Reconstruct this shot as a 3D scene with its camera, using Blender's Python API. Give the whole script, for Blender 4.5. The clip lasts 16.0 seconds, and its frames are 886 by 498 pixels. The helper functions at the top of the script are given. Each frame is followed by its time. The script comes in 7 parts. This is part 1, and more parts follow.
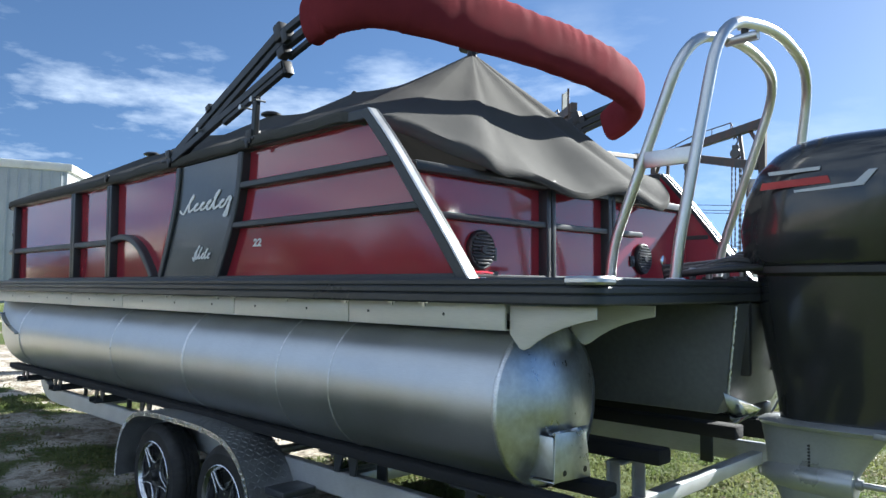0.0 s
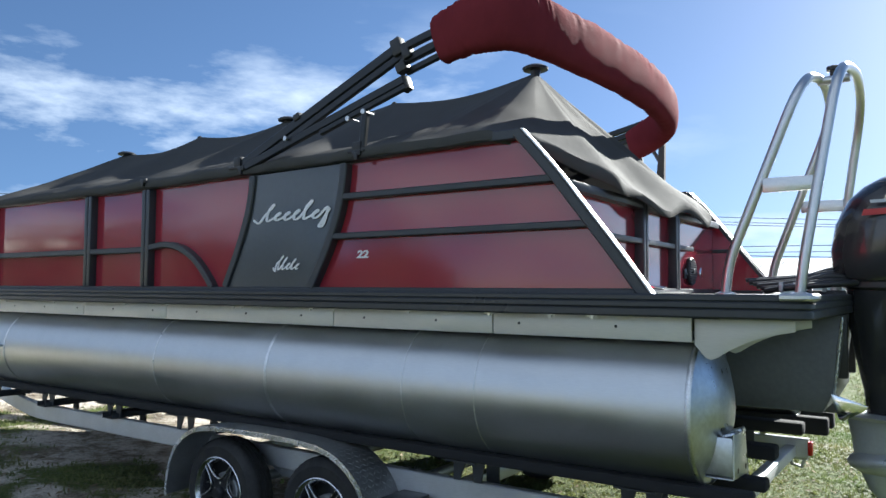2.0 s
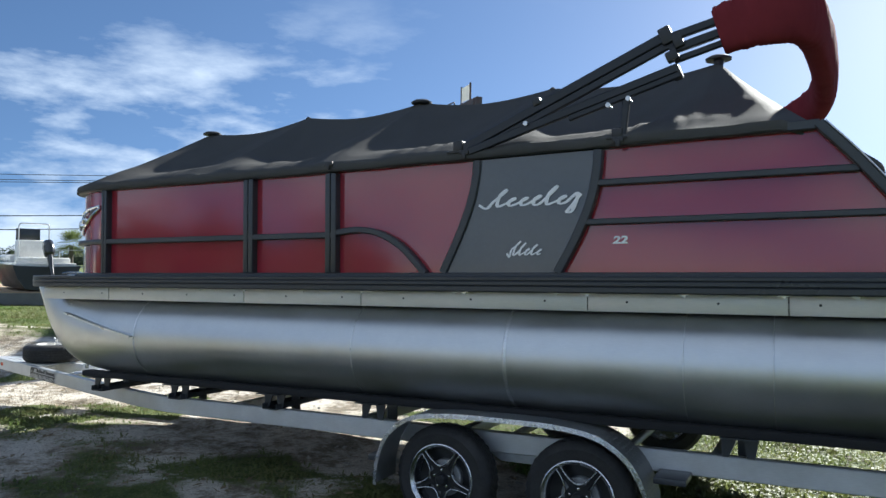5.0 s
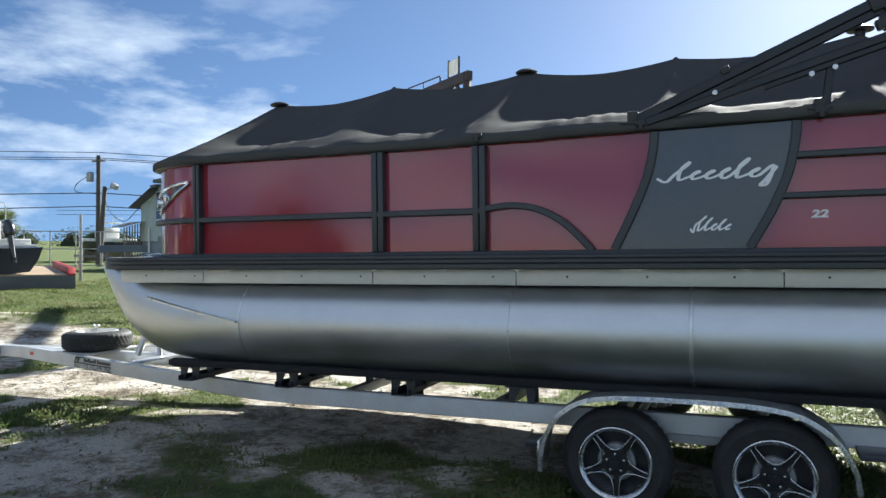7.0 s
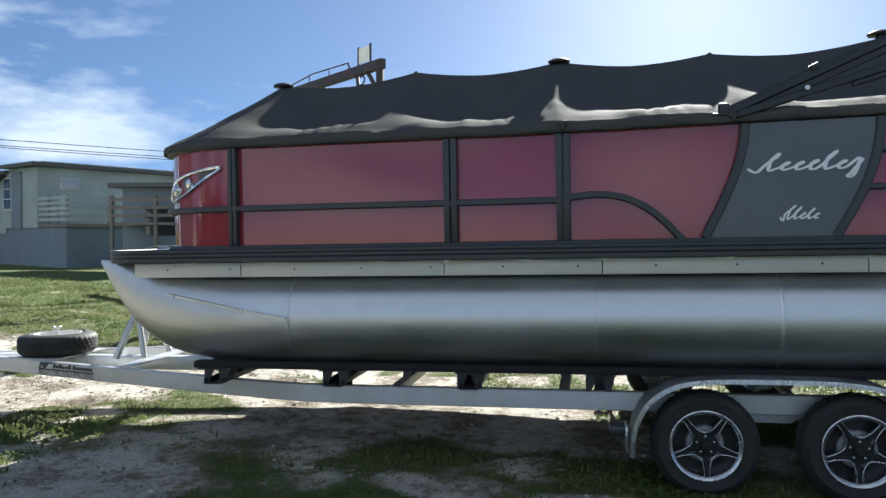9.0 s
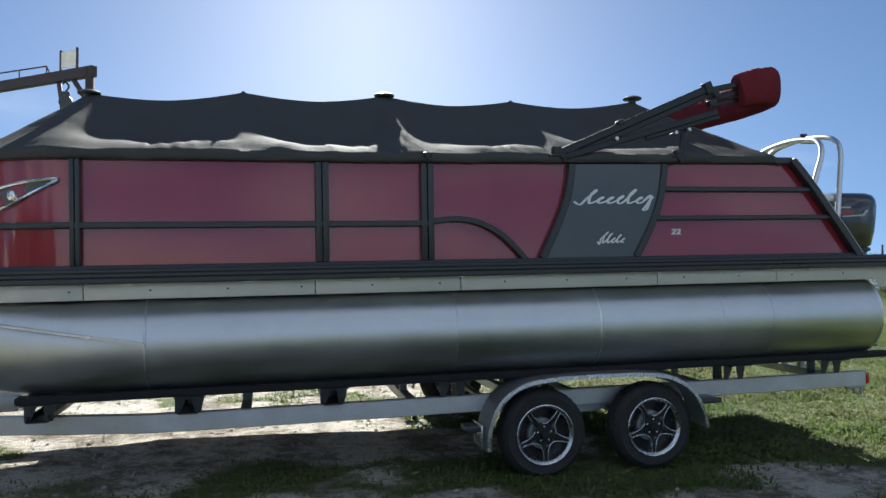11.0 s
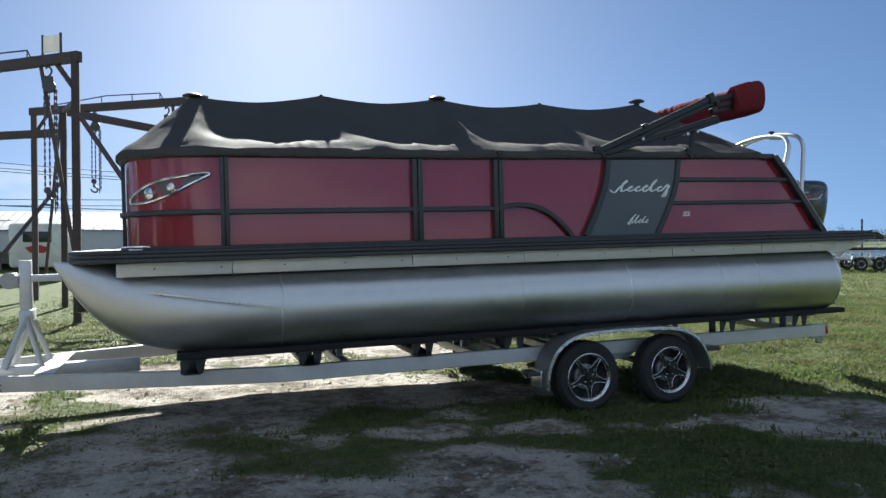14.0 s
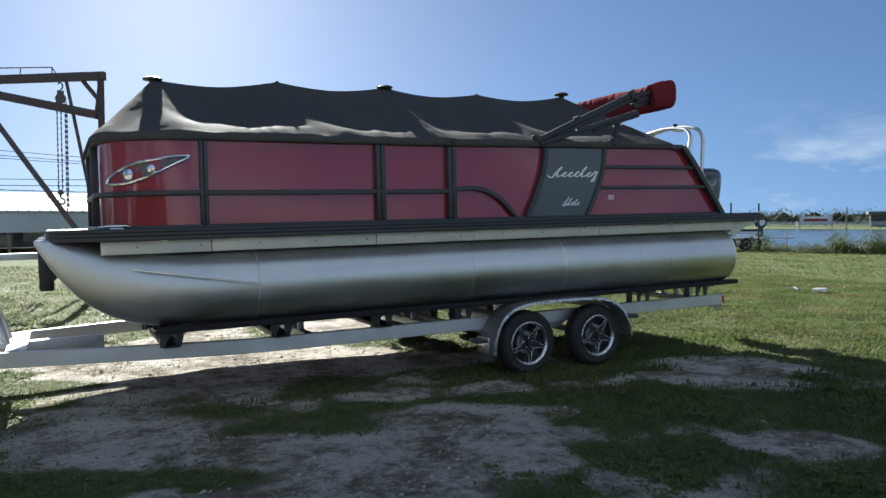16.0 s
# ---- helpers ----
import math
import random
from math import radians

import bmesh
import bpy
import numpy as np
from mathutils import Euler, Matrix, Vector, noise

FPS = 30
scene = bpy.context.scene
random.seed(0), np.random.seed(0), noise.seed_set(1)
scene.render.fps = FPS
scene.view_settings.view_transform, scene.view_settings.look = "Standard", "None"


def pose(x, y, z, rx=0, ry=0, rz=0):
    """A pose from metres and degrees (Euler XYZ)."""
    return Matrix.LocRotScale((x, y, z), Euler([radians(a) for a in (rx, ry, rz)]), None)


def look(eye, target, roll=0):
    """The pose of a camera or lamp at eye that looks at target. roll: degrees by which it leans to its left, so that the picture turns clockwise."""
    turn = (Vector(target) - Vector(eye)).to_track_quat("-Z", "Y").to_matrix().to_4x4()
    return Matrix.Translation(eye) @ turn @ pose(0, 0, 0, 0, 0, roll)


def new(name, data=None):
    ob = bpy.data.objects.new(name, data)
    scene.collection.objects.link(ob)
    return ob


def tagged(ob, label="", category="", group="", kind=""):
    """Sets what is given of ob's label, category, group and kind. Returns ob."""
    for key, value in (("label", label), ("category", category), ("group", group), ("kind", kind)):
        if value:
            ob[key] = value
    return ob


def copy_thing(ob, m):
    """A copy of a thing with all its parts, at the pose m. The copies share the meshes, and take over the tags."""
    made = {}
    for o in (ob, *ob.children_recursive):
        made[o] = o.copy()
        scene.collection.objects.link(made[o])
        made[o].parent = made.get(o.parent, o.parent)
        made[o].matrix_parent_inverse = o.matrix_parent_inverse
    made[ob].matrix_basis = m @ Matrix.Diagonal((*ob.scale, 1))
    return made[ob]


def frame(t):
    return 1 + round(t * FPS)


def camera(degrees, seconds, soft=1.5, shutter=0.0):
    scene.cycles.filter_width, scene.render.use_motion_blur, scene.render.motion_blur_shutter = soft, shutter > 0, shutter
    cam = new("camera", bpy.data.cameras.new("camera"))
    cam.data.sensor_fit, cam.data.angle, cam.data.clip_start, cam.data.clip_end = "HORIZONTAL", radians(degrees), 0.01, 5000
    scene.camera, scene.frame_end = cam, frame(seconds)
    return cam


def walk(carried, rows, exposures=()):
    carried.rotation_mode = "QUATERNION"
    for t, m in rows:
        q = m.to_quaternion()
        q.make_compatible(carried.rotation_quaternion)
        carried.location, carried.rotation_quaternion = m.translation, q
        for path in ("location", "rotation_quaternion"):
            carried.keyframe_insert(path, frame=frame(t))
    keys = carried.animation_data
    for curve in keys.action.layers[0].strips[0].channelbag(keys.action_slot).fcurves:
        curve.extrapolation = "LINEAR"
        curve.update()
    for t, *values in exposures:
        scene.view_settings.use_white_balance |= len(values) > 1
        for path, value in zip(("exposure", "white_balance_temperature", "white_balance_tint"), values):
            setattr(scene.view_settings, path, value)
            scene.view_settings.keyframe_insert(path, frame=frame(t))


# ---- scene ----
cam = camera(61.8, 16.0)
METRES, EYE, TILT, LEAN, TURN = 9.938, 1.6, 0.0, 0.0, 43.0
ROWS = [
    (0.0, 0.0, 0.0, 0.0, -0.04, 2.02, -1.15),
    (0.5, -0.0322, -0.0065, 0.0012, -3.17, 2.01, -1.39),
    (1.0, -0.0627, -0.0019, -0.0007, -5.68, 2.13, -1.66),
    (1.5, -0.0926, 0.0012, 0.0007, -8.04, 2.36, -1.69),
    (2.0, -0.129, -0.0028, 0.0023, -10.1, 2.45, -1.34),
    (2.5, -0.1603, -0.0003, 0.0011, -11.41, 2.36, -1.04),
    (3.0, -0.1903, 0.0064, 0.0024, -12.54, 2.24, -0.84),
    (3.5, -0.2237, 0.0048, 0.0012, -13.97, 1.88, -0.87),
    (4.0, -0.2536, 0.0123, 0.0001, -15.42, 1.61, -1.07),
    (4.5, -0.2841, 0.0288, 0.0014, -16.41, 1.46, -1.09),
    (5.0, -0.3167, 0.0405, -0.0002, -17.18, 1.27, -1.01),
    (7.5, -0.4714, 0.131, -0.0019, -24.12, -1.2, -0.34),
    (8.0, -0.5025, 0.1502, -0.0025, -26.42, -1.76, -0.38),
    (10.5, -0.6426, 0.2443, -0.0057, -50.52, 0.45, 0.16),
    (11.0, -0.6709, 0.2572, -0.0076, -58.07, 0.98, -0.2),
    (11.5, -0.6981, 0.2603, -0.0064, -64.65, 0.91, -0.65),
    (12.0, -0.7256, 0.2627, -0.0065, -67.93, 0.75, -0.81),
    (12.5, -0.7558, 0.2712, -0.007, -67.03, 0.61, -0.7),
    (13.0, -0.7827, 0.2744, -0.0074, -63.97, 0.41, -0.47),
    (13.5, -0.8059, 0.2846, -0.0079, -62.37, -0.15, -0.07),
    (14.0, -0.829, 0.2973, -0.0088, -63.46, -0.62, 0.28),
    (14.5, -0.8519, 0.2964, -0.0093, -65.45, -0.81, 0.28),
    (15.0, -0.8709, 0.2998, -0.0081, -67.48, -0.98, 0.15),
    (15.5, -0.8917, 0.317, -0.0102, -69.9, -1.47, 0.19),
    (16.0, -0.9065, 0.3321, -0.0108, -72.13, -2.02, 0.25),
]
walk(cam, [(t, pose(0, 0, EYE, TILT, LEAN, TURN) @ pose(METRES * x, METRES * y, METRES * z, 90 + pitch, roll, yaw)) for t, x, y, z, yaw, pitch, roll in ROWS],
     exposures=[(0.0, 2.0, 5850, 6), (5.0, 1.72, 5850, 6), (8.0, 1.72, 5950, 6), (11.0, 1.52, 5950, 6), (16.0, 1.45, 5950, 6)])

# ---- light ----
SUN_EL, SUN_AZ = 26.8, 8.8          # degrees above the horizon; degrees from +y towards +x
world = bpy.data.worlds.new("world")
scene.world = world
world.use_nodes = True
wn, wl = world.node_tree.nodes, world.node_tree.links
wn.clear()
w_out = wn.new("ShaderNodeOutputWorld")
w_bg = wn.new("ShaderNodeBackground")
w_bg.inputs["Strength"].default_value = 0.037
w_sky = wn.new("ShaderNodeTexSky")
w_sky.sky_type = "NISHITA"
w_sky.sun_disc = False
w_sky.sun_elevation = radians(SUN_EL)
w_sky.sun_rotation = radians(SUN_AZ)
w_sky.altitude, w_sky.air_density, w_sky.dust_density, w_sky.ozone_density = 0, 0.75, 0.28, 3.0
# thin cloud, a function of the direction only, low over the horizon and broken above
w_co = wn.new("ShaderNodeTexCoord")
w_map = wn.new("ShaderNodeMapping")
w_map.inputs["Scale"].default_value = (2.2, 2.2, 7.0)
w_map.inputs["Location"].default_value = (1.3, 0.4, 0.2)
w_noise = wn.new("ShaderNodeTexNoise")
w_noise.inputs["Scale"].default_value = 1.5
w_noise.inputs["Detail"].default_value = 9.0
w_noise.inputs["Roughness"].default_value = 0.58
w_ramp = wn.new("ShaderNodeValToRGB")
w_ramp.color_ramp.elements[0].position, w_ramp.color_ramp.elements[1].position = 0.50, 0.66
w_sep = wn.new("ShaderNodeSeparateXYZ")
w_low = wn.new("ShaderNodeMapRange")
for k, v in (("From Min", 0.15), ("From Max", 0.06), ("To Min", 0.0), ("To Max", 1.0)):
    w_low.inputs[k].default_value = v
w_left = wn.new("ShaderNodeMapRange")      # the cloud lies towards -x
for k, v in (("From Min", -0.15), ("From Max", -0.60), ("To Min", 0.0), ("To Max", 1.0)):
    w_left.inputs[k].default_value = v
w_behind = wn.new("ShaderNodeMapRange")    # and out of view, away from the sun, where it fills the shaded side
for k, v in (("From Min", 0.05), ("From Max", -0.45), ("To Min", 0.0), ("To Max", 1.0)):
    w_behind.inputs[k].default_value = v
w_side = wn.new("ShaderNodeMath")
w_side.operation = "MAXIMUM"
w_mul = wn.new("ShaderNodeMath")
w_mul.operation = "MULTIPLY"
w_mul2 = wn.new("ShaderNodeMath")
w_mul2.operation = "MULTIPLY"
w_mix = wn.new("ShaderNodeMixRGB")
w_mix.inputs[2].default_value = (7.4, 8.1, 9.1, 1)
wl.new(w_co.outputs["Generated"], w_map.inputs["Vector"])
wl.new(w_map.outputs["Vector"], w_noise.inputs["Vector"])
wl.new(w_noise.outputs["Fac"], w_ramp.inputs["Fac"])
wl.new(w_co.outputs["Generated"], w_sep.inputs["Vector"])
wl.new(w_sep.outputs["Z"], w_low.inputs["Value"])
wl.new(w_sep.outputs["X"], w_left.inputs["Value"])
w_high = wn.new("ShaderNodeMapRange")
for k, v in (("From Min", 0.36), ("From Max", 0.20), ("To Min", 0.0), ("To Max", 1.0)):
    w_high.inputs[k].default_value = v
wl.new(w_sep.outputs["Z"], w_high.inputs["Value"])
w_max = wn.new("ShaderNodeMath")
w_max.operation = "MAXIMUM"
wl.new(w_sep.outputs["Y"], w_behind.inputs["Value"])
wl.new(w_left.outputs["Result"], w_mul.inputs[0]), wl.new(w_high.outputs["Result"], w_mul.inputs[1])
wl.new(w_mul.outputs["Value"], w_max.inputs[0]), wl.new(w_low.outputs["Result"], w_max.inputs[1])
wl.new(w_max.outputs["Value"], w_mul2.inputs[0]), wl.new(w_ramp.outputs["Color"], w_mul2.inputs[1])
# cloud the panels mirror, thickened out of view to light the shaded side
w_fill = wn.new("ShaderNodeValToRGB")
w_fill.color_ramp.elements[0].position, w_fill.color_ramp.elements[1].position = 0.42, 0.60
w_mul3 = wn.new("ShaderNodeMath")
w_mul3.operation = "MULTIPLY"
wl.new(w_noise.outputs["Fac"], w_fill.inputs["Fac"])
wl.new(w_fill.outputs["Color"], w_mul3.inputs[0]), wl.new(w_behind.outputs["Result"], w_mul3.inputs[1])
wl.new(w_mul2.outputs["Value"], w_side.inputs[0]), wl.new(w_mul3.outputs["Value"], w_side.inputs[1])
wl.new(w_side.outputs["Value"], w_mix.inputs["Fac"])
# the haze at the very horizon is left out: the sky is read a little above the true direction
w_lift = wn.new("ShaderNodeVectorMath")
w_lift.operation = "MULTIPLY_ADD"
w_lift.inputs[1].default_value, w_lift.inputs[2].default_value = (1.0, 1.0, 0.85), (0.0, 0.0, 0.15)
w_unit = wn.new("ShaderNodeVectorMath")
w_unit.operation = "NORMALIZE"
wl.new(w_co.outputs["Generated"], w_lift.inputs[0]), wl.new(w_lift.outputs["Vector"], w_unit.inputs[0])
wl.new(w_unit.outputs["Vector"], w_sky.inputs["Vector"])
wl.new(w_sky.outputs["Color"], w_mix.inputs[1])
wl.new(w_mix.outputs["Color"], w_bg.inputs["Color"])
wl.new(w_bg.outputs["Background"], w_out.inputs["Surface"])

sun_data = bpy.data.lights.new("sun", "SUN")
sun_data.energy, sun_data.angle, sun_data.color = 5.0, radians(0.55), (1.0, 0.93, 0.82)
sun = new("sun", sun_data)
_az, _el = radians(SUN_AZ), radians(SUN_EL)
SUN_DIR = Vector((math.sin(_az) * math.cos(_el), math.cos(_az) * math.cos(_el), math.sin(_el)))
sun.matrix_world = look(SUN_DIR * 60, (0, 0, 0))

# ---- materials ----
def material(name, color, rough=0.5, metal=0.0, grain=60.0, vary=0.12, stain=0.15, stain_scale=2.0, bump=0.1,
             rough_vary=0.1, coat=0.0, tint=None, stretch=(1, 1, 1), spec=0.5, random_piece=0.0, translucent=0.0):
    """A principled surface with fine grain, broad stains, uneven gloss and fine relief, in metres of the object."""
    m = bpy.data.materials.new(name)
    m.use_nodes = True
    n, l = m.node_tree.nodes, m.node_tree.links
    b = n["Principled BSDF"]
    b.inputs["Metallic"].default_value = metal
    b.inputs["Coat Weight"].default_value = coat
    b.inputs["Coat Roughness"].default_value = 0.06
    b.inputs["Specular IOR Level"].default_value = spec
    co = n.new("ShaderNodeTexCoord")
    mp = n.new("ShaderNodeMapping")
    mp.inputs["Scale"].default_value = stretch
    l.new(co.outputs["Object"], mp.inputs["Vector"])
    fine, broad = n.new("ShaderNodeTexNoise"), n.new("ShaderNodeTexNoise")
    fine.inputs["Scale"].default_value, fine.inputs["Detail"].default_value = grain, 6
    broad.inputs["Scale"].default_value, broad.inputs["Detail"].default_value = stain_scale, 7
    broad.inputs["Roughness"].default_value = 0.62
    l.new(mp.outputs["Vector"], fine.inputs["Vector"])
    l.new(co.outputs["Object"], broad.inputs["Vector"])
    c = Vector(color[:3])
    other = Vector(tint[:3]) if tint else c * 0.55
    ramp = n.new("ShaderNodeValToRGB")
    ramp.color_ramp.elements[0].position, ramp.color_ramp.elements[1].position = 0.36, 0.66
    ramp.color_ramp.elements[0].color = (*(c + (other - c) * min(1.0, stain * 2.2)), 1)
    ramp.color_ramp.elements[1].color = (*c, 1)
    l.new(broad.outputs["Fac"], ramp.inputs["Fac"])
    bright = n.new("ShaderNodeMapRange")
    for k, v in (("From Min", 0.25), ("From Max", 0.75), ("To Min", 1 - vary), ("To Max", 1 + vary)):
        bright.inputs[k].default_value = v
    l.new(fine.outputs["Fac"], bright.inputs["Value"])
    hsv = n.new("ShaderNodeHueSaturation")
    l.new(ramp.outputs["Color"], hsv.inputs["Color"])
    last = bright.outputs["Result"]
    if random_piece:
        info = n.new("ShaderNodeObjectInfo")
        pr = n.new("ShaderNodeMapRange")
        pr.inputs["To Min"].default_value, pr.inputs["To Max"].default_value = 1 - random_piece, 1 + random_piece
        l.new(info.outputs["Random"], pr.inputs["Value"])
        mu = n.new("ShaderNodeMath")
        mu.operation = "MULTIPLY"
        l.new(last, mu.inputs[0]), l.new(pr.outputs["Result"], mu.inputs[1])
        last = mu.outputs["Value"]
    l.new(last, hsv.inputs["Value"])
    l.new(hsv.outputs["Color"], b.inputs["Base Color"])
    rr = n.new("ShaderNodeMapRange")
    for k, v in (("From Min", 0.3), ("From Max", 0.7), ("To Min", max(0.02, rough - rough_vary)), ("To Max", min(1, rough + rough_vary))):
        rr.inputs[k].default_value = v
    l.new(broad.outputs["Fac"], rr.inputs["Value"])
    l.new(rr.outputs["Result"], b.inputs["Roughness"])
    if bump:
        bp = n.new("ShaderNodeBump")
        bp.inputs["Strength"].default_value, bp.inputs["Distance"].default_value = bump, 0.004
        l.new(fine.outputs["Fac"], bp.inputs["Height"])
        l.new(bp.outputs["Normal"], b.inputs["Normal"])
    if translucent:
        tr = n.new("ShaderNodeBsdfTranslucent")
        mix = n.new("ShaderNodeMixShader")
        mix.inputs["Fac"].default_value = translucent
        l.new(hsv.outputs["Color"], tr.inputs["Color"])
        l.new(b.outputs["BSDF"], mix.inputs[1]), l.new(tr.outputs["BSDF"], mix.inputs[2])
        l.new(mix.outputs["Shader"], n["Material Output"].inputs["Surface"])
    return m


M_TUBE = material("brushed_aluminium", (0.62, 0.635, 0.645), 0.40, 1.0, 90, 0.06, 0.14, 1.6, 0.03, 0.07, stretch=(0.3, 6, 6))
M_CAP = material("mill_aluminium", (0.72, 0.74, 0.76), 0.36, 1.0, 40, 0.08, 0.26, 5.0, 0.05, 0.16)
M_WELD = material("weld_bead", (0.80, 0.81, 0.82), 0.34, 1.0, 160, 0.2, 0.2, 14.0, 0.6, 0.1)
M_SKIRT = material("pale_coated_aluminium", (0.74, 0.72, 0.66), 0.40, 0.25, 50, 0.05, 0.10, 2.2, 0.05, 0.08, stretch=(0.4, 4, 4))
M_BLACK = material("black_powder_coat", (0.040, 0.044, 0.050), 0.40, 0.0, 140, 0.15, 0.12, 4.0, 0.12, 0.08)
M_RUB = material("black_rub_rail", (0.034, 0.037, 0.042), 0.34, 0.0, 60, 0.12, 0.15, 2.0, 0.05, 0.08)
M_RED = material("red_gelcoat_sheet", (0.31, 0.030, 0.046), 0.10, 0.0, 2.2, 0.03, 0.06, 1.4, 0.10, 0.03, coat=0.7)
M_GREY = material("charcoal_sheet", (0.085, 0.092, 0.100), 0.22, 0.15, 40, 0.05, 0.08, 1.6, 0.02, 0.06, coat=0.3)
M_LETTER = material("silver_letter_vinyl", (0.78, 0.78, 0.78), 0.4, 0.1, 60, 0.04, 0.05, 6.0, 0.0, 0.05)
M_EDGE = material("anodised_silver_edge", (0.66, 0.66, 0.66), 0.33, 0.9, 90, 0.05, 0.08, 6.0, 0.02, 0.06)
M_COVER = material("charcoal_canvas", (0.088, 0.086, 0.083), 0.85, 0.0, 420, 0.16, 0.12, 3.0, 0.25, 0.08, translucent=0.06, spec=0.06)
M_BOOT = material("faded_red_canvas", (0.20, 0.034, 0.043), 0.86, 0.0, 380, 0.14, 0.18, 4.0, 0.3, 0.08, translucent=0.05, spec=0.02)
M_ARM = material("black_anodised_tube", (0.020, 0.022, 0.026), 0.38, 0.2, 120, 0.1, 0.1, 6.0, 0.05, 0.08)
M_POLISH = material("satin_stainless_tube", (0.70, 0.70, 0.69), 0.36, 1.0, 120, 0.04, 0.1, 6.0, 0.02, 0.06)
M_CHROME = material("chrome", (0.80, 0.81, 0.82), 0.09, 1.0, 60, 0.02, 0.05, 9.0, 0.0, 0.04)
M_PLASTIC = material("black_plastic", (0.022, 0.022, 0.024), 0.45, 0.0, 160, 0.12, 0.1, 9.0, 0.1, 0.08)
M_COWL = material("black_cowl_paint", (0.028, 0.029, 0.032), 0.2, 0.0, 50, 0.05, 0.10, 3.0, 0.0, 0.06, coat=0.5)
M_LOWER = material("silver_gearcase_paint", (0.42, 0.44, 0.46), 0.32, 0.5, 70, 0.05, 0.12, 5.0, 0.03, 0.08)
M_TYRE = material("tyre_rubber", (0.019, 0.019, 0.020), 0.72, 0.0, 90, 0.2, 0.22, 9.0, 0.3, 0.1, tint=(0.032, 0.030, 0.027))
M_RIMDARK = material("dark_wheel_paint", (0.018, 0.019, 0.021), 0.35, 0.1, 60, 0.08, 0.1, 9.0, 0.0, 0.08)
M_RIM = material("machined_wheel_face", (0.68, 0.68, 0.69), 0.25, 1.0, 160, 0.05, 0.1, 14.0, 0.02, 0.06)
M_TREAD = material("tread_plate", (0.84, 0.85, 0.86), 0.26, 0.9, 90, 0.08, 0.16, 7.0, 0.05, 0.1)
# the same tread plate, its colour lowered for the shade in the wheel arch
M_FENDER = material("shaded_tread_plate", (0.40, 0.41, 0.42), 0.42, 0.6, 90, 0.08, 0.2, 7.0, 0.05, 0.1)
M_FRAME = material("dull_trailer_aluminium", (0.66, 0.67, 0.68), 0.45, 0.6, 60, 0.08, 0.20, 2.6, 0.06, 0.1, stretch=(0.4, 4, 4))
M_GALV = material("galvanised_steel", (0.42, 0.43, 0.44), 0.5, 0.8, 30, 0.12, 0.2, 8.0, 0.08, 0.1)
M_BUNK = material("black_bunk_carpet", (0.018, 0.018, 0.02), 0.95, 0.0, 300, 0.3, 0.2, 6.0, 0.6, 0.05)
M_LENS = material("red_lens", (0.45, 0.012, 0.010), 0.12, 0.0, 60, 0.04, 0.06, 20, 0.0, 0.04, coat=0.4)
M_AMBER = material("amber_lens", (0.70, 0.09, 0.03), 0.15, 0.0, 60, 0.04, 0.06, 20, 0.0, 0.04, coat=0.4)
M_WHITE = material("white_gelcoat", (0.76, 0.75, 0.71), 0.28, 0.0, 30, 0.04, 0.16, 1.4, 0.0, 0.08, coat=0.2)
M_INK = material("black_decal_ink", (0.03, 0.03, 0.033), 0.5, 0.0, 60, 0.1, 0.1, 9, 0.0, 0.05)
M_DECALRED = material("red_decal", (0.42, 0.03, 0.03), 0.4, 0.0, 60, 0.05, 0.1, 9, 0.0, 0.05)
# pod aluminium darkened for the shade between the tubes; also plain dark grey elsewhere
M_POD = material("shaded_pod_dark_grey", (0.15, 0.155, 0.16), 0.5, 0.5, 40, 0.1, 0.2, 3.0, 0.05, 0.1)
M_RUST = material("weathered_steel_paint", (0.075, 0.078, 0.085), 0.6, 0.2, 40, 0.2, 0.35, 3.0, 0.2, 0.1, tint=(0.12, 0.06, 0.045))
M_REDPOST = material("faded_red_steel_paint", (0.070, 0.050, 0.050), 0.6, 0.1, 40, 0.2, 0.35, 2.0, 0.15, 0.1)
M_CHAIN = material("hoist_chain_steel", (0.10, 0.10, 0.105), 0.45, 0.8, 60, 0.2, 0.2, 20, 0.1, 0.1)
M_SIGN = material("white_sign_sheet", (0.78, 0.78, 0.75), 0.4, 0.0, 30, 0.04, 0.15, 4.0, 0.0, 0.08, translucent=0.35)
M_SIDING = material("pale_green_siding", (0.43, 0.48, 0.45), 0.6, 0.0, 40, 0.08, 0.2, 1.2, 0.1, 0.1)
M_SKIRTING = material("blue_grey_skirting", (0.22, 0.26, 0.30), 0.7, 0.0, 30, 0.1, 0.2, 1.0, 0.1, 0.1)
M_ROOF = material("dark_roof_edge", (0.12, 0.12, 0.12), 0.7, 0.1, 30, 0.1, 0.2, 1.0, 0.1, 0.1)
M_GLASS = material("window_glass", (0.03, 0.035, 0.04), 0.05, 0.0, 30, 0.02, 0.05, 2.0, 0.0, 0.02)
M_WOOD = material("weathered_timber", (0.24, 0.21, 0.18), 0.85, 0.0, 50, 0.25, 0.25, 3.0, 0.4, 0.08, stretch=(8, 8, 0.6))
# M_WOOD again, darkened for poles that stand against the light
M_POLE = material("backlit_pole_timber", (0.095, 0.085, 0.075), 0.85, 0.0, 50, 0.25, 0.25, 3.0, 0.4, 0.08, stretch=(8, 8, 0.6))
M_METALROOF = material("grey_roof_sheet", (0.26, 0.28, 0.30), 0.75, 0.1, 20, 0.06, 0.25, 0.6, 0.05, 0.1)
M_SHED = material("shed_wall_sheet", (0.46, 0.50, 0.54), 0.55, 0.2, 20, 0.06, 0.2, 0.5, 0.05, 0.1)
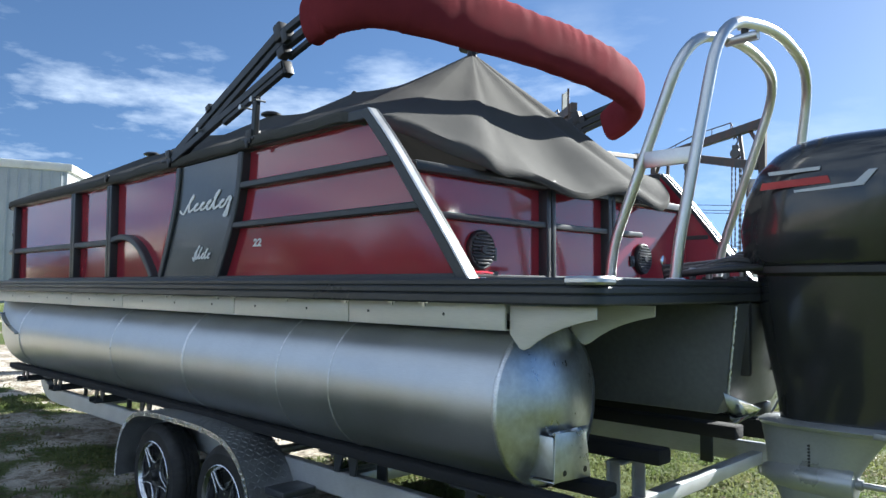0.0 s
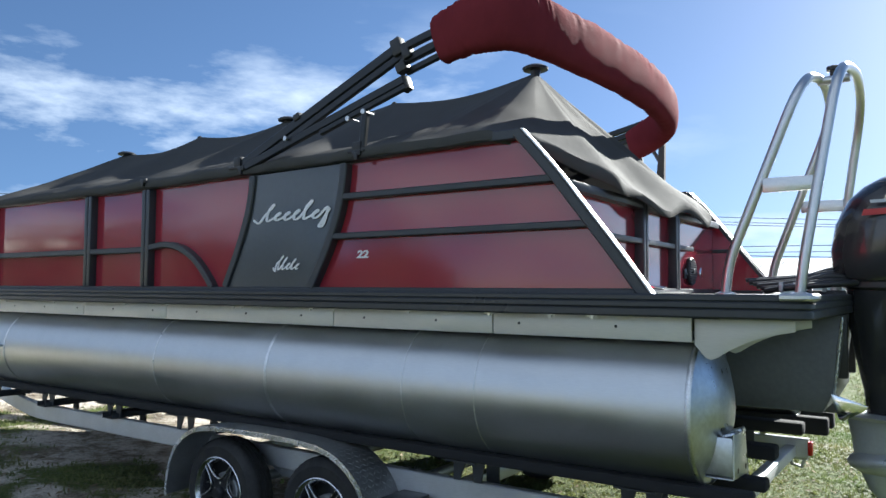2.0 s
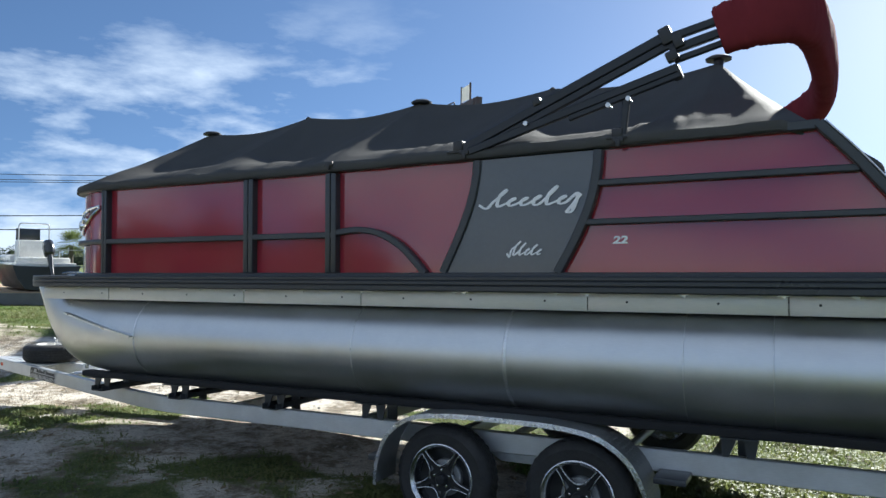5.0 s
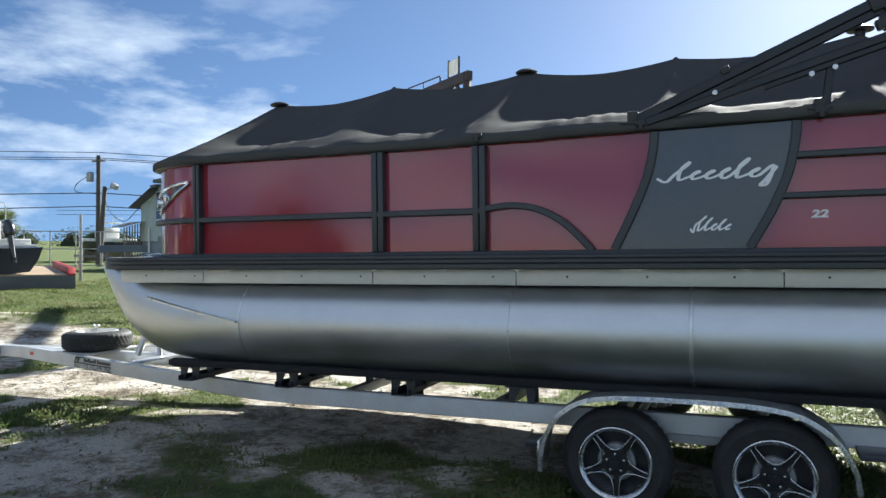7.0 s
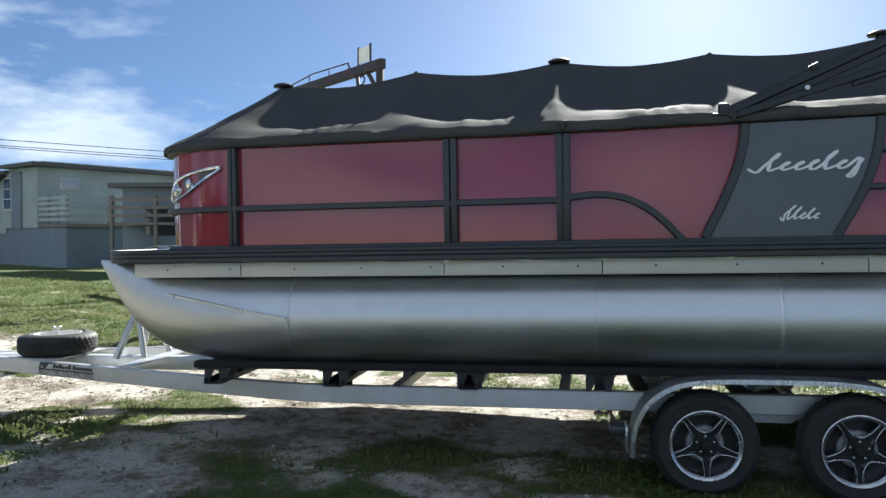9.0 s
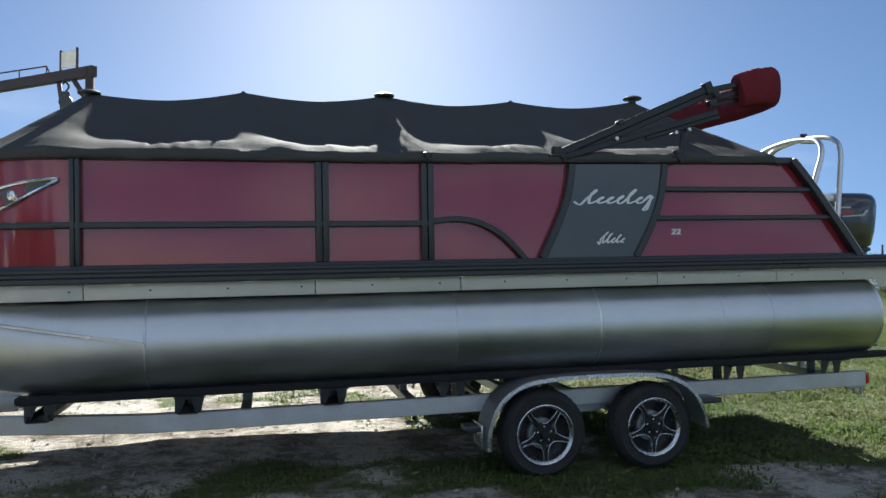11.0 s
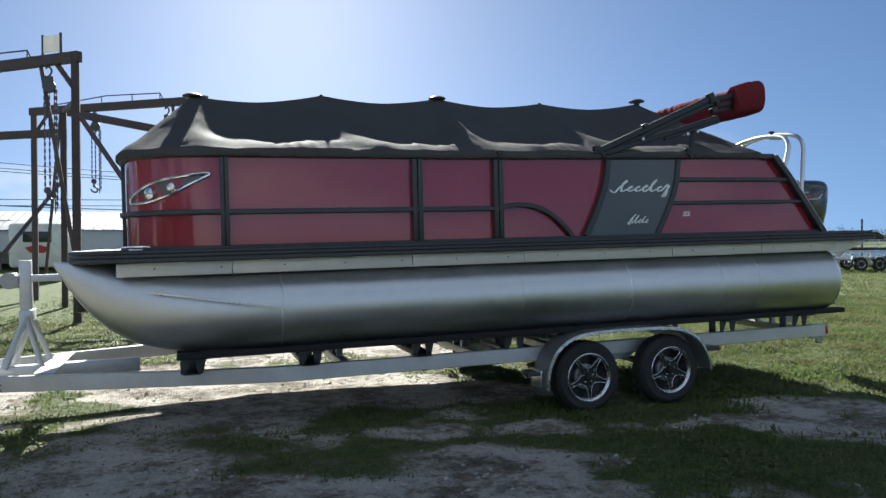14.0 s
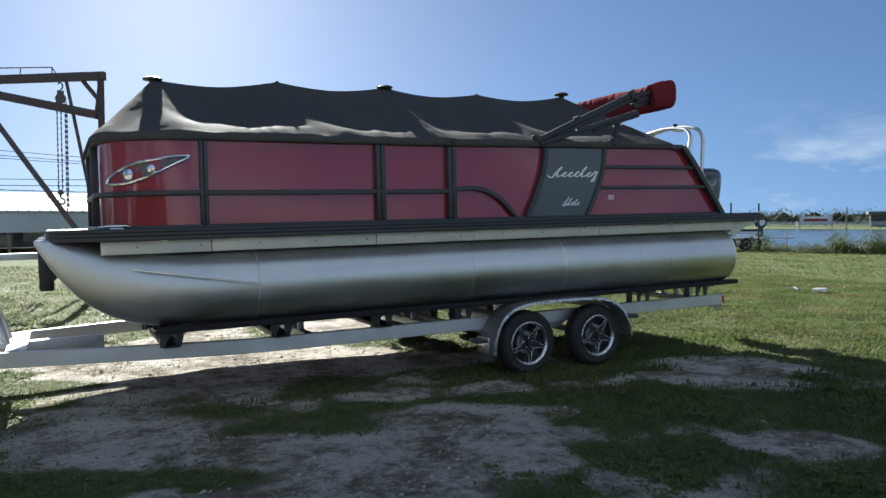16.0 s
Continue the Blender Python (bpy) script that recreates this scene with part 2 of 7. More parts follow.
M_CONC = material("pale_concrete", (0.42, 0.40, 0.36), 0.9, 0.0, 30, 0.15, 0.25, 0.9, 0.2, 0.08)
M_WIRE = material("black_cable", (0.03, 0.03, 0.03), 0.6, 0.0, 30, 0.1, 0.1, 5, 0.0, 0.1)
M_HULL = material("dark_hull_paint", (0.03, 0.034, 0.04), 0.4, 0.0, 30, 0.1, 0.2, 1.4, 0.0, 0.1)
M_TAN = material("tan_vinyl", (0.42, 0.31, 0.20), 0.6, 0.0, 40, 0.08, 0.15, 3.0, 0.1, 0.1)
M_BARGERED = material("red_painted_rim", (0.32, 0.035, 0.030), 0.5, 0.0, 40, 0.1, 0.25, 2.0, 0.05, 0.1)
M_LEAF = material("shrub_leaves", (0.095, 0.135, 0.050), 0.6, 0.0, 3, 0.35, 0.4, 0.8, 0.0, 0.1, tint=(0.14, 0.15, 0.06), translucent=0.5, spec=0.12)
M_FARLEAF = material("distant_tree_leaves", (0.050, 0.068, 0.040), 0.9, 0.0, 0.8, 0.3, 0.4, 0.1, 0.0, 0.1, tint=(0.075, 0.08, 0.055), translucent=0.35, spec=0.08)
M_TWIG = material("bare_twig_bark", (0.14, 0.12, 0.10), 0.9, 0.0, 30, 0.2, 0.2, 3.0, 0.1, 0.05)
M_BLADE = material("grass_blades", (0.095, 0.156, 0.038), 0.6, 0.0, 1.2, 0.30, 0.34, 0.9, 0.0, 0.1, tint=(0.21, 0.185, 0.085), translucent=0.42, spec=0.2)
M_STONE = material("limestone_rubble", (0.42, 0.395, 0.345), 0.9, 0.0, 30, 0.15, 0.2, 4.0, 0.3, 0.05)
M_STRAW = material("dry_straw", (0.26, 0.20, 0.11), 0.9, 0.0, 3, 0.4, 0.4, 2.0, 0.0, 0.05, tint=(0.10, 0.07, 0.04))
M_WATER = bpy.data.materials.new("harbour_water")
M_WATER.use_nodes = True
_n, _l = M_WATER.node_tree.nodes, M_WATER.node_tree.links
_b = _n["Principled BSDF"]
_b.inputs["Base Color"].default_value = (0.035, 0.075, 0.11, 1)
_b.inputs["Roughness"].default_value = 0.12
_t, _c, _u = _n.new("ShaderNodeTexNoise"), _n.new("ShaderNodeTexCoord"), _n.new("ShaderNodeBump")
_t.inputs["Scale"].default_value, _t.inputs["Detail"].default_value = 1.6, 6
_u.inputs["Strength"].default_value, _u.inputs["Distance"].default_value = 0.7, 0.12
_l.new(_c.outputs["Object"], _t.inputs["Vector"]), _l.new(_t.outputs["Fac"], _u.inputs["Height"]), _l.new(_u.outputs["Normal"], _b.inputs["Normal"])

# ---- building helpers ----
YC = 3.54                                   # centre line of the boat and its trailer
PIVOT = Vector((-4.16, 3.53, 0.0))
TILT_UP = Matrix.Translation(PIVOT + Vector((0.037, 0.032, 0))) @ Matrix.Rotation(radians(-1.6), 4, "Z") @ Matrix.Rotation(radians(-1.2), 4, "Y") @ Matrix.Translation(-PIVOT)   # bow down and a little away
ORIGIN = {}


def thing(name, origin, label, category, group="", kind="", tilt=False):
    """An Empty at a thing's base. Its parts are given in the coordinates of the place."""
    ob = new(name)
    ob.empty_display_size = 0.2
    m = Matrix.Translation(Vector(origin))
    ob.matrix_world = TILT_UP @ m if tilt else m
    ORIGIN[ob.name] = Vector(origin)
    return tagged(ob, label, category, group, kind)


def mesh_from(bm, name, mat, smooth=None):
    bmesh.ops.recalc_face_normals(bm, faces=bm.faces)
    me = bpy.data.meshes.new(name)
    bm.to_mesh(me)
    bm.free()
    for m in (mat if isinstance(mat, (list, tuple)) else [mat]):
        me.materials.append(m)
    if smooth is not None:
        me.polygons.foreach_set("use_smooth", [True] * len(me.polygons))
        me.set_sharp_from_angle(angle=radians(smooth))
    return me


def part(name, bm, mat, parent, label="", smooth=35):
    o = ORIGIN[parent.name]
    bmesh.ops.translate(bm, verts=bm.verts, vec=-o)
    ob = new(name, mesh_from(bm, name, mat, smooth))
    ob.parent = parent
    ORIGIN[ob.name] = o
    if label:
        ob["label"] = label
    return ob


def solo(name, bm, mat, label, category="", group="", kind="", smooth=35, tilt=False, origin=None):
    """A thing of one mesh."""
    if origin is None:
        lo = Vector([min(v.co[i] for v in bm.verts) for i in range(3)])
        hi = Vector([max(v.co[i] for v in bm.verts) for i in range(3)])
        origin = Vector(((lo.x + hi.x) / 2, (lo.y + hi.y) / 2, lo.z))
    origin = Vector(origin)
    bmesh.ops.translate(bm, verts=bm.verts, vec=-origin)
    ob = new(name, mesh_from(bm, name, mat, smooth))
    m = Matrix.Translation(origin)
    ob.matrix_world = TILT_UP @ m if tilt else m
    ORIGIN[ob.name] = origin
    return tagged(ob, label, category, group, kind)


def add(bm, other):
    """Joins other into bm."""
    me = bpy.data.meshes.new("join")
    other.to_mesh(me)
    other.free()
    bm.from_mesh(me)
    bpy.data.meshes.remove(me)
    return bm


def joined(*bms):
    bm = bms[0]
    for o in bms[1:]:
        add(bm, o)
    return bm


def box(x0, x1, y0, y1, z0, z1, bevel=0.0, turn=None):
    bm = bmesh.new()
    bmesh.ops.create_cube(bm, size=1)
    bmesh.ops.scale(bm, vec=(abs(x1 - x0), abs(y1 - y0), abs(z1 - z0)), verts=bm.verts)
    if bevel:
        bmesh.ops.bevel(bm, geom=bm.edges[:], offset=bevel, segments=2, affect="EDGES", profile=0.5)
    if turn:
        bmesh.ops.transform(bm, matrix=turn, verts=bm.verts)
    bmesh.ops.translate(bm, vec=((x0 + x1) / 2, (y0 + y1) / 2, (z0 + z1) / 2), verts=bm.verts)
    return bm


def prism(pts, a, b, axis="y", bevel=0.0):
    """A polygon drawn in the two other axes, carried along axis from a to b."""
    def put(p, d):
        return {"x": (d, p[0], p[1]), "y": (p[0], d, p[1]), "z": (p[0], p[1], d)}[axis]
    bm = bmesh.new()
    one = [bm.verts.new(put(p, a)) for p in pts]
    two = [bm.verts.new(put(p, b)) for p in pts]
    n = len(pts)
    f1, f2 = bm.faces.new(one), bm.faces.new(two[::-1])
    for i in range(n):
        bm.faces.new((one[i], two[i], two[(i + 1) % n], one[(i + 1) % n]))
    if bevel:
        bmesh.ops.recalc_face_normals(bm, faces=bm.faces)
        bmesh.ops.bevel(bm, geom=[e for f in (f1, f2) for e in f.edges], offset=bevel, segments=2, affect="EDGES", profile=0.5)
    return bm


def spline(pts, n=8, closed=False):
    """A smooth line through the points."""
    P = [Vector(p) for p in pts]
    out, k = [], len(P)
    for i in range(k if closed else k - 1):
        a, b = P[i], P[(i + 1) % k]
        p = P[i - 1] if (i or closed) else a * 2 - b
        q = P[(i + 2) % k] if (i + 2 < k or closed) else b * 2 - a
        for j in range(n):
            t = j / n
            out.append(0.5 * ((2 * a) + (b - p) * t + (2 * p - 5 * a + 4 * b - q) * t * t + (3 * a - p - 3 * b + q) * t ** 3))
    if not closed:
        out.append(P[-1])
    return out


def rounded(pts, r, n=6):
    """A polyline with its corners rounded to about r."""
    P = [Vector(p) for p in pts]
    out = [P[0]]
    for i in range(1, len(P) - 1):
        a, b, c = P[i - 1], P[i], P[i + 1]
        d1, d2 = (a - b), (c - b)
        rr = min(r, d1.length * 0.49, d2.length * 0.49)
        s, e = b + d1.normalized() * rr, b + d2.normalized() * rr
        for j in range(n + 1):
            t = j / n
            out.append(s * (1 - t) ** 2 + b * 2 * t * (1 - t) + e * t * t)
    out.append(P[-1])
    return out


def circle(r, n=12, ry=None):
    ry = r if ry is None else ry
    return [(r * math.cos(2 * math.pi * i / n), ry * math.sin(2 * math.pi * i / n)) for i in range(n)]


def oblong(w, h, bevel=0.004):
    w, h, b = w / 2, h / 2, bevel
    return [(-w + b, -h), (w - b, -h), (w, -h + b), (w, h - b), (w - b, h), (-w + b, h), (-w, h - b), (-w, -h + b)]


def sweep(path, profile, up=(0, 0, 1), scales=None, caps=True, closed=False):
    """Carries a flat profile (side, up) along a line."""
    P = [Vector(p) for p in path]
    bm = bmesh.new()
    rings, k = [], len(P)
    U = Vector(up)
    for i, p in enumerate(P):
        if closed:
            d = P[(i + 1) % k] - P[i - 1]
        else:
            d = P[min(i + 1, k - 1)] - P[max(i - 1, 0)]
        d.normalize()
        side = d.cross(U)
        if side.length < 1e-4:
            side = d.cross(Vector((1, 0, 0.01)))
        side.normalize()
        u = side.cross(d)
        s = scales[i] if scales else 1.0
        rings.append([bm.verts.new(p + side * (a * s) + u * (b * s)) for a, b in profile])
    m = len(profile)
    for i in range(k if closed else k - 1):
        r, q = rings[i], rings[(i + 1) % k]
        for j in range(m):
            bm.faces.new((r[j], r[(j + 1) % m], q[(j + 1) % m], q[j]))
    if caps and not closed:
        bm.faces.new(rings[0]), bm.faces.new(rings[-1][::-1])
    return bm


def tube(path, r, n=10, scales=None):
    """A round tube that keeps its frame along the line."""
    P = [Vector(p) for p in path]
    bm, rings = bmesh.new(), []
    ref = None
    for i, p in enumerate(P):
        d = (P[min(i + 1, len(P) - 1)] - P[max(i - 1, 0)]).normalized()
        if ref is None:
            ref = d.orthogonal().normalized()
        ref = (ref - d * ref.dot(d)).normalized()
        v = d.cross(ref)
        s = r * (scales[i] if scales else 1)
        rings.append([bm.verts.new(p + (ref * math.cos(2 * math.pi * j / n) + v * math.sin(2 * math.pi * j / n)) * s) for j in range(n)])
    for a, b in zip(rings, rings[1:]):
        for j in range(n):
            bm.faces.new((a[j], a[(j + 1) % n], b[(j + 1) % n], b[j]))
    bm.faces.new(rings[0][::-1]), bm.faces.new(rings[-1])
    return bm


def lathe(profile, center, axis="z", n=32, closed=True):
    """Turns (radius, along) pairs round an axis through center."""
    bm, rings = bmesh.new(), []
    for r, h in profile:
        ring = []
        for j in range(n):
            c, s = r * math.cos(2 * math.pi * j / n), r * math.sin(2 * math.pi * j / n)
            v = {"x": (h, c, s), "y": (c, h, s), "z": (c, s, h)}[axis]
            ring.append(bm.verts.new(Vector(center) + Vector(v)))
        rings.append(ring)
    for a, b in zip(rings, rings[1:]):
        for j in range(n):
            bm.faces.new((a[j], a[(j + 1) % n], b[(j + 1) % n], b[j]))
    if closed:
        bm.faces.new(rings[0][::-1]), bm.faces.new(rings[-1])
    bmesh.ops.remove_doubles(bm, verts=bm.verts, dist=1e-5)
    return bm


def loft(rings, caps=True):
    """Joins rings of equally many points."""
    bm = bmesh.new()
    R = [[bm.verts.new(p) for p in r] for r in rings]
    n = len(R[0])
    for a, b in zip(R, R[1:]):
        for j in range(n):
            bm.faces.new((a[j], a[(j + 1) % n], b[(j + 1) % n], b[j]))
    if caps:
        bm.faces.new(R[0][::-1]), bm.faces.new(R[-1])
    return bm


def moved(bm, m):
    bmesh.ops.transform(bm, matrix=m, verts=bm.verts)
    return bm


def mirrored(bm):
    """The same on the boat's other side."""
    for v in bm.verts:
        v.co.y = 2 * YC - v.co.y
    bmesh.ops.reverse_faces(bm, faces=bm.faces)
    return bm


def hash01(*a):
    v = math.sin(sum(k * x for k, x in zip((12.9898, 78.233, 37.719), a))) * 43758.5453
    return v - math.floor(v)

# ---- ground, water ----
WD, WL = Vector((0.83, 0.56)), Vector((0.56, -0.83))       # towards the water, and along its shore
WO = Vector((-8.8, -3.7))


def smooth(a, b, x):
    t = min(1.0, max(0.0, (x - a) / (b - a)))
    return t * t * (3 - 2 * t)


def shore(x, y):
    p = Vector((x, y)) - WO
    s, l = p.dot(WD), p.dot(WL)
    return s + 2.0 * noise.noise((l * 0.12, 3.1, 0)) - 7.5 * smooth(-1.6, -4.4, l), l


def ground_z(x, y):
    s, l = shore(x, y)
    basin = smooth(38, 45, s) * (1 - smooth(192, 200, s)) * smooth(-34, -22, l)
    z = -1.9 * basin
    z -= 0.32 * smooth(6, 14, y) * smooth(-24, -12, x) * (1 - smooth(0, 12, x))
    z += 0.28 * smooth(-11.5, -16, x) * smooth(4.0, 7.5, y) * (1 - smooth(20, 26, y))      # grassy bank towards the house
    d = max(abs(x + 5), abs(y))
    if d < 40:
        z += 0.022 * noise.noise((x * 0.55, y * 0.55, 0)) + 0.012 * noise.noise((x * 2.1, y * 2.1, 4)) + 0.006 * noise.noise((x * 7, y * 7, 9))
    return z


# bare chalky spots in the shaded turf: centre and half sizes
BARE = [(-5.9, 1.15, 0.55, 0.50), (-6.45, 0.2, 0.40, 0.75), (-7.05, 0.75, 0.32, 0.30), (-2.75, 1.75, 0.60, 0.45), (-3.15, 1.0, 0.35, 0.40), (-5.2, 1.85, 0.75, 0.28), (-6.2, 2.15, 0.35, 0.22),
        (-8.5, 1.75, 0.55, 0.55), (-7.55, 1.05, 0.38, 0.25), (-4.3, -0.6, 0.16, 0.28), (-4.05, 1.55, 0.8, 0.3), (-9.3, 0.6, 0.7, 0.6), (-7.9, -0.1, 0.4, 0.35)]


def grassy(x, y):
    """How far grass covers the ground, 0 to 1."""
    n1 = noise.fractal((x * 0.45, y * 0.45, 1.7), 1.0, 2.0, 4)
    n2 = noise.fractal((x * 1.6, y * 1.6, 5.1), 1.0, 2.0, 4)
    right = smooth(-3.4, -1.2, x + 0.25 * y + 0.9 * n1)
    front = smooth(3.3, 2.3, y + 0.9 * n1) * smooth(-10.8, -9.4, x + n1) * (0.46 + 0.34 * smooth(-7.2, -4.8, x + 0.4 * y) + 0.30 * n2 + 0.22 * n1)
    back = smooth(6.2, 9.5, y + 1.6 * n1 - 0.05 * x)
    patch = 0.85 * smooth(0.05, 0.50, n1 * 0.9 + n2 * 0.55 + 0.52 * smooth(1.6, 0.4, y) * smooth(-12, -8.5, x))
    g = max(right, back, patch, front)
    road = smooth(0.9, 0.2, abs(y - 11.6 - 0.10 * (x + 9))) * smooth(-3, -9, x) * 0.20
    bare = smooth(0.30, 0.55, noise.fractal((x * 0.8 + 7, y * 0.8, 2.2), 1.0, 2.0, 4)) * 0.55
    worn = 0.0
    for px, py, rx, ry in BARE:
        d = math.hypot((x - px + 0.35 * n2) / rx, (y - py - 0.3 * n2) / ry) + 0.45 * n1
        worn = max(worn, smooth(1.6, 0.35, d))
    g *= 1 - 0.88 * worn
    return min(1.0, max(0.0, g * (1 - road) * (1 - bare * (1 - 0.6 * right)) + 0.12 * n2))


def axis_lines(lo, hi, step, reach):
    near = list(np.arange(lo, hi + 1e-6, step))
    out, s, v = [], step, hi
    while v < reach:
        s *= 1.16
        v += s
        out.append(v)
    back, s, v = [], step, lo
    while v > -reach:
        s *= 1.16
        v -= s
        back.append(v)
    return back[::-1] + near + out


gx, gy = axis_lines(-14, 6, 0.11, 1800), axis_lines(-5, 13, 0.11, 1800)
verts = [(x, y, ground_z(x, y)) for y in gy for x in gx]
nx, ny = len(gx), len(gy)
faces = [(j * nx + i, j * nx + i + 1, (j + 1) * nx + i + 1, (j + 1) * nx + i) for j in range(ny - 1) for i in range(nx - 1)]
me = bpy.data.meshes.new("ground")
me.from_pydata(verts, [], faces)
me.polygons.foreach_set("use_smooth", [True] * len(me.polygons))
att = me.attributes.new("grass", "FLOAT", "POINT")
att.data.foreach_set("value", [grassy(v[0], v[1]) for v in verts])

M_GROUND = bpy.data.materials.new("caliche_and_turf")
M_GROUND.use_nodes = True
gn, gl = M_GROUND.node_tree.nodes, M_GROUND.node_tree.links
gb = gn["Principled BSDF"]
gb.inputs["Specular IOR Level"].default_value = 0.25


def g_noise(scale, detail=6, rough=0.6):
    t = gn.new("ShaderNodeTexNoise")
    t.inputs["Scale"].default_value, t.inputs["Detail"].default_value, t.inputs["Roughness"].default_value = scale, detail, rough
    gl.new(gco.outputs["Object"], t.inputs["Vector"])
    return t


def g_ramp(src, stops):
    r = gn.new("ShaderNodeValToRGB")
    r.color_ramp.elements[0].position, r.color_ramp.elements[0].color = stops[0][0], (*stops[0][1], 1)
    r.color_ramp.elements[1].position, r.color_ramp.elements[1].color = stops[-1][0], (*stops[-1][1], 1)
    for p, c in stops[1:-1]:
        r.color_ramp.elements.new(p).color = (*c, 1)
    gl.new(src, r.inputs["Fac"])
    return r


gco = gn.new("ShaderNodeTexCoord")
g_big, g_mid, g_fine = g_noise(1.5, 8, 0.62), g_noise(9.0, 14, 0.80), g_noise(55.0, 10, 0.82)
g_both = gn.new("ShaderNodeMath")
g_both.operation = "MULTIPLY_ADD"
g_both.inputs[1].default_value = 0.5
g_half = gn.new("ShaderNodeMath")
g_half.operation = "MULTIPLY"
g_half.inputs[1].default_value = 0.5
gl.new(g_big.outputs["Fac"], g_half.inputs[0]), gl.new(g_mid.outputs["Fac"], g_both.inputs[0]), gl.new(g_half.outputs["Value"], g_both.inputs[2])
dirt = g_ramp(g_both.outputs["Value"], [(0.40, (0.13, 0.105, 0.072)), (0.465, (0.28, 0.235, 0.175)), (0.505, (0.50, 0.45, 0.375)), (0.55, (0.66, 0.61, 0.53))])
turf = g_ramp(g_mid.outputs["Fac"], [(0.36, (0.040, 0.060, 0.015)), (0.50, (0.095, 0.130, 0.032)), (0.66, (0.20, 0.185, 0.08))])
ga = gn.new("ShaderNodeAttribute")
ga.attribute_name = "grass"
g_edge = gn.new("ShaderNodeMath")
g_edge.operation = "MULTIPLY_ADD"
g_edge.inputs[1].default_value, g_edge.inputs[2].default_value = 1.5, -0.75
gl.new(g_mid.outputs["Fac"], g_edge.inputs[0])
g_sum = gn.new("ShaderNodeMath")
gl.new(ga.outputs["Fac"], g_sum.inputs[0]), gl.new(g_edge.outputs["Value"], g_sum.inputs[1])
g_step = gn.new("ShaderNodeMapRange")
for k, v in (("From Min", 0.32), ("From Max", 0.50)):
    g_step.inputs[k].default_value = v
gl.new(g_sum.outputs["Value"], g_step.inputs["Value"])
g_mix = gn.new("ShaderNodeMixRGB")
gl.new(g_step.outputs["Result"], g_mix.inputs["Fac"])
gl.new(dirt.outputs["Color"], g_mix.inputs[1]), gl.new(turf.outputs["Color"], g_mix.inputs[2])
g_grain = gn.new("ShaderNodeMapRange")
for k, v in (("From Min", 0.25), ("From Max", 0.75), ("To Min", 0.30), ("To Max", 1.62)):
    g_grain.inputs[k].default_value = v
gl.new(g_fine.outputs["Fac"], g_grain.inputs["Value"])
g_hsv = gn.new("ShaderNodeHueSaturation")
gl.new(g_mix.outputs["Color"], g_hsv.inputs["Color"]), gl.new(g_grain.outputs["Result"], g_hsv.inputs["Value"])
gl.new(g_hsv.outputs["Color"], gb.inputs["Base Color"])
gb.inputs["Roughness"].default_value = 0.95
g_h = gn.new("ShaderNodeMath")
gl.new(g_mid.outputs["Fac"], g_h.inputs[0]), gl.new(g_fine.outputs["Fac"], g_h.inputs[1])
g_bump = gn.new("ShaderNodeBump")
g_bump.inputs["Strength"].default_value, g_bump.inputs["Distance"].default_value = 1.0, 0.026
gl.new(g_h.outputs["Value"], g_bump.inputs["Height"])
gl.new(g_bump.outputs["Normal"], gb.inputs["Normal"])
me.materials.append(M_GROUND)
ground = tagged(new("ground", me), "pale crushed limestone ground with weedy grass patches", "ground", kind="structure")

bm = bmesh.new()
for s, l in ((30, -60), (215, -60), (215, 420), (30, 420)):
    p = WO + WD * s + WL * l
    bm.verts.new((p.x, p.y, -0.45))
bm.faces.new(bm.verts[:])
water = tagged(new("water", mesh_from(bm, "water", M_WATER)), "rippled blue harbour water beyond the grass", "water", kind="structure")

# ---- the pontoon boat ----
boat = thing("pontoon_boat", (-4.6, YC, 0.69), "red and black pontoon boat on a trailer, under canvas", "boat", tilt=True)

R_TUBE, Z_TUBE, Y_TUBE = 0.322, 1.055, 2.467
X_NOSE, X_STERN, X_TIP = -7.19, -1.675, -8.80


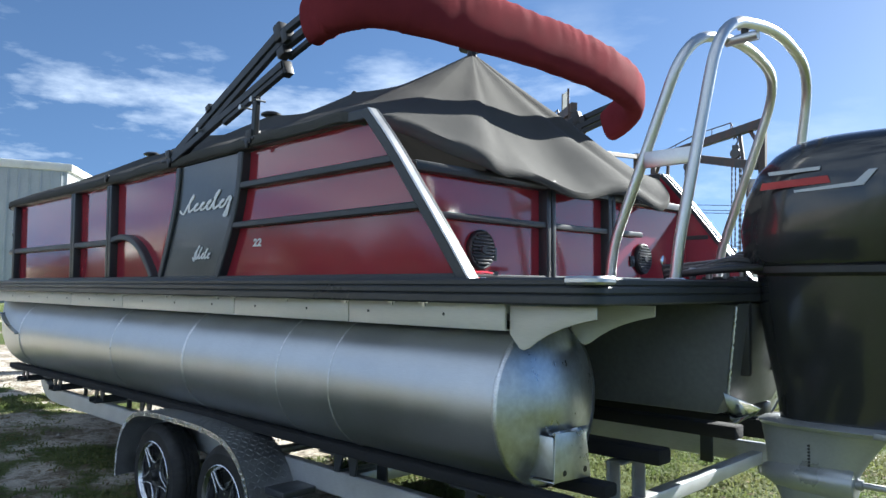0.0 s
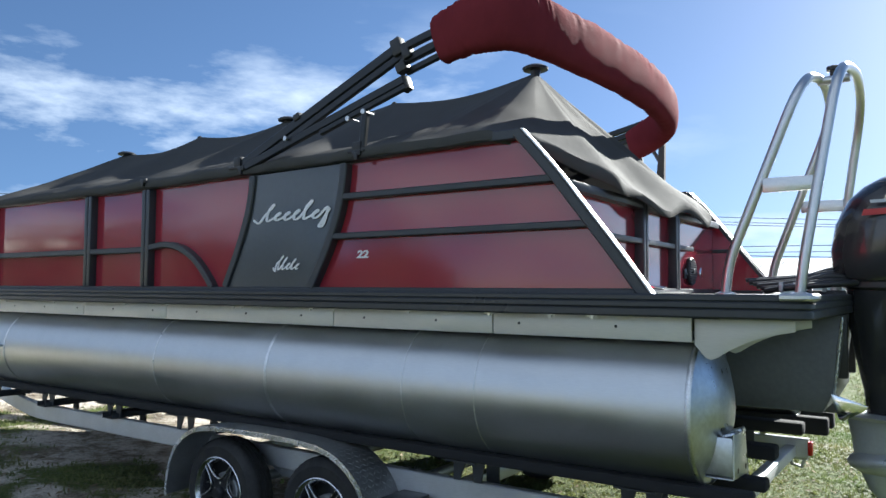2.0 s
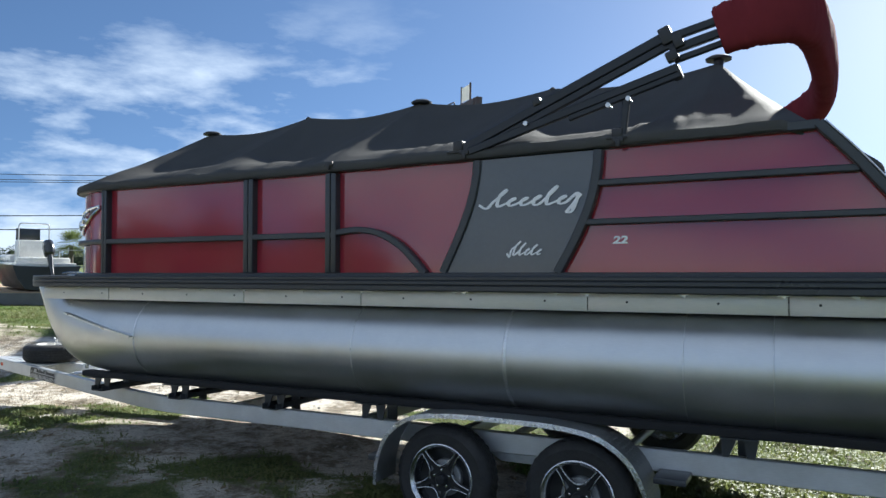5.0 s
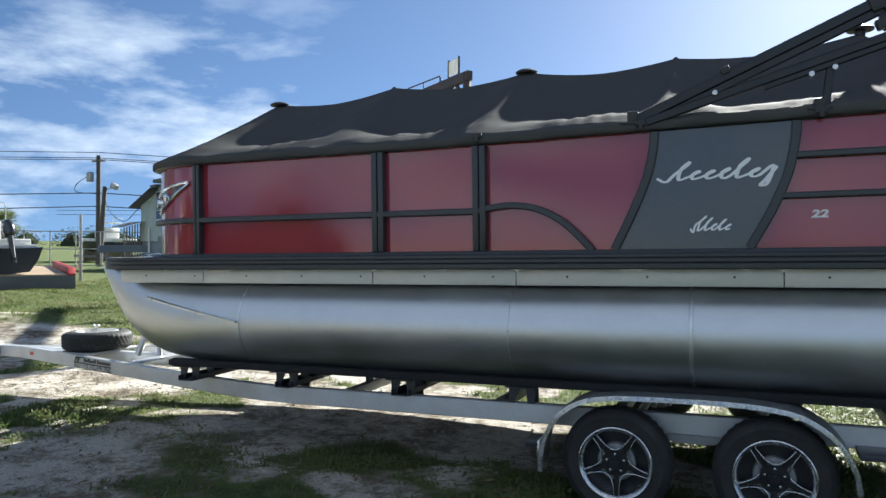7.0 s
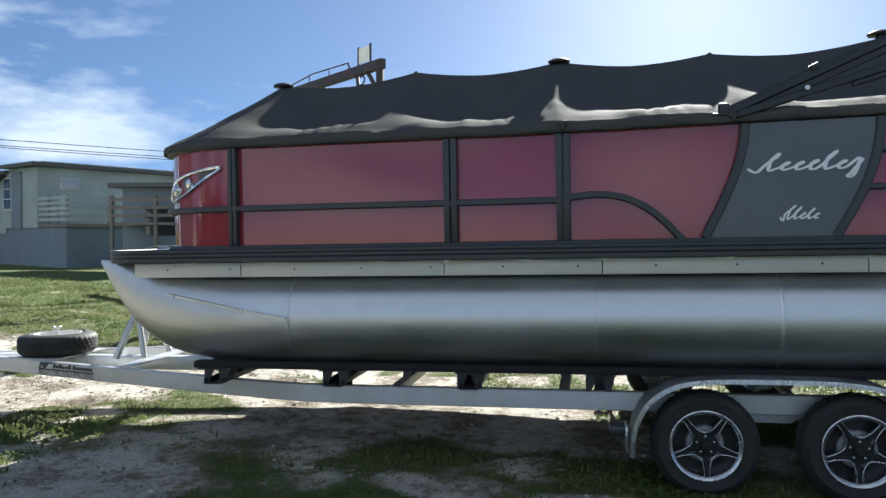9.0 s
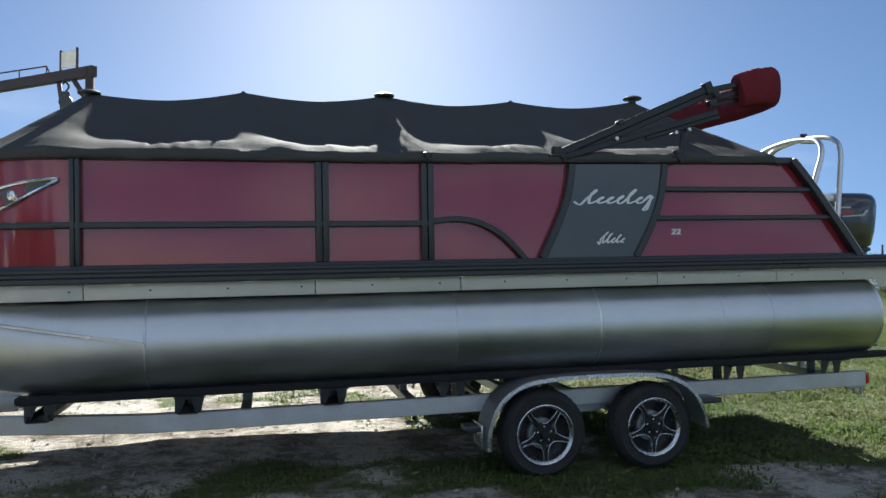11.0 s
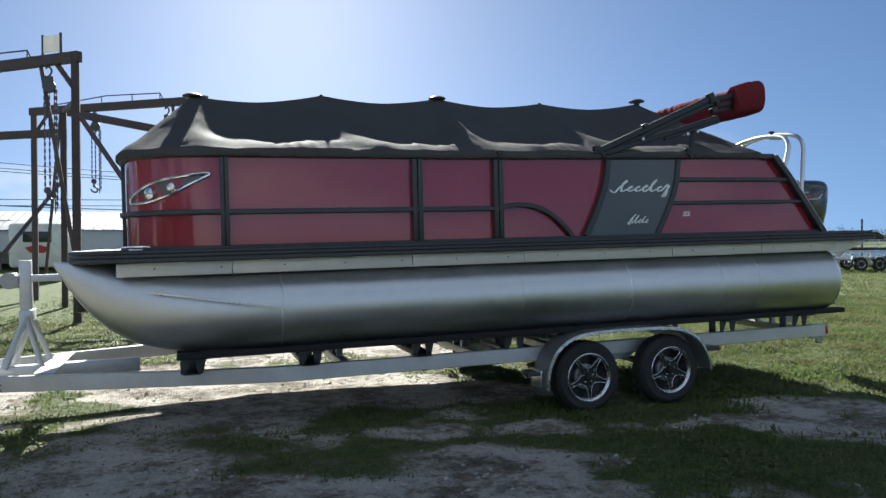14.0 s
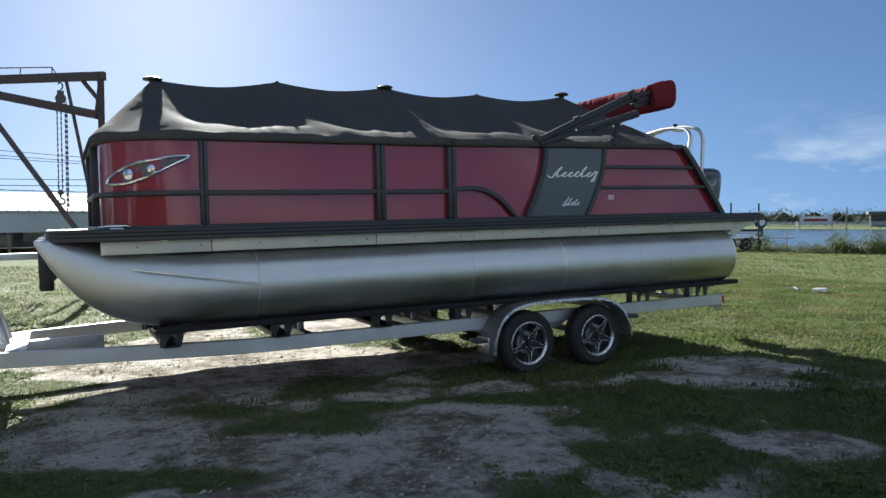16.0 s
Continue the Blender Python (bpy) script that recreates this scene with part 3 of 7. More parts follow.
def pontoon(yc, x_end, name="pontoon"):
    n = 48
    rings = []
    # dished stern plate
    for k in (0.0, 0.35, 0.7, 0.93):
        rings.append([(x_end + 0.095 * (1 - k * k), yc + R_TUBE * k * math.cos(a), Z_TUBE + R_TUBE * k * math.sin(a))
                      for a in (2 * math.pi * j / n for j in range(n))])
    cap = loft(rings + [[(x_end, yc + R_TUBE * 0.995 * math.cos(a), Z_TUBE + R_TUBE * 0.995 * math.sin(a)) for a in (2 * math.pi * j / n for j in range(n))]], caps=False)
    bmesh.ops.remove_doubles(cap, verts=cap.verts, dist=1e-4)
    body = loft([[(x, yc + R_TUBE * math.cos(a), Z_TUBE + R_TUBE * math.sin(a)) for a in (2 * math.pi * j / n for j in range(n))]
                 for x in np.linspace(x_end, X_NOSE, 24)], caps=False)
    nose = []
    for i in range(19):
        u = i / 18
        x = X_NOSE + (X_TIP - X_NOSE) * u
        keel = Z_TUBE - R_TUBE + 0.70 * u ** 4.6
        top = Z_TUBE + R_TUBE + 0.092 * smooth(0.25, 1.0, u)
        w = R_TUBE * (1 - u ** 2.0)
        w = max(w, 0.016)
        zc, h = (keel + top) / 2, max((top - keel) / 2, 0.014)
        nose.append([(x, yc + w * math.copysign(abs(math.cos(a)) ** (1 - 0.15 * u), math.cos(a)), zc + h * math.sin(a))
                     for a in (2 * math.pi * j / n for j in range(n))])
    cone = loft(nose)
    p = part(name, body, M_TUBE, boat, "brushed aluminium flotation tube", smooth=60)
    part("nose_cone", cone, M_TUBE, p, smooth=60)
    part("stern_plate", cap, M_CAP, p, "dished aluminium end plate", smooth=60)

    def ring(x, r, w, nm="weld_bead", mat=M_WELD):
        m = 96
        bm = bmesh.new()
        rr = [[bm.verts.new((x + dx, yc + (r + dr + 0.0022 * (j % 2)) * math.cos(2 * math.pi * j / m), Z_TUBE + (r + dr + 0.0022 * (j % 2)) * math.sin(2 * math.pi * j / m)))
               for j in range(m)] for dx, dr in ((-w, -0.001), (-w * 0.4, 0.0055), (w * 0.4, 0.0055), (w, -0.001))]
        for a, b in zip(rr, rr[1:]):
            for j in range(m):
                bm.faces.new((a[j], a[(j + 1) % m], b[(j + 1) % m], b[j]))
        part(nm, bm, mat, p, smooth=80)
    ring(x_end + 0.0, R_TUBE - 0.001, 0.013)
    ring(-4.10 if x_end > -4 else -6.0, R_TUBE, 0.012)
    ring(X_NOSE, R_TUBE, 0.008)
    for xs in (-5.17, -3.10, -2.67) if x_end > -4 else ():
        ring(xs, R_TUBE - 0.0022, 0.004, "seam")
    # spray strake on the outer side of the nose
    for s in ((-1,) if yc < YC else (1,)) if abs(yc - YC) > 0.1 else (-1, 1):
        line = []
        for u in np.linspace(0, 1, 12):
            x = -7.19 + (-8.13 + 7.19) * u
            z = 1.075 + 0.155 * u
            uu = (x - X_NOSE) / (X_TIP - X_NOSE)
            w = R_TUBE * (1 - max(0, uu) ** 2.0)
            keel = Z_TUBE - R_TUBE + 0.70 * max(0, uu) ** 4.6
            top = Z_TUBE + R_TUBE + 0.092 * smooth(0.25, 1.0, uu)
            k = ((z - (keel + top) / 2) / ((top - keel) / 2))
            y = yc + s * (w * math.sqrt(max(0.0, 1 - k * k)) + 0.012)
            line.append((x, y, z))
        part("spray_strake", sweep(line, [(-0.03, -0.010), (0.022, -0.003), (0.022, 0.002), (-0.03, 0.004)] if s < 0 else [(0.03, -0.010), (0.03, 0.004), (-0.022, 0.002), (-0.022, -0.003)]), M_CAP, p, smooth=30)
    return p


near_tube = pontoon(Y_TUBE, X_STERN)
far_tube = pontoon(2 * YC - Y_TUBE, X_STERN)
mid_tube = pontoon(YC, -4.4)

# the scrape plate and drain bracket on the near stern plate
XB = X_STERN + 0.125
brk = part("stern_bracket", joined(prism([(2.335, 0.790), (2.575, 0.775), (2.545, 0.945), (2.515, 0.962), (2.345, 0.968)], XB, XB + 0.006, "x", 0.002),
     box(X_STERN - 0.01, XB, 2.335, 2.341, 0.80, 0.955, 0.002), box(X_STERN - 0.02, XB, 2.34, 2.57, 0.784, 0.790, 0.002)), M_CAP, near_tube, "bent aluminium transducer bracket")
for y0 in (2.35, 2.46):
    part("weld_tab", moved(box(-0.07, 0.012, 0.0, 0.075, -0.012, 0.012, 0.005), Matrix.Translation((XB - 0.01, y0 + 0.03, 0.958)) @ Matrix.Rotation(radians(-20), 4, "Y")), M_CAP, brk)
# black discs in place of the shade inside two bolt holes
for y0, z0 in ((2.40, 0.815), (2.535, 0.81)):
    part("hole_disc", lathe([(0.0, 0.0075), (0.011, 0.0075), (0.012, 0.006)], (XB, y0, z0), "x", 12, closed=False), M_PLASTIC, brk)
# continuous riser between tube and deck
for s in (0, 1):
    bm = joined(box(-8.0, -1.73, 2.41, 2.42, 1.29, 1.40), box(-8.0, -1.73, 2.42, 2.48, 1.29, 1.298))
    part("riser", mirrored(bm) if s else bm, M_FRAME, boat)
for y0 in (2.225, 2.62):
    part("gusset", prism([(X_STERN + gx_, gz_) for gx_, gz_ in ((0.01, 1.44), (0.385, 1.44), (0.385, 1.400), (0.32, 1.386), (0.25, 1.366), (0.19, 1.342), (0.14, 1.315), (0.10, 1.288), (0.075, 1.278), (0.055, 1.284), (0.01, 1.335))],
         y0, y0 + 0.008, "y", 0.002), M_SKIRT, boat, "curved pale aluminium gusset plate")

# deck with its rub rail
def deck_outline(inset=0.0, n=10):
    y0, y1, xb, xs, r, rs = 2.10 + inset, 2 * YC - 2.10 - inset, -8.72 + inset, -1.22 - inset, 0.52, 0.06
    pts = []
    for cx, cy, a0, rr in ((xs - rs, y0 + rs, -90, rs), (xs - rs, y1 - rs, 0, rs), (xb + r, y1 - r, 90, r), (xb + r, y0 + r, 180, r)):
        for i in range(n + 1):
            a = radians(a0 + 90 * i / n)
            pts.append((cx + rr * math.cos(a), cy + rr * math.sin(a)))
    return pts


part("deck", prism(deck_outline(0.02), 1.462, 1.535, "z", 0.004), M_PLASTIC, boat, "dark vinyl-covered deck")
for z0, z1, w in ((1.448, 1.486, 0.028), (1.484, 1.514, 0.032), (1.512, 1.541, 0.028)):
    prof = oblong(w, z1 - z0, 0.007)
    part("rub_rail", sweep([(x, y, (z0 + z1) / 2) for x, y in deck_outline(0.010)], prof, closed=True), M_RUB, boat)
part("corner_cap", sweep(rounded([(-1.32, 2.100, 1.532), (-1.212, 2.100, 1.532), (-1.212, 2.20, 1.532)], 0.05), oblong(0.03, 0.028, 0.008)), M_EDGE, boat, "polished corner cap")
# pale skirt strips below the deck
xs = [-8.36, -7.55, -6.13, -5.13, -3.62, -2.60, -1.668]
for a, b in zip(xs, xs[1:]):
    for s in (0, 1):
        bm = joined(box(a + 0.003, b - 0.003, 2.205, 2.215, 1.346, 1.446, 0.002), box(a + 0.003, b - 0.003, 2.215, 2.30, 1.346, 1.352))
        part("skirt_strip", mirrored(bm) if s else bm, M_SKIRT, boat)
for i, x in enumerate(np.arange(-8.1, -1.7, 0.47)):
    part("screw", lathe([(0.0, -0.003), (0.006, -0.002), (0.007, 0.0)], (x, 2.205, 1.40), "y", 8, closed=False), M_PLASTIC, boat)
for i, x in enumerate((-7.9, -7.3, -6.55, -6.12, -5.6, -5.12, -4.45, -4.38, -3.8, -3.62, -3.1, -2.62, -2.3, -2.1)):
    part("clip", joined(box(x - 0.028, x + 0.028, 2.199, 2.206, 1.440, 1.447), box(x - 0.008, x + 0.008, 2.198, 2.206, 1.430, 1.445)), M_EDGE, boat)
# cross beams under the deck
for x in np.arange(-8.0, -1.6, 0.5):
    part("cross_beam", box(x - 0.03, x + 0.03, 2.25, 2 * YC - 2.25, 1.36, 1.46), M_FRAME, boat)

# fence
YF, YP = 2.185, 2.236         # front of the frame, front of the red sheets
A_, B_ = 0.77, 0.62           # rounding of the bow corners, along and across
X_BOW = -8.37


def bow_line(inset=0.0, n=14, far=True):
    """The fence's line from the near forward post round the bow."""
    pts = []
    for i in range(n + 1):
        a = math.pi / 2 * i / n
        pts.append((-7.60 - (A_ - inset) * math.sin(a), YF + inset + (B_ - inset) * (1 - math.cos(a))))
    return pts + [(x, 2 * YC - y) for x, y in reversed(pts)]


def rail_at(x):
    return 2.228 + 0.032 * smooth(-6.0, -2.6, x)


def bar(pts, width, name="rail", y0=None, y1=None, mat=None, smooth_line=True, label=""):
    """A flat bar in the side's plane through the points (x, z), on both sides of the boat."""
    for s in (0, 1):
        line = [(x, ((y0 or YF) + (y1 or YF + 0.06)) / 2, z) for x, z in pts]
        bm = sweep(spline(line, 8) if smooth_line and len(line) > 2 else line, oblong((y1 or YF + 0.06) - (y0 or YF), width, 0.006), up=(0, 0, 1) if abs(line[0][0] - line[-1][0]) > abs(line[0][2] - line[-1][2]) else (1, 0, 0))
        part(name, mirrored(bm) if s else bm, mat or M_BLACK, boat, label)


def flat_bar(pts, width, **k):
    bar(pts, width, smooth_line=False, **k)


# long rails
flat_bar([(-7.62, 1.541), (-1.86, 1.541)], 0.042, name="bottom_rail")
flat_bar([(-7.62, 2.252), (-5.7, 2.252), (-2.9, 2.284), (-2.45, 2.286)], 0.050, name="top_rail")
flat_bar([(-7.62, 1.813), (-5.33, 1.813)], 0.040, name="middle_rail")
for x0, x1 in ((-7.622, -7.562), (-6.122, -6.035), (-5.405, -5.318)):
    for s in (0, 1):
        bm = joined(box(x0, x0 + (x1 - x0) * 0.46, YF - 0.003, YF + 0.06, 1.562, 2.226, 0.005), box(x1 - (x1 - x0) * 0.46, x1, YF - 0.003, YF + 0.06, 1.562, 2.226, 0.005))
        part("post", mirrored(bm) if s else bm, M_BLACK, boat)
bar([(-5.32, 1.828), (-5.16, 1.842), (-5.00, 1.818), (-4.85, 1.745), (-4.73, 1.640), (-4.655, 1.555)], 0.040, name="arched_rail")
L_BAND = [(-4.288, 2.235), (-4.300, 2.12), (-4.335, 1.975), (-4.410, 1.79), (-4.522, 1.562)]
R_BAND = [(-3.548, 2.245), (-3.560, 2.12), (-3.597, 1.955), (-3.680, 1.76), (-3.790, 1.562)]
bar(L_BAND, 0.050, name="curved_bar", y0=YF - 0.002)
bar(R_BAND, 0.050, name="curved_bar", y0=YF - 0.002)
flat_bar([(-3.585, 2.060), (-2.285, 2.062)], 0.036, name="panel_rail")
flat_bar([(-3.64, 1.843), (-2.105, 1.847)], 0.034, name="panel_rail")
STERN_EDGE = [(-2.455, 2.290), (-2.300, 2.115), (-2.125, 1.893), (-1.975, 1.700), (-1.842, 1.520)]
bar(STERN_EDGE, 0.050, name="stern_post", y0=2.165, y1=2.240)
bar([(x + 0.030, z + 0.010) for x, z in STERN_EDGE], 0.008, name="edge_strip", y0=2.162, y1=2.208, mat=M_EDGE, label="bare silver edge strip")


def sheet(pts, name, mat, y=YP, label=""):
    for s in (0, 1):
        bm = prism(pts, y, y + 0.006, "y")
        part(name, mirrored(bm) if s else bm, mat, boat, label)


l_pts = [(v.x, v.z) for v in spline([(x, 0, z) for x, z in L_BAND], 8)]
r_pts = [(v.x, v.z) for v in spline([(x, 0, z) for x, z in R_BAND], 8)]
s_pts = [(v.x, v.z) for v in spline([(x, 0, z) for x, z in STERN_EDGE], 8)]
sheet([(-7.60, 1.53), (-6.08, 1.53), (-6.08, 2.26), (-7.60, 2.26)], "side_panel", M_RED, label="glossy dark red side sheet")
sheet([(-6.08, 1.53), (-5.36, 1.53), (-5.36, 2.26), (-6.08, 2.26)], "side_panel", M_RED)
sheet([(-5.36, 1.53)] + l_pts[::-1] + [(-5.36, 2.26)], "side_panel", M_RED)
sheet(l_pts + r_pts[::-1], "name_panel", M_GREY, y=2.200, label="charcoal name panel")
sheet(r_pts + s_pts[::-1], "side_panel", M_RED)

# the fence round the bow
bow = bow_line(0.03)
part("bow_panel", sweep([(x, y, 1.895) for x, y in bow_line(YP - YF)], [(-0.003, -0.365), (0.003, -0.365), (0.003, 0.365), (-0.003, 0.365)], caps=True), M_RED, boat, "rounded glossy red bow sheet", smooth=60)
for z, h in ((1.541, 0.042), (1.813, 0.040), (2.252, 0.050)):
    part("bow_rail", sweep([(x, y, z) for x, y in bow], oblong(0.06, h, 0.006)), M_BLACK, boat, smooth=50)
for x, y in ((-8.34, 3.05), (-8.34, 2 * YC - 3.05)):
    part("post", box(x - 0.03, x + 0.03, y - 0.03, y + 0.03, 1.56, 2.23, 0.005), M_BLACK, boat)

# fence across the stern
X_BACK = -2.24
part("stern_panel", box(X_BACK - 0.03, X_BACK - 0.022, 2.25, 2 * YC - 2.25, 1.54, 2.05), M_RED, boat, "glossy red stern sheet")
for z, h in ((1.552, 0.03), (2.035, 0.045)):
    part("stern_rail", box(X_BACK - 0.03, X_BACK + 0.03, 2.26, 2 * YC - 2.26, z - h / 2, z + h / 2, 0.005), M_BLACK, boat)
part("stern_rail", box(X_BACK - 0.02, X_BACK + 0.025, 2.26, 2 * YC - 2.9, 1.815, 1.845, 0.005), M_BLACK, boat)
for y in (3.19, 3.78):
    for dy in (0, 0.045):
        part("post", box(X_BACK - 0.03, X_BACK + 0.032, y + dy, y + dy + 0.036, 1.56, 2.07, 0.005), M_BLACK, boat)


def speaker(y, z=1.685):
    x = X_BACK - 0.020
    sp = part("speaker", lathe([(0.0, 0.012), (0.072, 0.014), (0.078, 0.02), (0.088, 0.022), (0.094, 0.016), (0.096, 0.0), (0.0, 0.0)], (x, y, z), "x", 36, closed=False), M_PLASTIC, boat, "round black deck speaker with slatted grille")
    for k in range(-4, 5):
        h = k * 0.0165
        w = math.sqrt(0.078 ** 2 - h * h)
        part("slat", box(x + 0.014, x + 0.028, y - w, y + w, z + h - 0.0042, z + h + 0.0042, 0.0015), M_BLACK, sp)
    part("hub", lathe([(0.0, 0.034), (0.017, 0.033), (0.021, 0.026), (0.021, 0.012)], (x, y, z), "x", 20, closed=False), M_BLACK, sp)


speaker(2.725)
speaker(4.24)
for y, s in ((2.82, 1), (4.12, 1)):
    part("light_switch", joined(box(X_BACK - 0.022, X_BACK - 0.010, y - 0.022, y + 0.022, 1.635, 1.70, 0.005), lathe([(0.0, 0.012), (0.012, 0.008), (0.015, 0.0)], (X_BACK - 0.012, y, 1.665), "x", 14, closed=False)), M_BLACK, boat)
part("badge", lathe([(0.0, 0.006), (0.030, 0.006), (0.036, 0.003), (0.038, 0.0)], (X_BACK - 0.022, 4.52, 1.68), "x", 24, closed=False), M_CHROME, boat, "small oval chrome badge")
part("cleat", joined(box(-1.98, -1.88, 2.30, 2.34, 1.536, 1.548, 0.004), sweep([(-2.05, 2.32, 1.562), (-1.99, 2.32, 1.570), (-1.87, 2.32, 1.570), (-1.81, 2.32, 1.562)], oblong(0.026, 0.016, 0.005))), M_CHROME, boat, "chrome cleat")
part("cleat", joined(box(-8.28, -8.18, 2.36, 2.40, 1.536, 1.548, 0.004), sweep([(-8.36, 2.38, 1.556), (-8.29, 2.38, 1.566), (-8.17, 2.38, 1.566), (-8.10, 2.38, 1.556)], oblong(0.03, 0.016, 0.005))), M_CHROME, boat, "chrome cleat")

# docking light on the bow corner
def bow_point(a, out=0.0):
    """A point of the bow corner's sheet, a from 0 (side) to 1 (front)."""
    t = math.pi / 2 * a
    i = YP - YF - out
    return Vector((-7.60 - (A_ - i) * math.sin(t), YF + i + (B_ - i) * (1 - math.cos(t)), 0))


def on_bow(a, z, out):
    p = bow_point(a, out)
    return (p.x, p.y, z)


eye_top = [(0.08, 2.100), (0.22, 2.092), (0.40, 2.062), (0.57, 2.010), (0.74, 1.905)]
eye_low = [(0.08, 2.100), (0.20, 2.030), (0.36, 1.945), (0.54, 1.895), (0.74, 1.905)]
for sgn in (0, 1):
    loop = [on_bow(a, z, 0.012) for a, z in eye_top] + [on_bow(a, z, 0.012) for a, z in eye_low[-2:0:-1]]
    bm = tube(spline(loop, 5, closed=True) + [Vector(loop[0])], 0.013, 8)
    light = part("docking_light", mirrored(bm) if sgn else bm, M_CHROME, boat, "pointed chrome docking light")
    bm = bmesh.new()
    A = [bm.verts.new(on_bow(a, z, 0.006)) for a, z in eye_top]
    B = [bm.verts.new(on_bow(a, z, 0.006)) for a, z in eye_low]
    for i in range(4):
        vs = [A[i], A[i + 1], B[i + 1], B[i]]
        bm.faces.new(vs)
    bmesh.ops.remove_doubles(bm, verts=bm.verts, dist=1e-4)
    part("reflector", mirrored(bm) if sgn else bm, M_POD, light)
    for a, z, r in ((0.33, 2.005, 0.034), (0.50, 1.965, 0.046)):
        p, q = Vector(on_bow(a, z, 0.0)), Vector(on_bow(a, z, 0.045))
        bm = tube([p, p + (q - p) * 0.8, q], r, 16, [1, 0.95, 0.55])
        part("lamp_bowl", mirrored(bm) if sgn else bm, M_CHROME, light)


# the name in script, as plain strokes that spell nothing, and the length figure
def ribbon(line, width, thin, y):
    """A flat pen stroke, thick going down and thin going across."""
    bm, prev = bmesh.new(), None
    P = [Vector(p) for p in line]
    for i, p in enumerate(P):
        d = (P[min(i + 1, len(P) - 1)] - P[max(i - 1, 0)]).normalized()
        w = thin + (width - thin) * abs(d.y) ** 1.5
        nrm = Vector((-d.y, d.x)) * w / 2
        yy = y - 0.004 * i / len(P)
        ring = [bm.verts.new((p.x + k * nrm.x, yy + d2, p.y + k * nrm.y)) for k, d2 in ((1, 0), (-1, 0), (-1, 0.003), (1, 0.003))]
        if prev:
            for j in range(4):
                bm.faces.new((prev[j], prev[(j + 1) % 4], ring[(j + 1) % 4], ring[j]))
        prev = ring
    return bm


def script_mark(x0, x1, z0, hs, lead):
    """Slanted loops of the heights hs between x0 and x1, with a long lead-in stroke."""
    w = (x1 - x0) / len(hs)
    line = [(x0 - lead, z0 + 0.01), (x0 - lead * 0.5, z0 - 0.012), (x0, z0 + 0.03)]
    for i, h in enumerate(hs):
        a = x0 + i * w
        k = abs(h) * 0.55
        if h > 0:
            line += [(a + w * 0.45 + k * 0.6, z0 + h * 0.8), (a + w * 0.35 + k, z0 + h), (a + w * 0.12 + k * 0.5, z0 + h * 0.6), (a + w * 0.25, z0), (a + w * 0.75, z0 + 0.006)]
        else:
            line += [(a + w * 0.40 + 0.02, z0 + 0.055), (a + w * 0.25, z0 + h * 0.8), (a - w * 0.2, z0 + h), (a + w * 0.2, z0 + h * 0.3), (a + w * 0.9, z0 + 0.05)]
    return [(v.x, v.y) for v in spline([(x, z, 0) for x, z in line], 8)]


part("script_mark", ribbon([(x, z) for x, z in script_mark(-4.18, -3.64, 1.955, (0.095, 0.042, 0.042, 0.05, 0.098, 0.042, -0.05), 0.10)], 0.022, 0.010, 2.196), M_LETTER, boat, "silver script strokes")
part("script_mark", ribbon(script_mark(-4.07, -3.88, 1.665, (0.078, 0.068, 0.034, 0.058, 0.03), 0.03), 0.012, 0.006, 2.196), M_LETTER, boat, "small silver script strokes")


def lettering(text, size, m, depth=0.001, align="CENTER", shear=0.0, bold=0.0):
    """Text as a mesh, placed by m; it is drawn in the x-y plane of m."""
    cu = bpy.data.curves.new("text", "FONT")
    cu.body, cu.size, cu.extrude, cu.align_x, cu.align_y, cu.shear = text, size, depth, align, "CENTER", shear
    cu.offset = bold
    ob = new("text", cu)
    me = bpy.data.meshes.new_from_object(ob.evaluated_get(bpy.context.evaluated_depsgraph_get()))
    bpy.data.objects.remove(ob)
    bm = bmesh.new()
    bm.from_mesh(me)
    bpy.data.meshes.remove(me)
    bmesh.ops.transform(bm, matrix=m, verts=bm.verts)
    return bm


bm = lettering("22", 0.056, Matrix.Translation((-3.442, YP - 0.002, 1.740)) @ Matrix.Rotation(radians(90), 4, "X") @ Matrix.Diagonal((1.45, 1, 1, 1)), 0.001, shear=0.15, bold=0.0022)
part("length_figure", bm, M_LETTER, boat, "silver figure 22")

# ---- mooring cover ----
PEAKS = [(-7.79, 2.925), (-6.61, 2.975), (-5.43, 2.985), (-4.28, 2.975), (-3.075, 3.012)]


def ridge(x):
    if x <= PEAKS[0][0]:
        return PEAKS[0][1]
    if x >= PEAKS[-1][0]:
        return PEAKS[-1][1]
    for (a, za), (b, zb) in zip(PEAKS, PEAKS[1:]):
        if a <= x <= b:
            t = (x - a) / (b - a)
            return za + (zb - za) * t - 0.062 * (1 - abs(2 * t - 1) ** 1.7)


def cover_outline():
    """The hem's line round the boat, with its height: near side, stern, far side, bow."""
    pts = []
    side = [(x, YF - 0.012, rail_at(x) + 0.056 + 0.003 * math.sin(x * 9) + 0.002 * math.sin(x * 23 + 1)) for x in np.linspace(-7.6, -2.62, 230)]
    stern = []
    for u in np.linspace(0, 1, 61):
        y = 2.30 + (2 * YC - 4.60) * u
        e = min(u, 1 - u)
        x = -2.44 + 0.285 * smooth(0, 0.16, e) + 0.012 * math.sin(u * 19)
        z = 2.275 - 0.215 * smooth(0.0, 0.22, e) - 0.034 * math.sin(u * 17 + 0.4) * smooth(0, 0.1, e)
        stern.append((x, y, z))
    far = [(x, 2 * YC - y, z) for x, y, z in reversed(side)]
    front = [(x, y, 2.285) for x, y in bow_line(-0.012)[1:-1]]
    return side + stern + far + [(x, y, z) for x, y, z in reversed(front)]


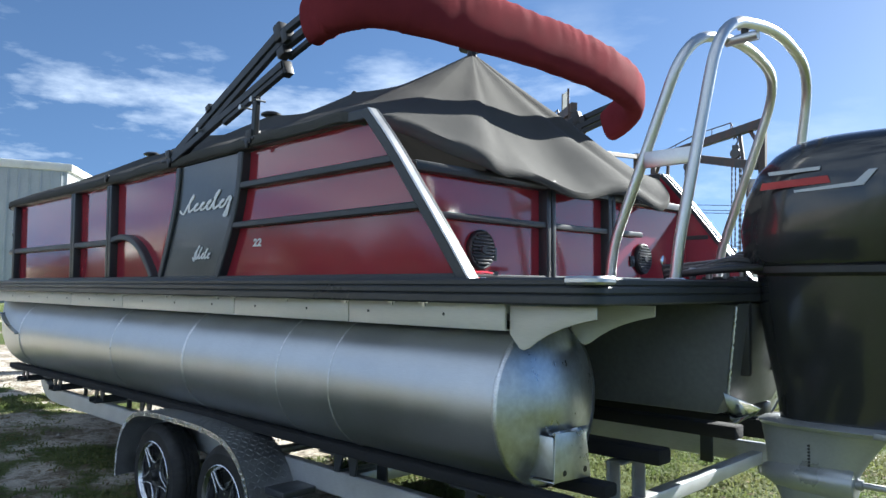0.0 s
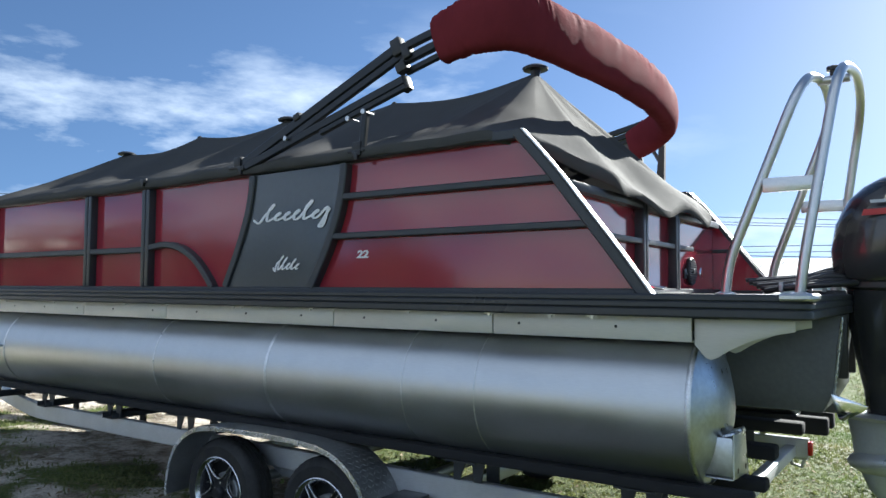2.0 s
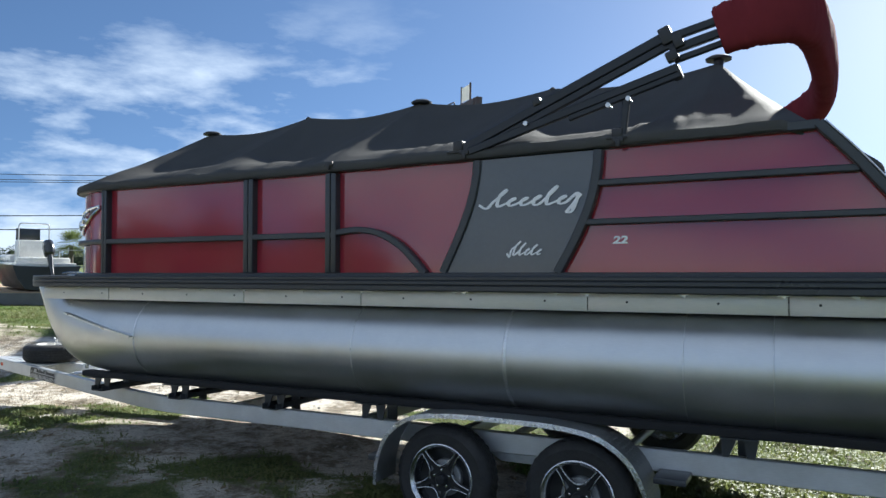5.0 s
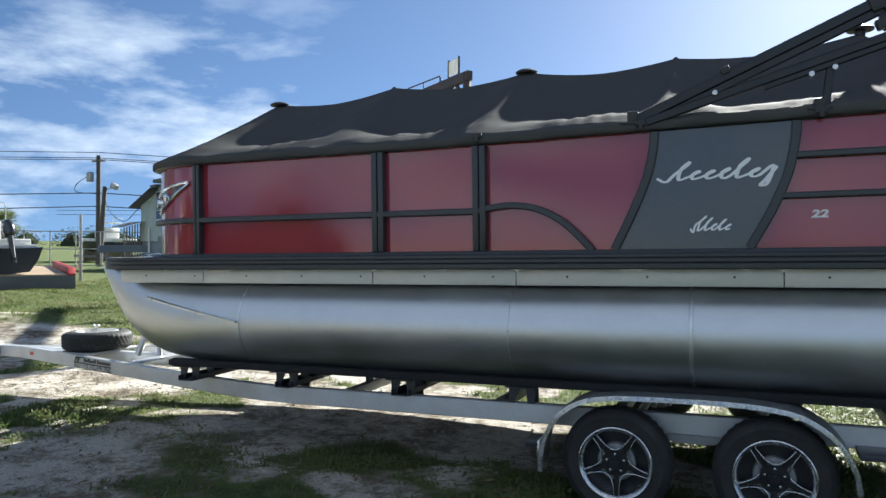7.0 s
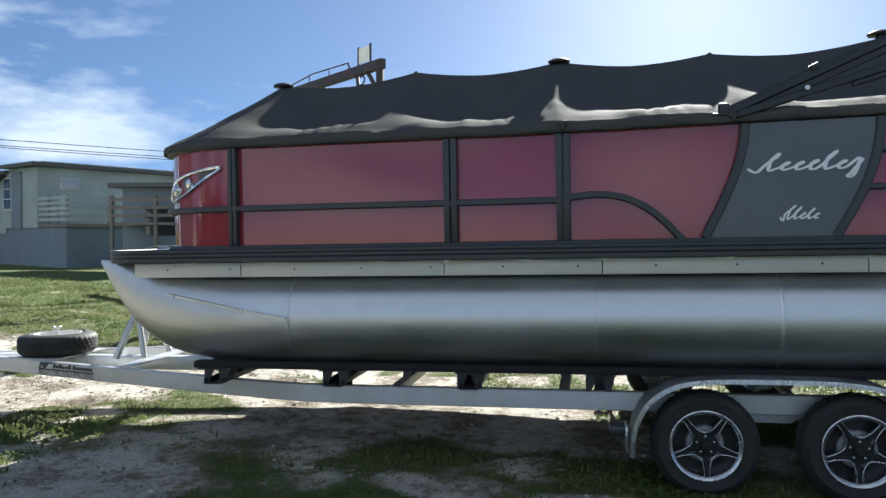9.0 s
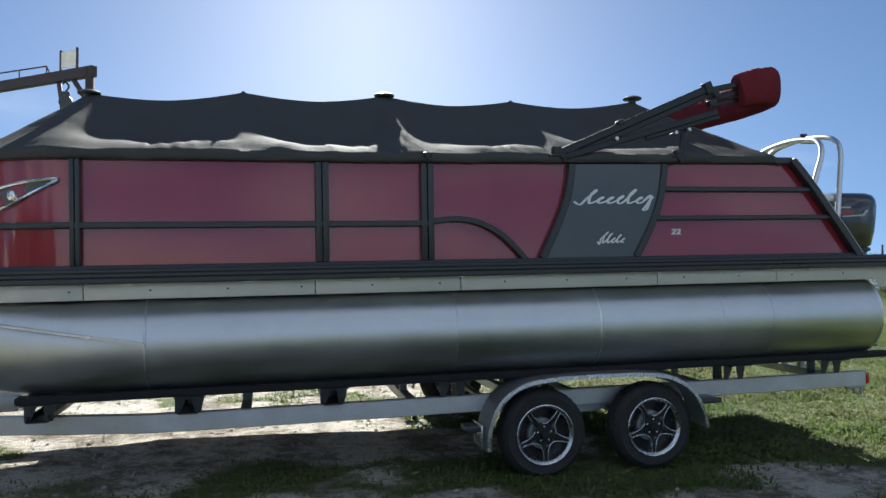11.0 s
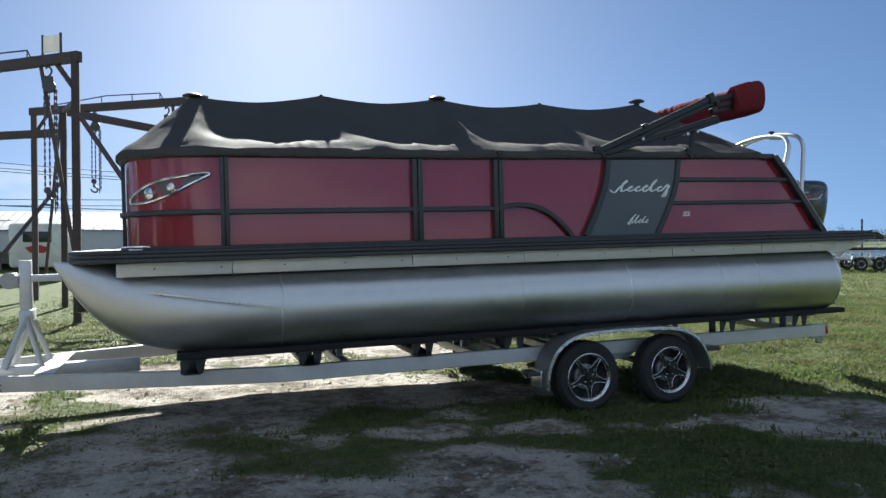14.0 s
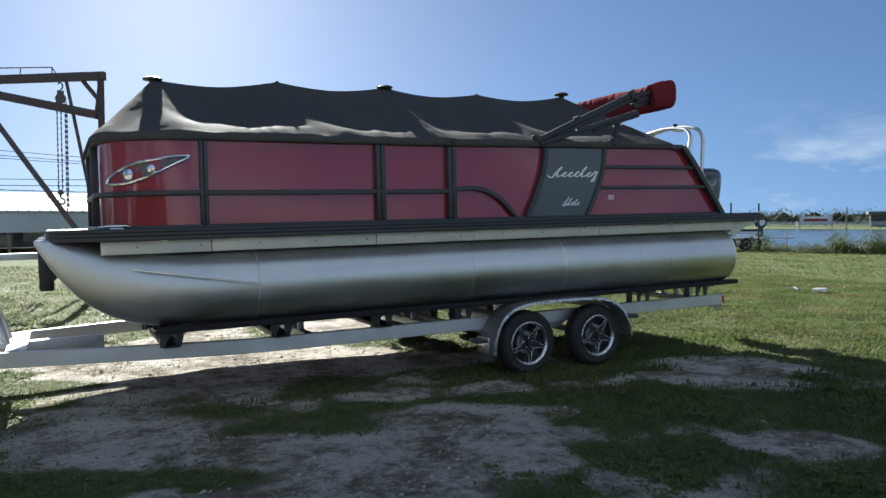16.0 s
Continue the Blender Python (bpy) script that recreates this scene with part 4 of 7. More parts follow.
out = cover_outline()
NS = 28
rings = []
hem = [(-0.000, -0.052), (0.007, -0.042), (0.006, -0.014)]
for dx, dz in hem:
    ring = []
    for x, y, z in out:
        d = Vector((x + 5.4 if abs(x + 5.4) > 2.2 else 0, y - YC)).normalized()
        ring.append((x + d.x * dx, y + d.y * dx, z + dz))
    rings.append(ring)
for k in range(NS + 1):
    s = k / NS
    ring = []
    for x, y, z in out:
        rx = min(max(x, PEAKS[0][0]), PEAKS[-1][0])
        p = Vector((x + (rx - x) * s, y + (YC + 0.02 - y) * s))
        front = smooth(-7.79, -8.2, x)
        back = smooth(-3.1, -2.5, x)
        e = 1.0 + 0.03 * (1 - front) * (1 - back) + 0.05 * front + 0.10 * back
        top = ridge(rx)
        # cloth between the poles hangs lower than by them
        near = min(abs(rx - q[0]) for q in PEAKS) / 0.6
        sag = 0.19 * (top - z) * (0.12 + 0.88 * (1 - (1 - min(1, near)) ** 1.4)) * smooth(0.08, 0.5, s) * ((1 - s) ** 0.6 / 0.66) * (1 - front) * (1 - back)
        h = z + (top - z) * s ** e - sag
        # creases that run down from the poles
        q = min(PEAKS, key=lambda c: abs(c[0] - p.x))
        ang = math.atan2(p.x - q[0], abs(p.y - YC) + 0.15)
        fold = 0.010 * math.sin(ang * 15 + q[0] * 3 + (2 if y > YC else 0)) * math.sin(math.pi * s ** 0.7) * smooth(1.1, 0.2, abs(ang))
        rip = 0.011 * noise.noise((p.x * 2.2, p.y * 3.0, 2)) * math.sin(math.pi * s ** 0.6) + 0.004 * noise.noise((p.x * 7, p.y * 9, 5)) * (1 - s)
        low = 0.018 * noise.noise((p.x * 5.0, p.y * 1.2, 8)) * math.exp(-((s - 0.10) / 0.10) ** 2)
        flap = back * (0.035 * math.sin((y - 2.3) * 4.4 + 0.6) * math.exp(-((s - 0.18) / 0.22) ** 2))
        gather = 0.5 + 0.5 * math.sin(p.x * 5.3 + 0.7 + 1.5 * noise.noise((p.x * 0.8, 3, 0)))
        pucker = 0.0055 * math.sin(p.x * 62 + 9 * p.y) * gather ** 3 * math.exp(-((s - 0.14) / 0.12) ** 2) * (1 - front) * (1 - back)
        ring.append((p.x, p.y, h + fold + rip + low + flap + pucker))
    rings.append(ring)
cover_bm = loft(rings, caps=False)
bmesh.ops.remove_doubles(cover_bm, verts=cover_bm.verts, dist=0.002)
mooring_cover = thing("mooring_cover", (-5.4, YC, 2.2), "charcoal canvas mooring cover tented over poles on the boat", "boat cover", tilt=True)
cloth = part("cloth", cover_bm, M_COVER, mooring_cover, smooth=50)
part("hem_cord", tube([Vector((x, y, z - 0.046)) for x, y, z in out] + [Vector((out[0][0], out[0][1], out[0][2] - 0.046))], 0.005, 6), M_COVER, mooring_cover)
for i in (0, 2, 4):
    x, z = PEAKS[i]
    hgt = 0.014 if i == 4 else -0.012
    part("vent_cap", lathe([(0.03, -0.03), (0.035, hgt), (0.085, hgt + 0.004), (0.088, hgt + 0.018), (0.060, hgt + 0.034), (0.0, hgt + 0.038)], (x, YC + 0.02, z), "z", 20, closed=False), M_PLASTIC, mooring_cover, "black round vent cap")
for i in (1, 3):
    x, z = PEAKS[i]
    part("pole_tip", lathe([(0.03, -0.03), (0.022, -0.004), (0.010, 0.008), (0.0, 0.010)], (x, YC + 0.02, z), "z", 12, closed=False), M_COVER, mooring_cover)
# snap straps along the near hem
for x in (-5.36, -4.36, -3.43):
    part("snap_strap", joined(box(x - 0.03, x + 0.03, YF - 0.032, YF - 0.014, 2.27, 2.30, 0.004), box(x - 0.012, x + 0.012, YF - 0.036, YF - 0.020, 2.245, 2.285, 0.004)), M_PLASTIC, mooring_cover)

# ---- bimini top, folded back in its boot ----
bimini = thing("bimini_top", (-4.0, YC, 2.28), "folded bimini top, black arms and a faded red boot", "boat awning", tilt=True)
Y_ARM = 2.195
boot_line = spline([(-2.905, 2.195, 2.812), (-2.79, 2.195, 2.845), (-2.64, 2.215, 2.868), (-2.51, 2.36, 2.885), (-2.45, 2.75, 2.888), (-2.415, 3.54, 2.905),
                    (-2.43, 4.2, 2.885), (-2.51, 4.60, 2.850), (-2.67, 4.79, 2.795), (-2.87, 4.86, 2.715)], 44)
nb = len(boot_line)
prof = []
for j in range(24):
    a = 2 * math.pi * j / 24
    prof.append((0.080 * math.copysign(abs(math.cos(a)) ** 0.7, math.cos(a)), 0.142 * math.copysign(abs(math.sin(a)) ** 0.85, math.sin(a))))
bm = bmesh.new()
RR = []
for i, p in enumerate(boot_line):
    d = (boot_line[min(i + 1, nb - 1)] - boot_line[max(i - 1, 0)]).normalized()
    side = d.cross(Vector((0, 0, 1))).normalized()
    up = side.cross(d)
    u = i / (nb - 1)
    fat = 0.80 + 0.22 * math.sin(math.pi * min(1, max(0, u))) ** 0.6
    gather = 0.15 * (0.30 - abs(noise.noise((u * 58, 0.4, 3)))) * (0.45 + 0.9 * max(0.0, noise.noise((u * 13, 5, 1)) + 0.35)) + 0.035 * noise.noise((u * 120, 2, 8)) + 0.05 * noise.noise((u * 17, 1, 4))
    ring = []
    for j, (a, b) in enumerate(prof):
        w = 1 + 0.030 * noise.noise((u * 22, math.cos(j * 0.26) * 1.3, math.sin(j * 0.26) * 1.3)) + (gather + 0.05 * noise.noise((u * 44, j * 0.5, 9))) * smooth(-0.03, 0.12, b) + 0.05 * (0.5 - abs(noise.noise((u * 38, j * 0.16, 7)))) * smooth(0.05, -0.10, b)
        sagf = 1.08 if b < 0 else 1.0
        ring.append(bm.verts.new(p + side * a * fat * w + up * (b * fat * w * sagf)))
    RR.append(ring)
for a, b in zip(RR, RR[1:]):
    for j in range(24):
        bm.faces.new((a[j], a[(j + 1) % 24], b[(j + 1) % 24], b[j]))
bm.faces.new(RR[0][::-1]), bm.faces.new(RR[-1])
boot = part("boot", bm, M_BOOT, bimini, "faded red canvas boot", smooth=60)
zip_line = [p + Vector((0, 0, 0.128)) for p in boot_line[15:-15]]
part("zip", sweep([p + Vector((0.0, 0, -0.002)) for p in zip_line], oblong(0.02, 0.006, 0.002)), M_BOOT, boot)


def arm(a, b, w=0.040, h=0.046):
    return sweep([a, b], oblong(w, h, 0.006), up=(0, 0, 1))


for s in (0, 1):
    def put(nm, bm, mat=M_ARM, label=""):
        return part(nm, mirrored(bm) if s else bm, mat, bimini, label)
    put("arm", arm((-4.38, Y_ARM, 2.310), (-3.15, Y_ARM, 2.830), 0.036, 0.056))
    put("arm", arm((-4.34, Y_ARM + 0.006, 2.275), (-3.13, Y_ARM + 0.006, 2.787), 0.030, 0.044))
    put("arm", arm((-4.32, Y_ARM - 0.02, 2.290), (-3.11, Y_ARM - 0.02, 2.640), 0.034, 0.048))
    put("arm", arm((-3.70, Y_ARM - 0.018, 2.430), (-3.10, Y_ARM - 0.018, 2.604), 0.030, 0.034))
    put("arm", arm((-3.19, Y_ARM - 0.01, 2.800), (-2.72, Y_ARM - 0.01, 2.905), 0.034, 0.044))
    put("arm", arm((-3.15, Y_ARM + 0.01, 2.745), (-2.72, Y_ARM + 0.01, 2.848), 0.036, 0.046))
    put("arm", arm((-3.13, Y_ARM + 0.03, 2.695), (-2.75, Y_ARM + 0.03, 2.790), 0.030, 0.034))
    for x, z, e, h in ((-3.165, 2.824, 0.065, 0.095), (-3.105, 2.790, 0.050, 0.080), (-3.135, 2.712, 0.065, 0.055), (-3.115, 2.622, 0.050, 0.080)):
        put("slide_knuckle", box(x - e / 2, x + e / 2, Y_ARM - 0.030, Y_ARM + 0.026, z - h / 2, z + h / 2, 0.008, Matrix.Rotation(radians(-21), 4, "Y")), M_PLASTIC)
    put("slide_knuckle", box(-3.92, -3.87, Y_ARM - 0.028, Y_ARM + 0.028, 2.525, 2.565, 0.006, Matrix.Rotation(radians(-22), 4, "Y")), M_PLASTIC)
    put("strut", sweep([(-3.405, Y_ARM - 0.005, 2.30), (-3.375, Y_ARM - 0.012, 2.53)], oblong(0.03, 0.042, 0.006), up=(1, 0, 0)))
    put("foot_bracket", joined(box(-4.47, -4.33, Y_ARM - 0.035, Y_ARM + 0.035, 2.285, 2.30, 0.004), box(-4.43, -4.37, Y_ARM - 0.03, Y_ARM + 0.03, 2.295, 2.36, 0.006)), M_PLASTIC)
    put("foot_bracket", joined(box(-3.49, -3.37, Y_ARM - 0.035, Y_ARM + 0.035, 2.290, 2.305, 0.004), box(-3.46, -3.40, Y_ARM - 0.03, Y_ARM + 0.03, 2.30, 2.35, 0.006)), M_PLASTIC)
    for x, z in ((-3.47, 2.475), (-3.36, 2.500), (-3.95, 2.42)):
        put("pin", joined(tube([(x, Y_ARM - 0.05, z), (x, Y_ARM + 0.03, z)], 0.006, 8), lathe([(0.0, 0), (0.014, 0.002), (0.014, 0.012), (0, 0.014)], (x, Y_ARM - 0.062, z), "y", 10, closed=False)), M_EDGE)

bimini.location.x -= 0.008

# ---- tow arch on the swim deck ----
arch = thing("tow_arch", (-1.5, 3.5, 1.535), "polished double-hoop ski tow arch on the stern deck", "tow arch", tilt=True)


def hoop(xf, xt, ztop, y0, y1, lean):
    return rounded([(xf, y0, 1.537), (xf + 0.02, y0, 1.70), (xt, y0 + lean, ztop - 0.02), (xt + 0.03, (y0 + y1) / 2, ztop + 0.06), (xt, y1 - lean, ztop - 0.02), (xf + 0.02, y1, 1.70), (xf, y1, 1.537)], 0.22, 8)


part("front_hoop", tube(hoop(-1.715, -1.345, 2.63, 3.03, 4.15, 0.04), 0.0245, 14), M_POLISH, arch, smooth=60)
part("rear_hoop", tube(hoop(-1.365, -1.19, 2.655, 2.97, 4.20, 0.08), 0.0245, 14), M_POLISH, arch, smooth=60)
for y in (3.024, 4.15):
    part("step", box(-1.53, -1.30, y - 0.012, y + 0.012, 2.035, 2.105, 0.004), M_POLISH, arch)
part("tow_bar", tube([(-1.33, 3.42, 2.648), (-1.18, 3.42, 2.650)], 0.022, 12), M_POLISH, arch)
part("tow_pylon", lathe([(0.018, 0), (0.018, 0.05), (0.034, 0.055), (0.034, 0.075), (0.02, 0.08), (0.0, 0.082)], (-1.26, 3.47, 2.655), "z", 16, closed=False), M_PLASTIC, arch)
for x, y in ((-1.715, 3.03), (-1.715, 4.15), (-1.365, 2.97), (-1.365, 4.20)):
    part("foot_flange", lathe([(0.0, 0.0), (0.05, 0.0), (0.05, 0.006), (0.03, 0.014), (0.0, 0.014)], (x, y, 1.536), "z", 20, closed=False), M_POLISH, arch)

arch.location.x -= 0.022

# ---- outboard motor ----
motor = thing("outboard_motor", (-1.0, YC, 0.45), "glossy black outboard motor with a silver gearcase on the transom", "outboard motor", tilt=True)


def slab(z, xa, xb, w, p=2.6, n=36, nose=1.0):
    """One level of the motor: a rounded oblong from xa (forward) to xb (aft), half as wide as w."""
    c, h = (xa + xb) / 2, (xb - xa) / 2
    out = []
    for j in range(n):
        a = 2 * math.pi * j / n
        cx, sy = math.cos(a), math.sin(a)
        out.append((c + h * math.copysign(abs(cx) ** (2 / p), cx), YC + w * math.copysign(abs(sy) ** (2 / p), sy), z))
    return out


part("cowl", loft([slab(1.600, -1.245, -0.56, 0.20), slab(1.63, -1.275, -0.50, 0.225), slab(1.76, -1.285, -0.465, 0.243), slab(1.90, -1.26, -0.445, 0.25), slab(2.02, -1.20, -0.435, 0.245),
                   slab(2.085, -1.13, -0.445, 0.228), slab(2.125, -1.06, -0.465, 0.195), slab(2.148, -0.98, -0.51, 0.14), slab(2.155, -0.90, -0.58, 0.06)]), M_COWL, motor, "glossy black engine cowl", smooth=70)
part("cowl_collar", loft([slab(1.56, -1.20, -0.54, 0.19), slab(1.575, -1.24, -0.50, 0.21), slab(1.602, -1.24, -0.50, 0.21), slab(1.61, -1.22, -0.52, 0.20)]), M_PLASTIC, motor)
part("mid_section", loft([slab(0.935, -1.14, -0.66, 0.085), slab(1.05, -1.15, -0.62, 0.11), slab(1.25, -1.19, -0.57, 0.15), slab(1.45, -1.22, -0.53, 0.175), slab(1.57, -1.22, -0.53, 0.185)]), M_COWL, motor, smooth=70)
part("ventilation_plate", loft([slab(0.905, -1.23, -0.52, 0.12, 2.2), slab(0.922, -1.24, -0.50, 0.13, 2.2), slab(0.940, -1.21, -0.56, 0.10, 2.2)]), M_LOWER, motor, smooth=70)
part("gearcase_leg", loft([slab(0.44, -1.05, -0.88, 0.018, 2.0), slab(0.56, -1.14, -0.86, 0.03, 2.0), slab(0.70, -1.20, -0.84, 0.055, 2.0), slab(0.80, -1.21, -0.78, 0.05, 2.0), slab(0.91, -1.23, -0.70, 0.062, 2.0)]), M_LOWER, motor, "silver painted gearcase", smooth=70)
part("torpedo", lathe([(0.0, -0.305), (0.03, -0.29), (0.058, -0.235), (0.074, -0.13), (0.076, 0.0), (0.070, 0.075), (0.064, 0.090), (0.0, 0.092)], (-0.93, YC, 0.69), "x", 28, closed=False), M_LOWER, motor, smooth=60)
part("propeller_shaft", lathe([(0.022, 0.088), (0.022, 0.115), (0.013, 0.118), (0.013, 0.235), (0.010, 0.240), (0.0, 0.240)], (-0.93, YC, 0.69), "x", 14, closed=False), M_GALV, motor, "bare steel propeller shaft")
for k in range(7):
    part("water_inlet", box(-1.012, -1.004, YC - 0.060, YC - 0.045, 0.745 + 0.014 * k, 0.753 + 0.014 * k), M_PLASTIC, motor)
part("anode", box(-0.74, -0.62, YC - 0.132, YC - 0.105, 0.906, 0.934, 0.004), M_GALV, motor)
part("clamp_bracket", joined(box(-1.42, -1.20, YC - 0.19, YC - 0.15, 1.12, 1.56, 0.01), box(-1.42, -1.20, YC + 0.15, YC + 0.19, 1.12, 1.56, 0.01), tube([(-1.27, YC - 0.21, 1.53), (-1.27, YC + 0.21, 1.53)], 0.03, 12)), M_PLASTIC, motor)
# maker's marks on the cowl's near side, as plain shapes
for s in (-1,):
    y = YC + s * 0.2535
    part("mark", prism([(-1.08, 1.985), (-0.88, 1.99), (-0.875, 2.005), (-1.085, 2.0)], y, y + 0.004, "y"), M_LOWER, motor, "silver maker's mark as a plain bar")
    part("mark", prism([(-1.12, 1.925), (-0.84, 1.935), (-0.85, 1.965), (-1.11, 1.955)], y, y + 0.004, "y"), M_DECALRED, motor, "red-edged model mark as a plain bar")
    part("mark", prism([(-0.98, 1.905), (-0.72, 1.915), (-0.67, 1.975), (-0.70, 1.975), (-0.75, 1.93), (-0.98, 1.915)], y, y + 0.004, "y"), M_LOWER, motor)
motor.location.x -= 0.035
# hoses and cables between motor and boat
hoses = thing("rigging_hoses", (-1.38, 3.4, 1.535), "black rigging hoses and clips lying on the stern deck", "cable", tilt=True)
for k in range(6):
    z = 1.555 + 0.012 * k
    ln = spline([(-1.60 - 0.03 * k, 3.30 + 0.05 * k, z), (-1.45, 3.22 + 0.06 * k, z + 0.02), (-1.30, 3.26 + 0.05 * k, z + 0.035 + 0.01 * (k % 3)), (-1.19, 3.38 + 0.035 * k, 1.60)], 6)
    part("hose", tube(ln, 0.011 if k % 2 else 0.016, 8), M_PLASTIC, hoses, smooth=60)
for k in range(5):
    part("clip", box(-1.52 + 0.06 * k, -1.50 + 0.06 * k, 3.2 + 0.04 * k, 3.235 + 0.04 * k, 1.55, 1.60, 0.004), M_GALV, hoses)
# motor pod between the tubes
part("motor_pod", joined(prism([(-4.45, 1.44), (-1.235, 1.44), (-1.285, 1.06), (-1.34, 0.96), (-4.45, 0.95)], YC - 0.30, YC + 0.33, "y", 0.01)), M_POD, boat, "welded aluminium motor pod")
part("pod_weld", tube([(-1.245 - 0.0018 * k + 0.002 * (k % 2), YC - 0.302, 1.43 - 0.0165 * k) for k in range(24)], 0.007, 6, [1.0 if k % 2 else 0.7 for k in range(24)]), M_WELD, boat)
part("pod_fold", prism([(-1.30, 1.06), (-1.14, 1.01), (-1.16, 0.985), (-1.25, 0.93), (-1.27, 0.945)], YC - 0.318, YC - 0.304, "y", 0.002), M_CHROME, boat, "folded bright aluminium corner")
part("keel_strake", box(-4.4, -1.34, YC + 0.24, YC + 0.33, 0.885, 0.952, 0.012), M_RUB, boat, "black keel strake under the pod")

# ---- the trailer ----
trailer = thing("boat_trailer", (-4.2, YC, 0.0), "tandem-axle aluminium boat trailer with black bunks under the boat", "trailer", tilt=True)
for s in (0, 1):
    def tp(nm, bm, mat, parent=None, label="", smooth=35):
        return part(nm, mirrored(bm) if s else bm, mat, parent or trailer, label, smooth)
    rail = [(-1.61, 2.43, 0.515), (-6.6, 2.43, 0.515), (-7.0, 2.437, 0.515), (-7.35, 2.475, 0.515), (-8.2, 2.688, 0.515), (-9.6, 3.085, 0.515), (-10.4, 3.314, 0.515), (-11.15, 3.525, 0.515)]
    tp("side_rail", sweep(spline(rail[:1] + [(-4, 2.43, 0.515)] + rail[1:], 6), oblong(0.055, 0.124, 0.006)), M_FRAME)
    # bunks on brackets
    for y0 in (2.285, 2.56):
        # extra depth on the far side, added to narrow the sun slits on the ground
        deep = 0.055 if s else 0.0
        tp("bunk", box(-7.97, -1.47, y0, y0 + 0.09, 0.690 + (0.012 if y0 < 2.5 else 0.008) - deep, 0.752, 0.012), M_BUNK)
    tp("bunk", box(-7.6, -1.53, 3.09, 3.20, 0.725, 0.795, 0.012), M_BUNK)
    for x in (-6.6, -5.4, -3.0) if s else (-6.6, -5.4, -3.0, -1.72):
        for y0 in (3.03, 3.25):
            tp("bunk_upright", joined(box(x - 0.03, x + 0.03, y0 - 0.004, y0 + 0.004, 0.49, 0.73, 0.002), box(x - 0.03, x - 0.022, y0 - 0.022, y0 + 0.022, 0.49, 0.73, 0.002)), M_GALV)
        tp("bunk_cap", box(x - 0.045, x + 0.045, 3.02, 3.26, 0.718, 0.726, 0.002), M_GALV)
    for x in (-7.85, -6.95, -6.0, -5.15, -2.85, -1.95):
        tp("bunk_bracket", joined(prism([(x - 0.095, 0.698), (x - 0.012, 0.698), (x - 0.060, 0.578), (x - 0.095, 0.578)], 2.395, 2.405, "y"), prism([(x + 0.012, 0.698), (x + 0.095, 0.698), (x + 0.070, 0.578), (x + 0.030, 0.578)], 2.395, 2.405, "y"),
                                  box(x - 0.095, x + 0.095, 2.30, 2.65, 0.690, 0.698, 0.002), box(x - 0.04, x + 0.04, 2.63, 2.64, 0.46, 0.695, 0.002)), M_BLACK)
        if x < -5.5:
            tp("bunk_channel", joined(box(x - 0.075, x + 0.055, 2.345, 3.40, 0.577, 0.583, 0.001), box(x - 0.075, x - 0.069, 2.345, 3.40, 0.583, 0.618, 0.001), box(x + 0.049, x + 0.055, 2.345, 3.40, 0.583, 0.618, 0.001)), M_BLACK)
    # fender of tread plate
    FZ = [(-4.985, 0.235), (-4.965, 0.40), (-4.885, 0.565), (-4.73, 0.675), (-4.50, 0.715), (-4.1, 0.722), (-3.75, 0.712), (-3.53, 0.668), (-3.37, 0.555), (-3.285, 0.40), (-3.265, 0.28)]
    arc = [(v.x, v.z) for v in spline([(x, 0, z) for x, z in FZ], 6)]
    top = bmesh.new()
    prev = None
    for x, z in arc:
        row = [top.verts.new((x, y, z)) for y in (2.125, 2.40)]
        if prev:
            top.faces.new((prev[0], row[0], row[1], prev[1]))
        prev = row
    bmesh.ops.solidify(top, geom=top.faces[:], thickness=0.004)
    fender = tp("fender", top, M_FENDER, None, "tread-plate aluminium fender", 40)
    inner = []
    for i, (x, z) in enumerate(arc):
        a, b = arc[max(i - 1, 0)], arc[min(i + 1, len(arc) - 1)]
        dx, dz = b[0] - a[0], b[1] - a[1]
        k = 0.027 / math.hypot(dx, dz)
        inner.append((x + dz * k, z - dx * k))
    lipn = bmesh.new()
    prev = None
    for (x, z), (xi, zi) in zip(arc, inner):
        row = [lipn.verts.new((x, 2.123, z)), lipn.verts.new((xi, 2.119, zi))]
        if prev:
            lipn.faces.new((prev[0], row[0], row[1], prev[1]))
        prev = row
    bmesh.ops.solidify(lipn, geom=lipn.faces[:], thickness=0.004)
    tp("lip", lipn, M_TREAD, fender, "bright tread-plate fender lip")
    # raised bars on the lip
    bars, run = bmesh.new(), 0.0
    for (x0, z0), (x1, z1), (xi, zi) in zip(arc, arc[1:], inner):
        d = Vector((x1 - x0, 0, z1 - z0))
        across = Vector((xi - x0, 0, zi - z0))
        for k in range(max(1, int(d.length / 0.022))):
            c = Vector((x0, 2.1185, z0)) + d * (k + 0.5) / max(1, int(d.length / 0.022))
            p, q = c + across * 0.12 + d.normalized() * 0.006, c + across * 0.85 - d.normalized() * 0.006
            w = d.normalized() * 0.003
            v = [bars.verts.new(e) for e in (p - w, p + w, q + w, q - w)]
            m = bars.verts.new((p + q) / 2 - Vector((0, 0.004, 0)))
            for t in range(4):
                bars.faces.new((v[t], v[(t + 1) % 4], m))
    tagged(tp("lip_pattern", bars, M_TREAD, fender, smooth=20), kind="stuff")
    # raised lozenges on the tread plate
    loz = bmesh.new()
    acc = 0.0
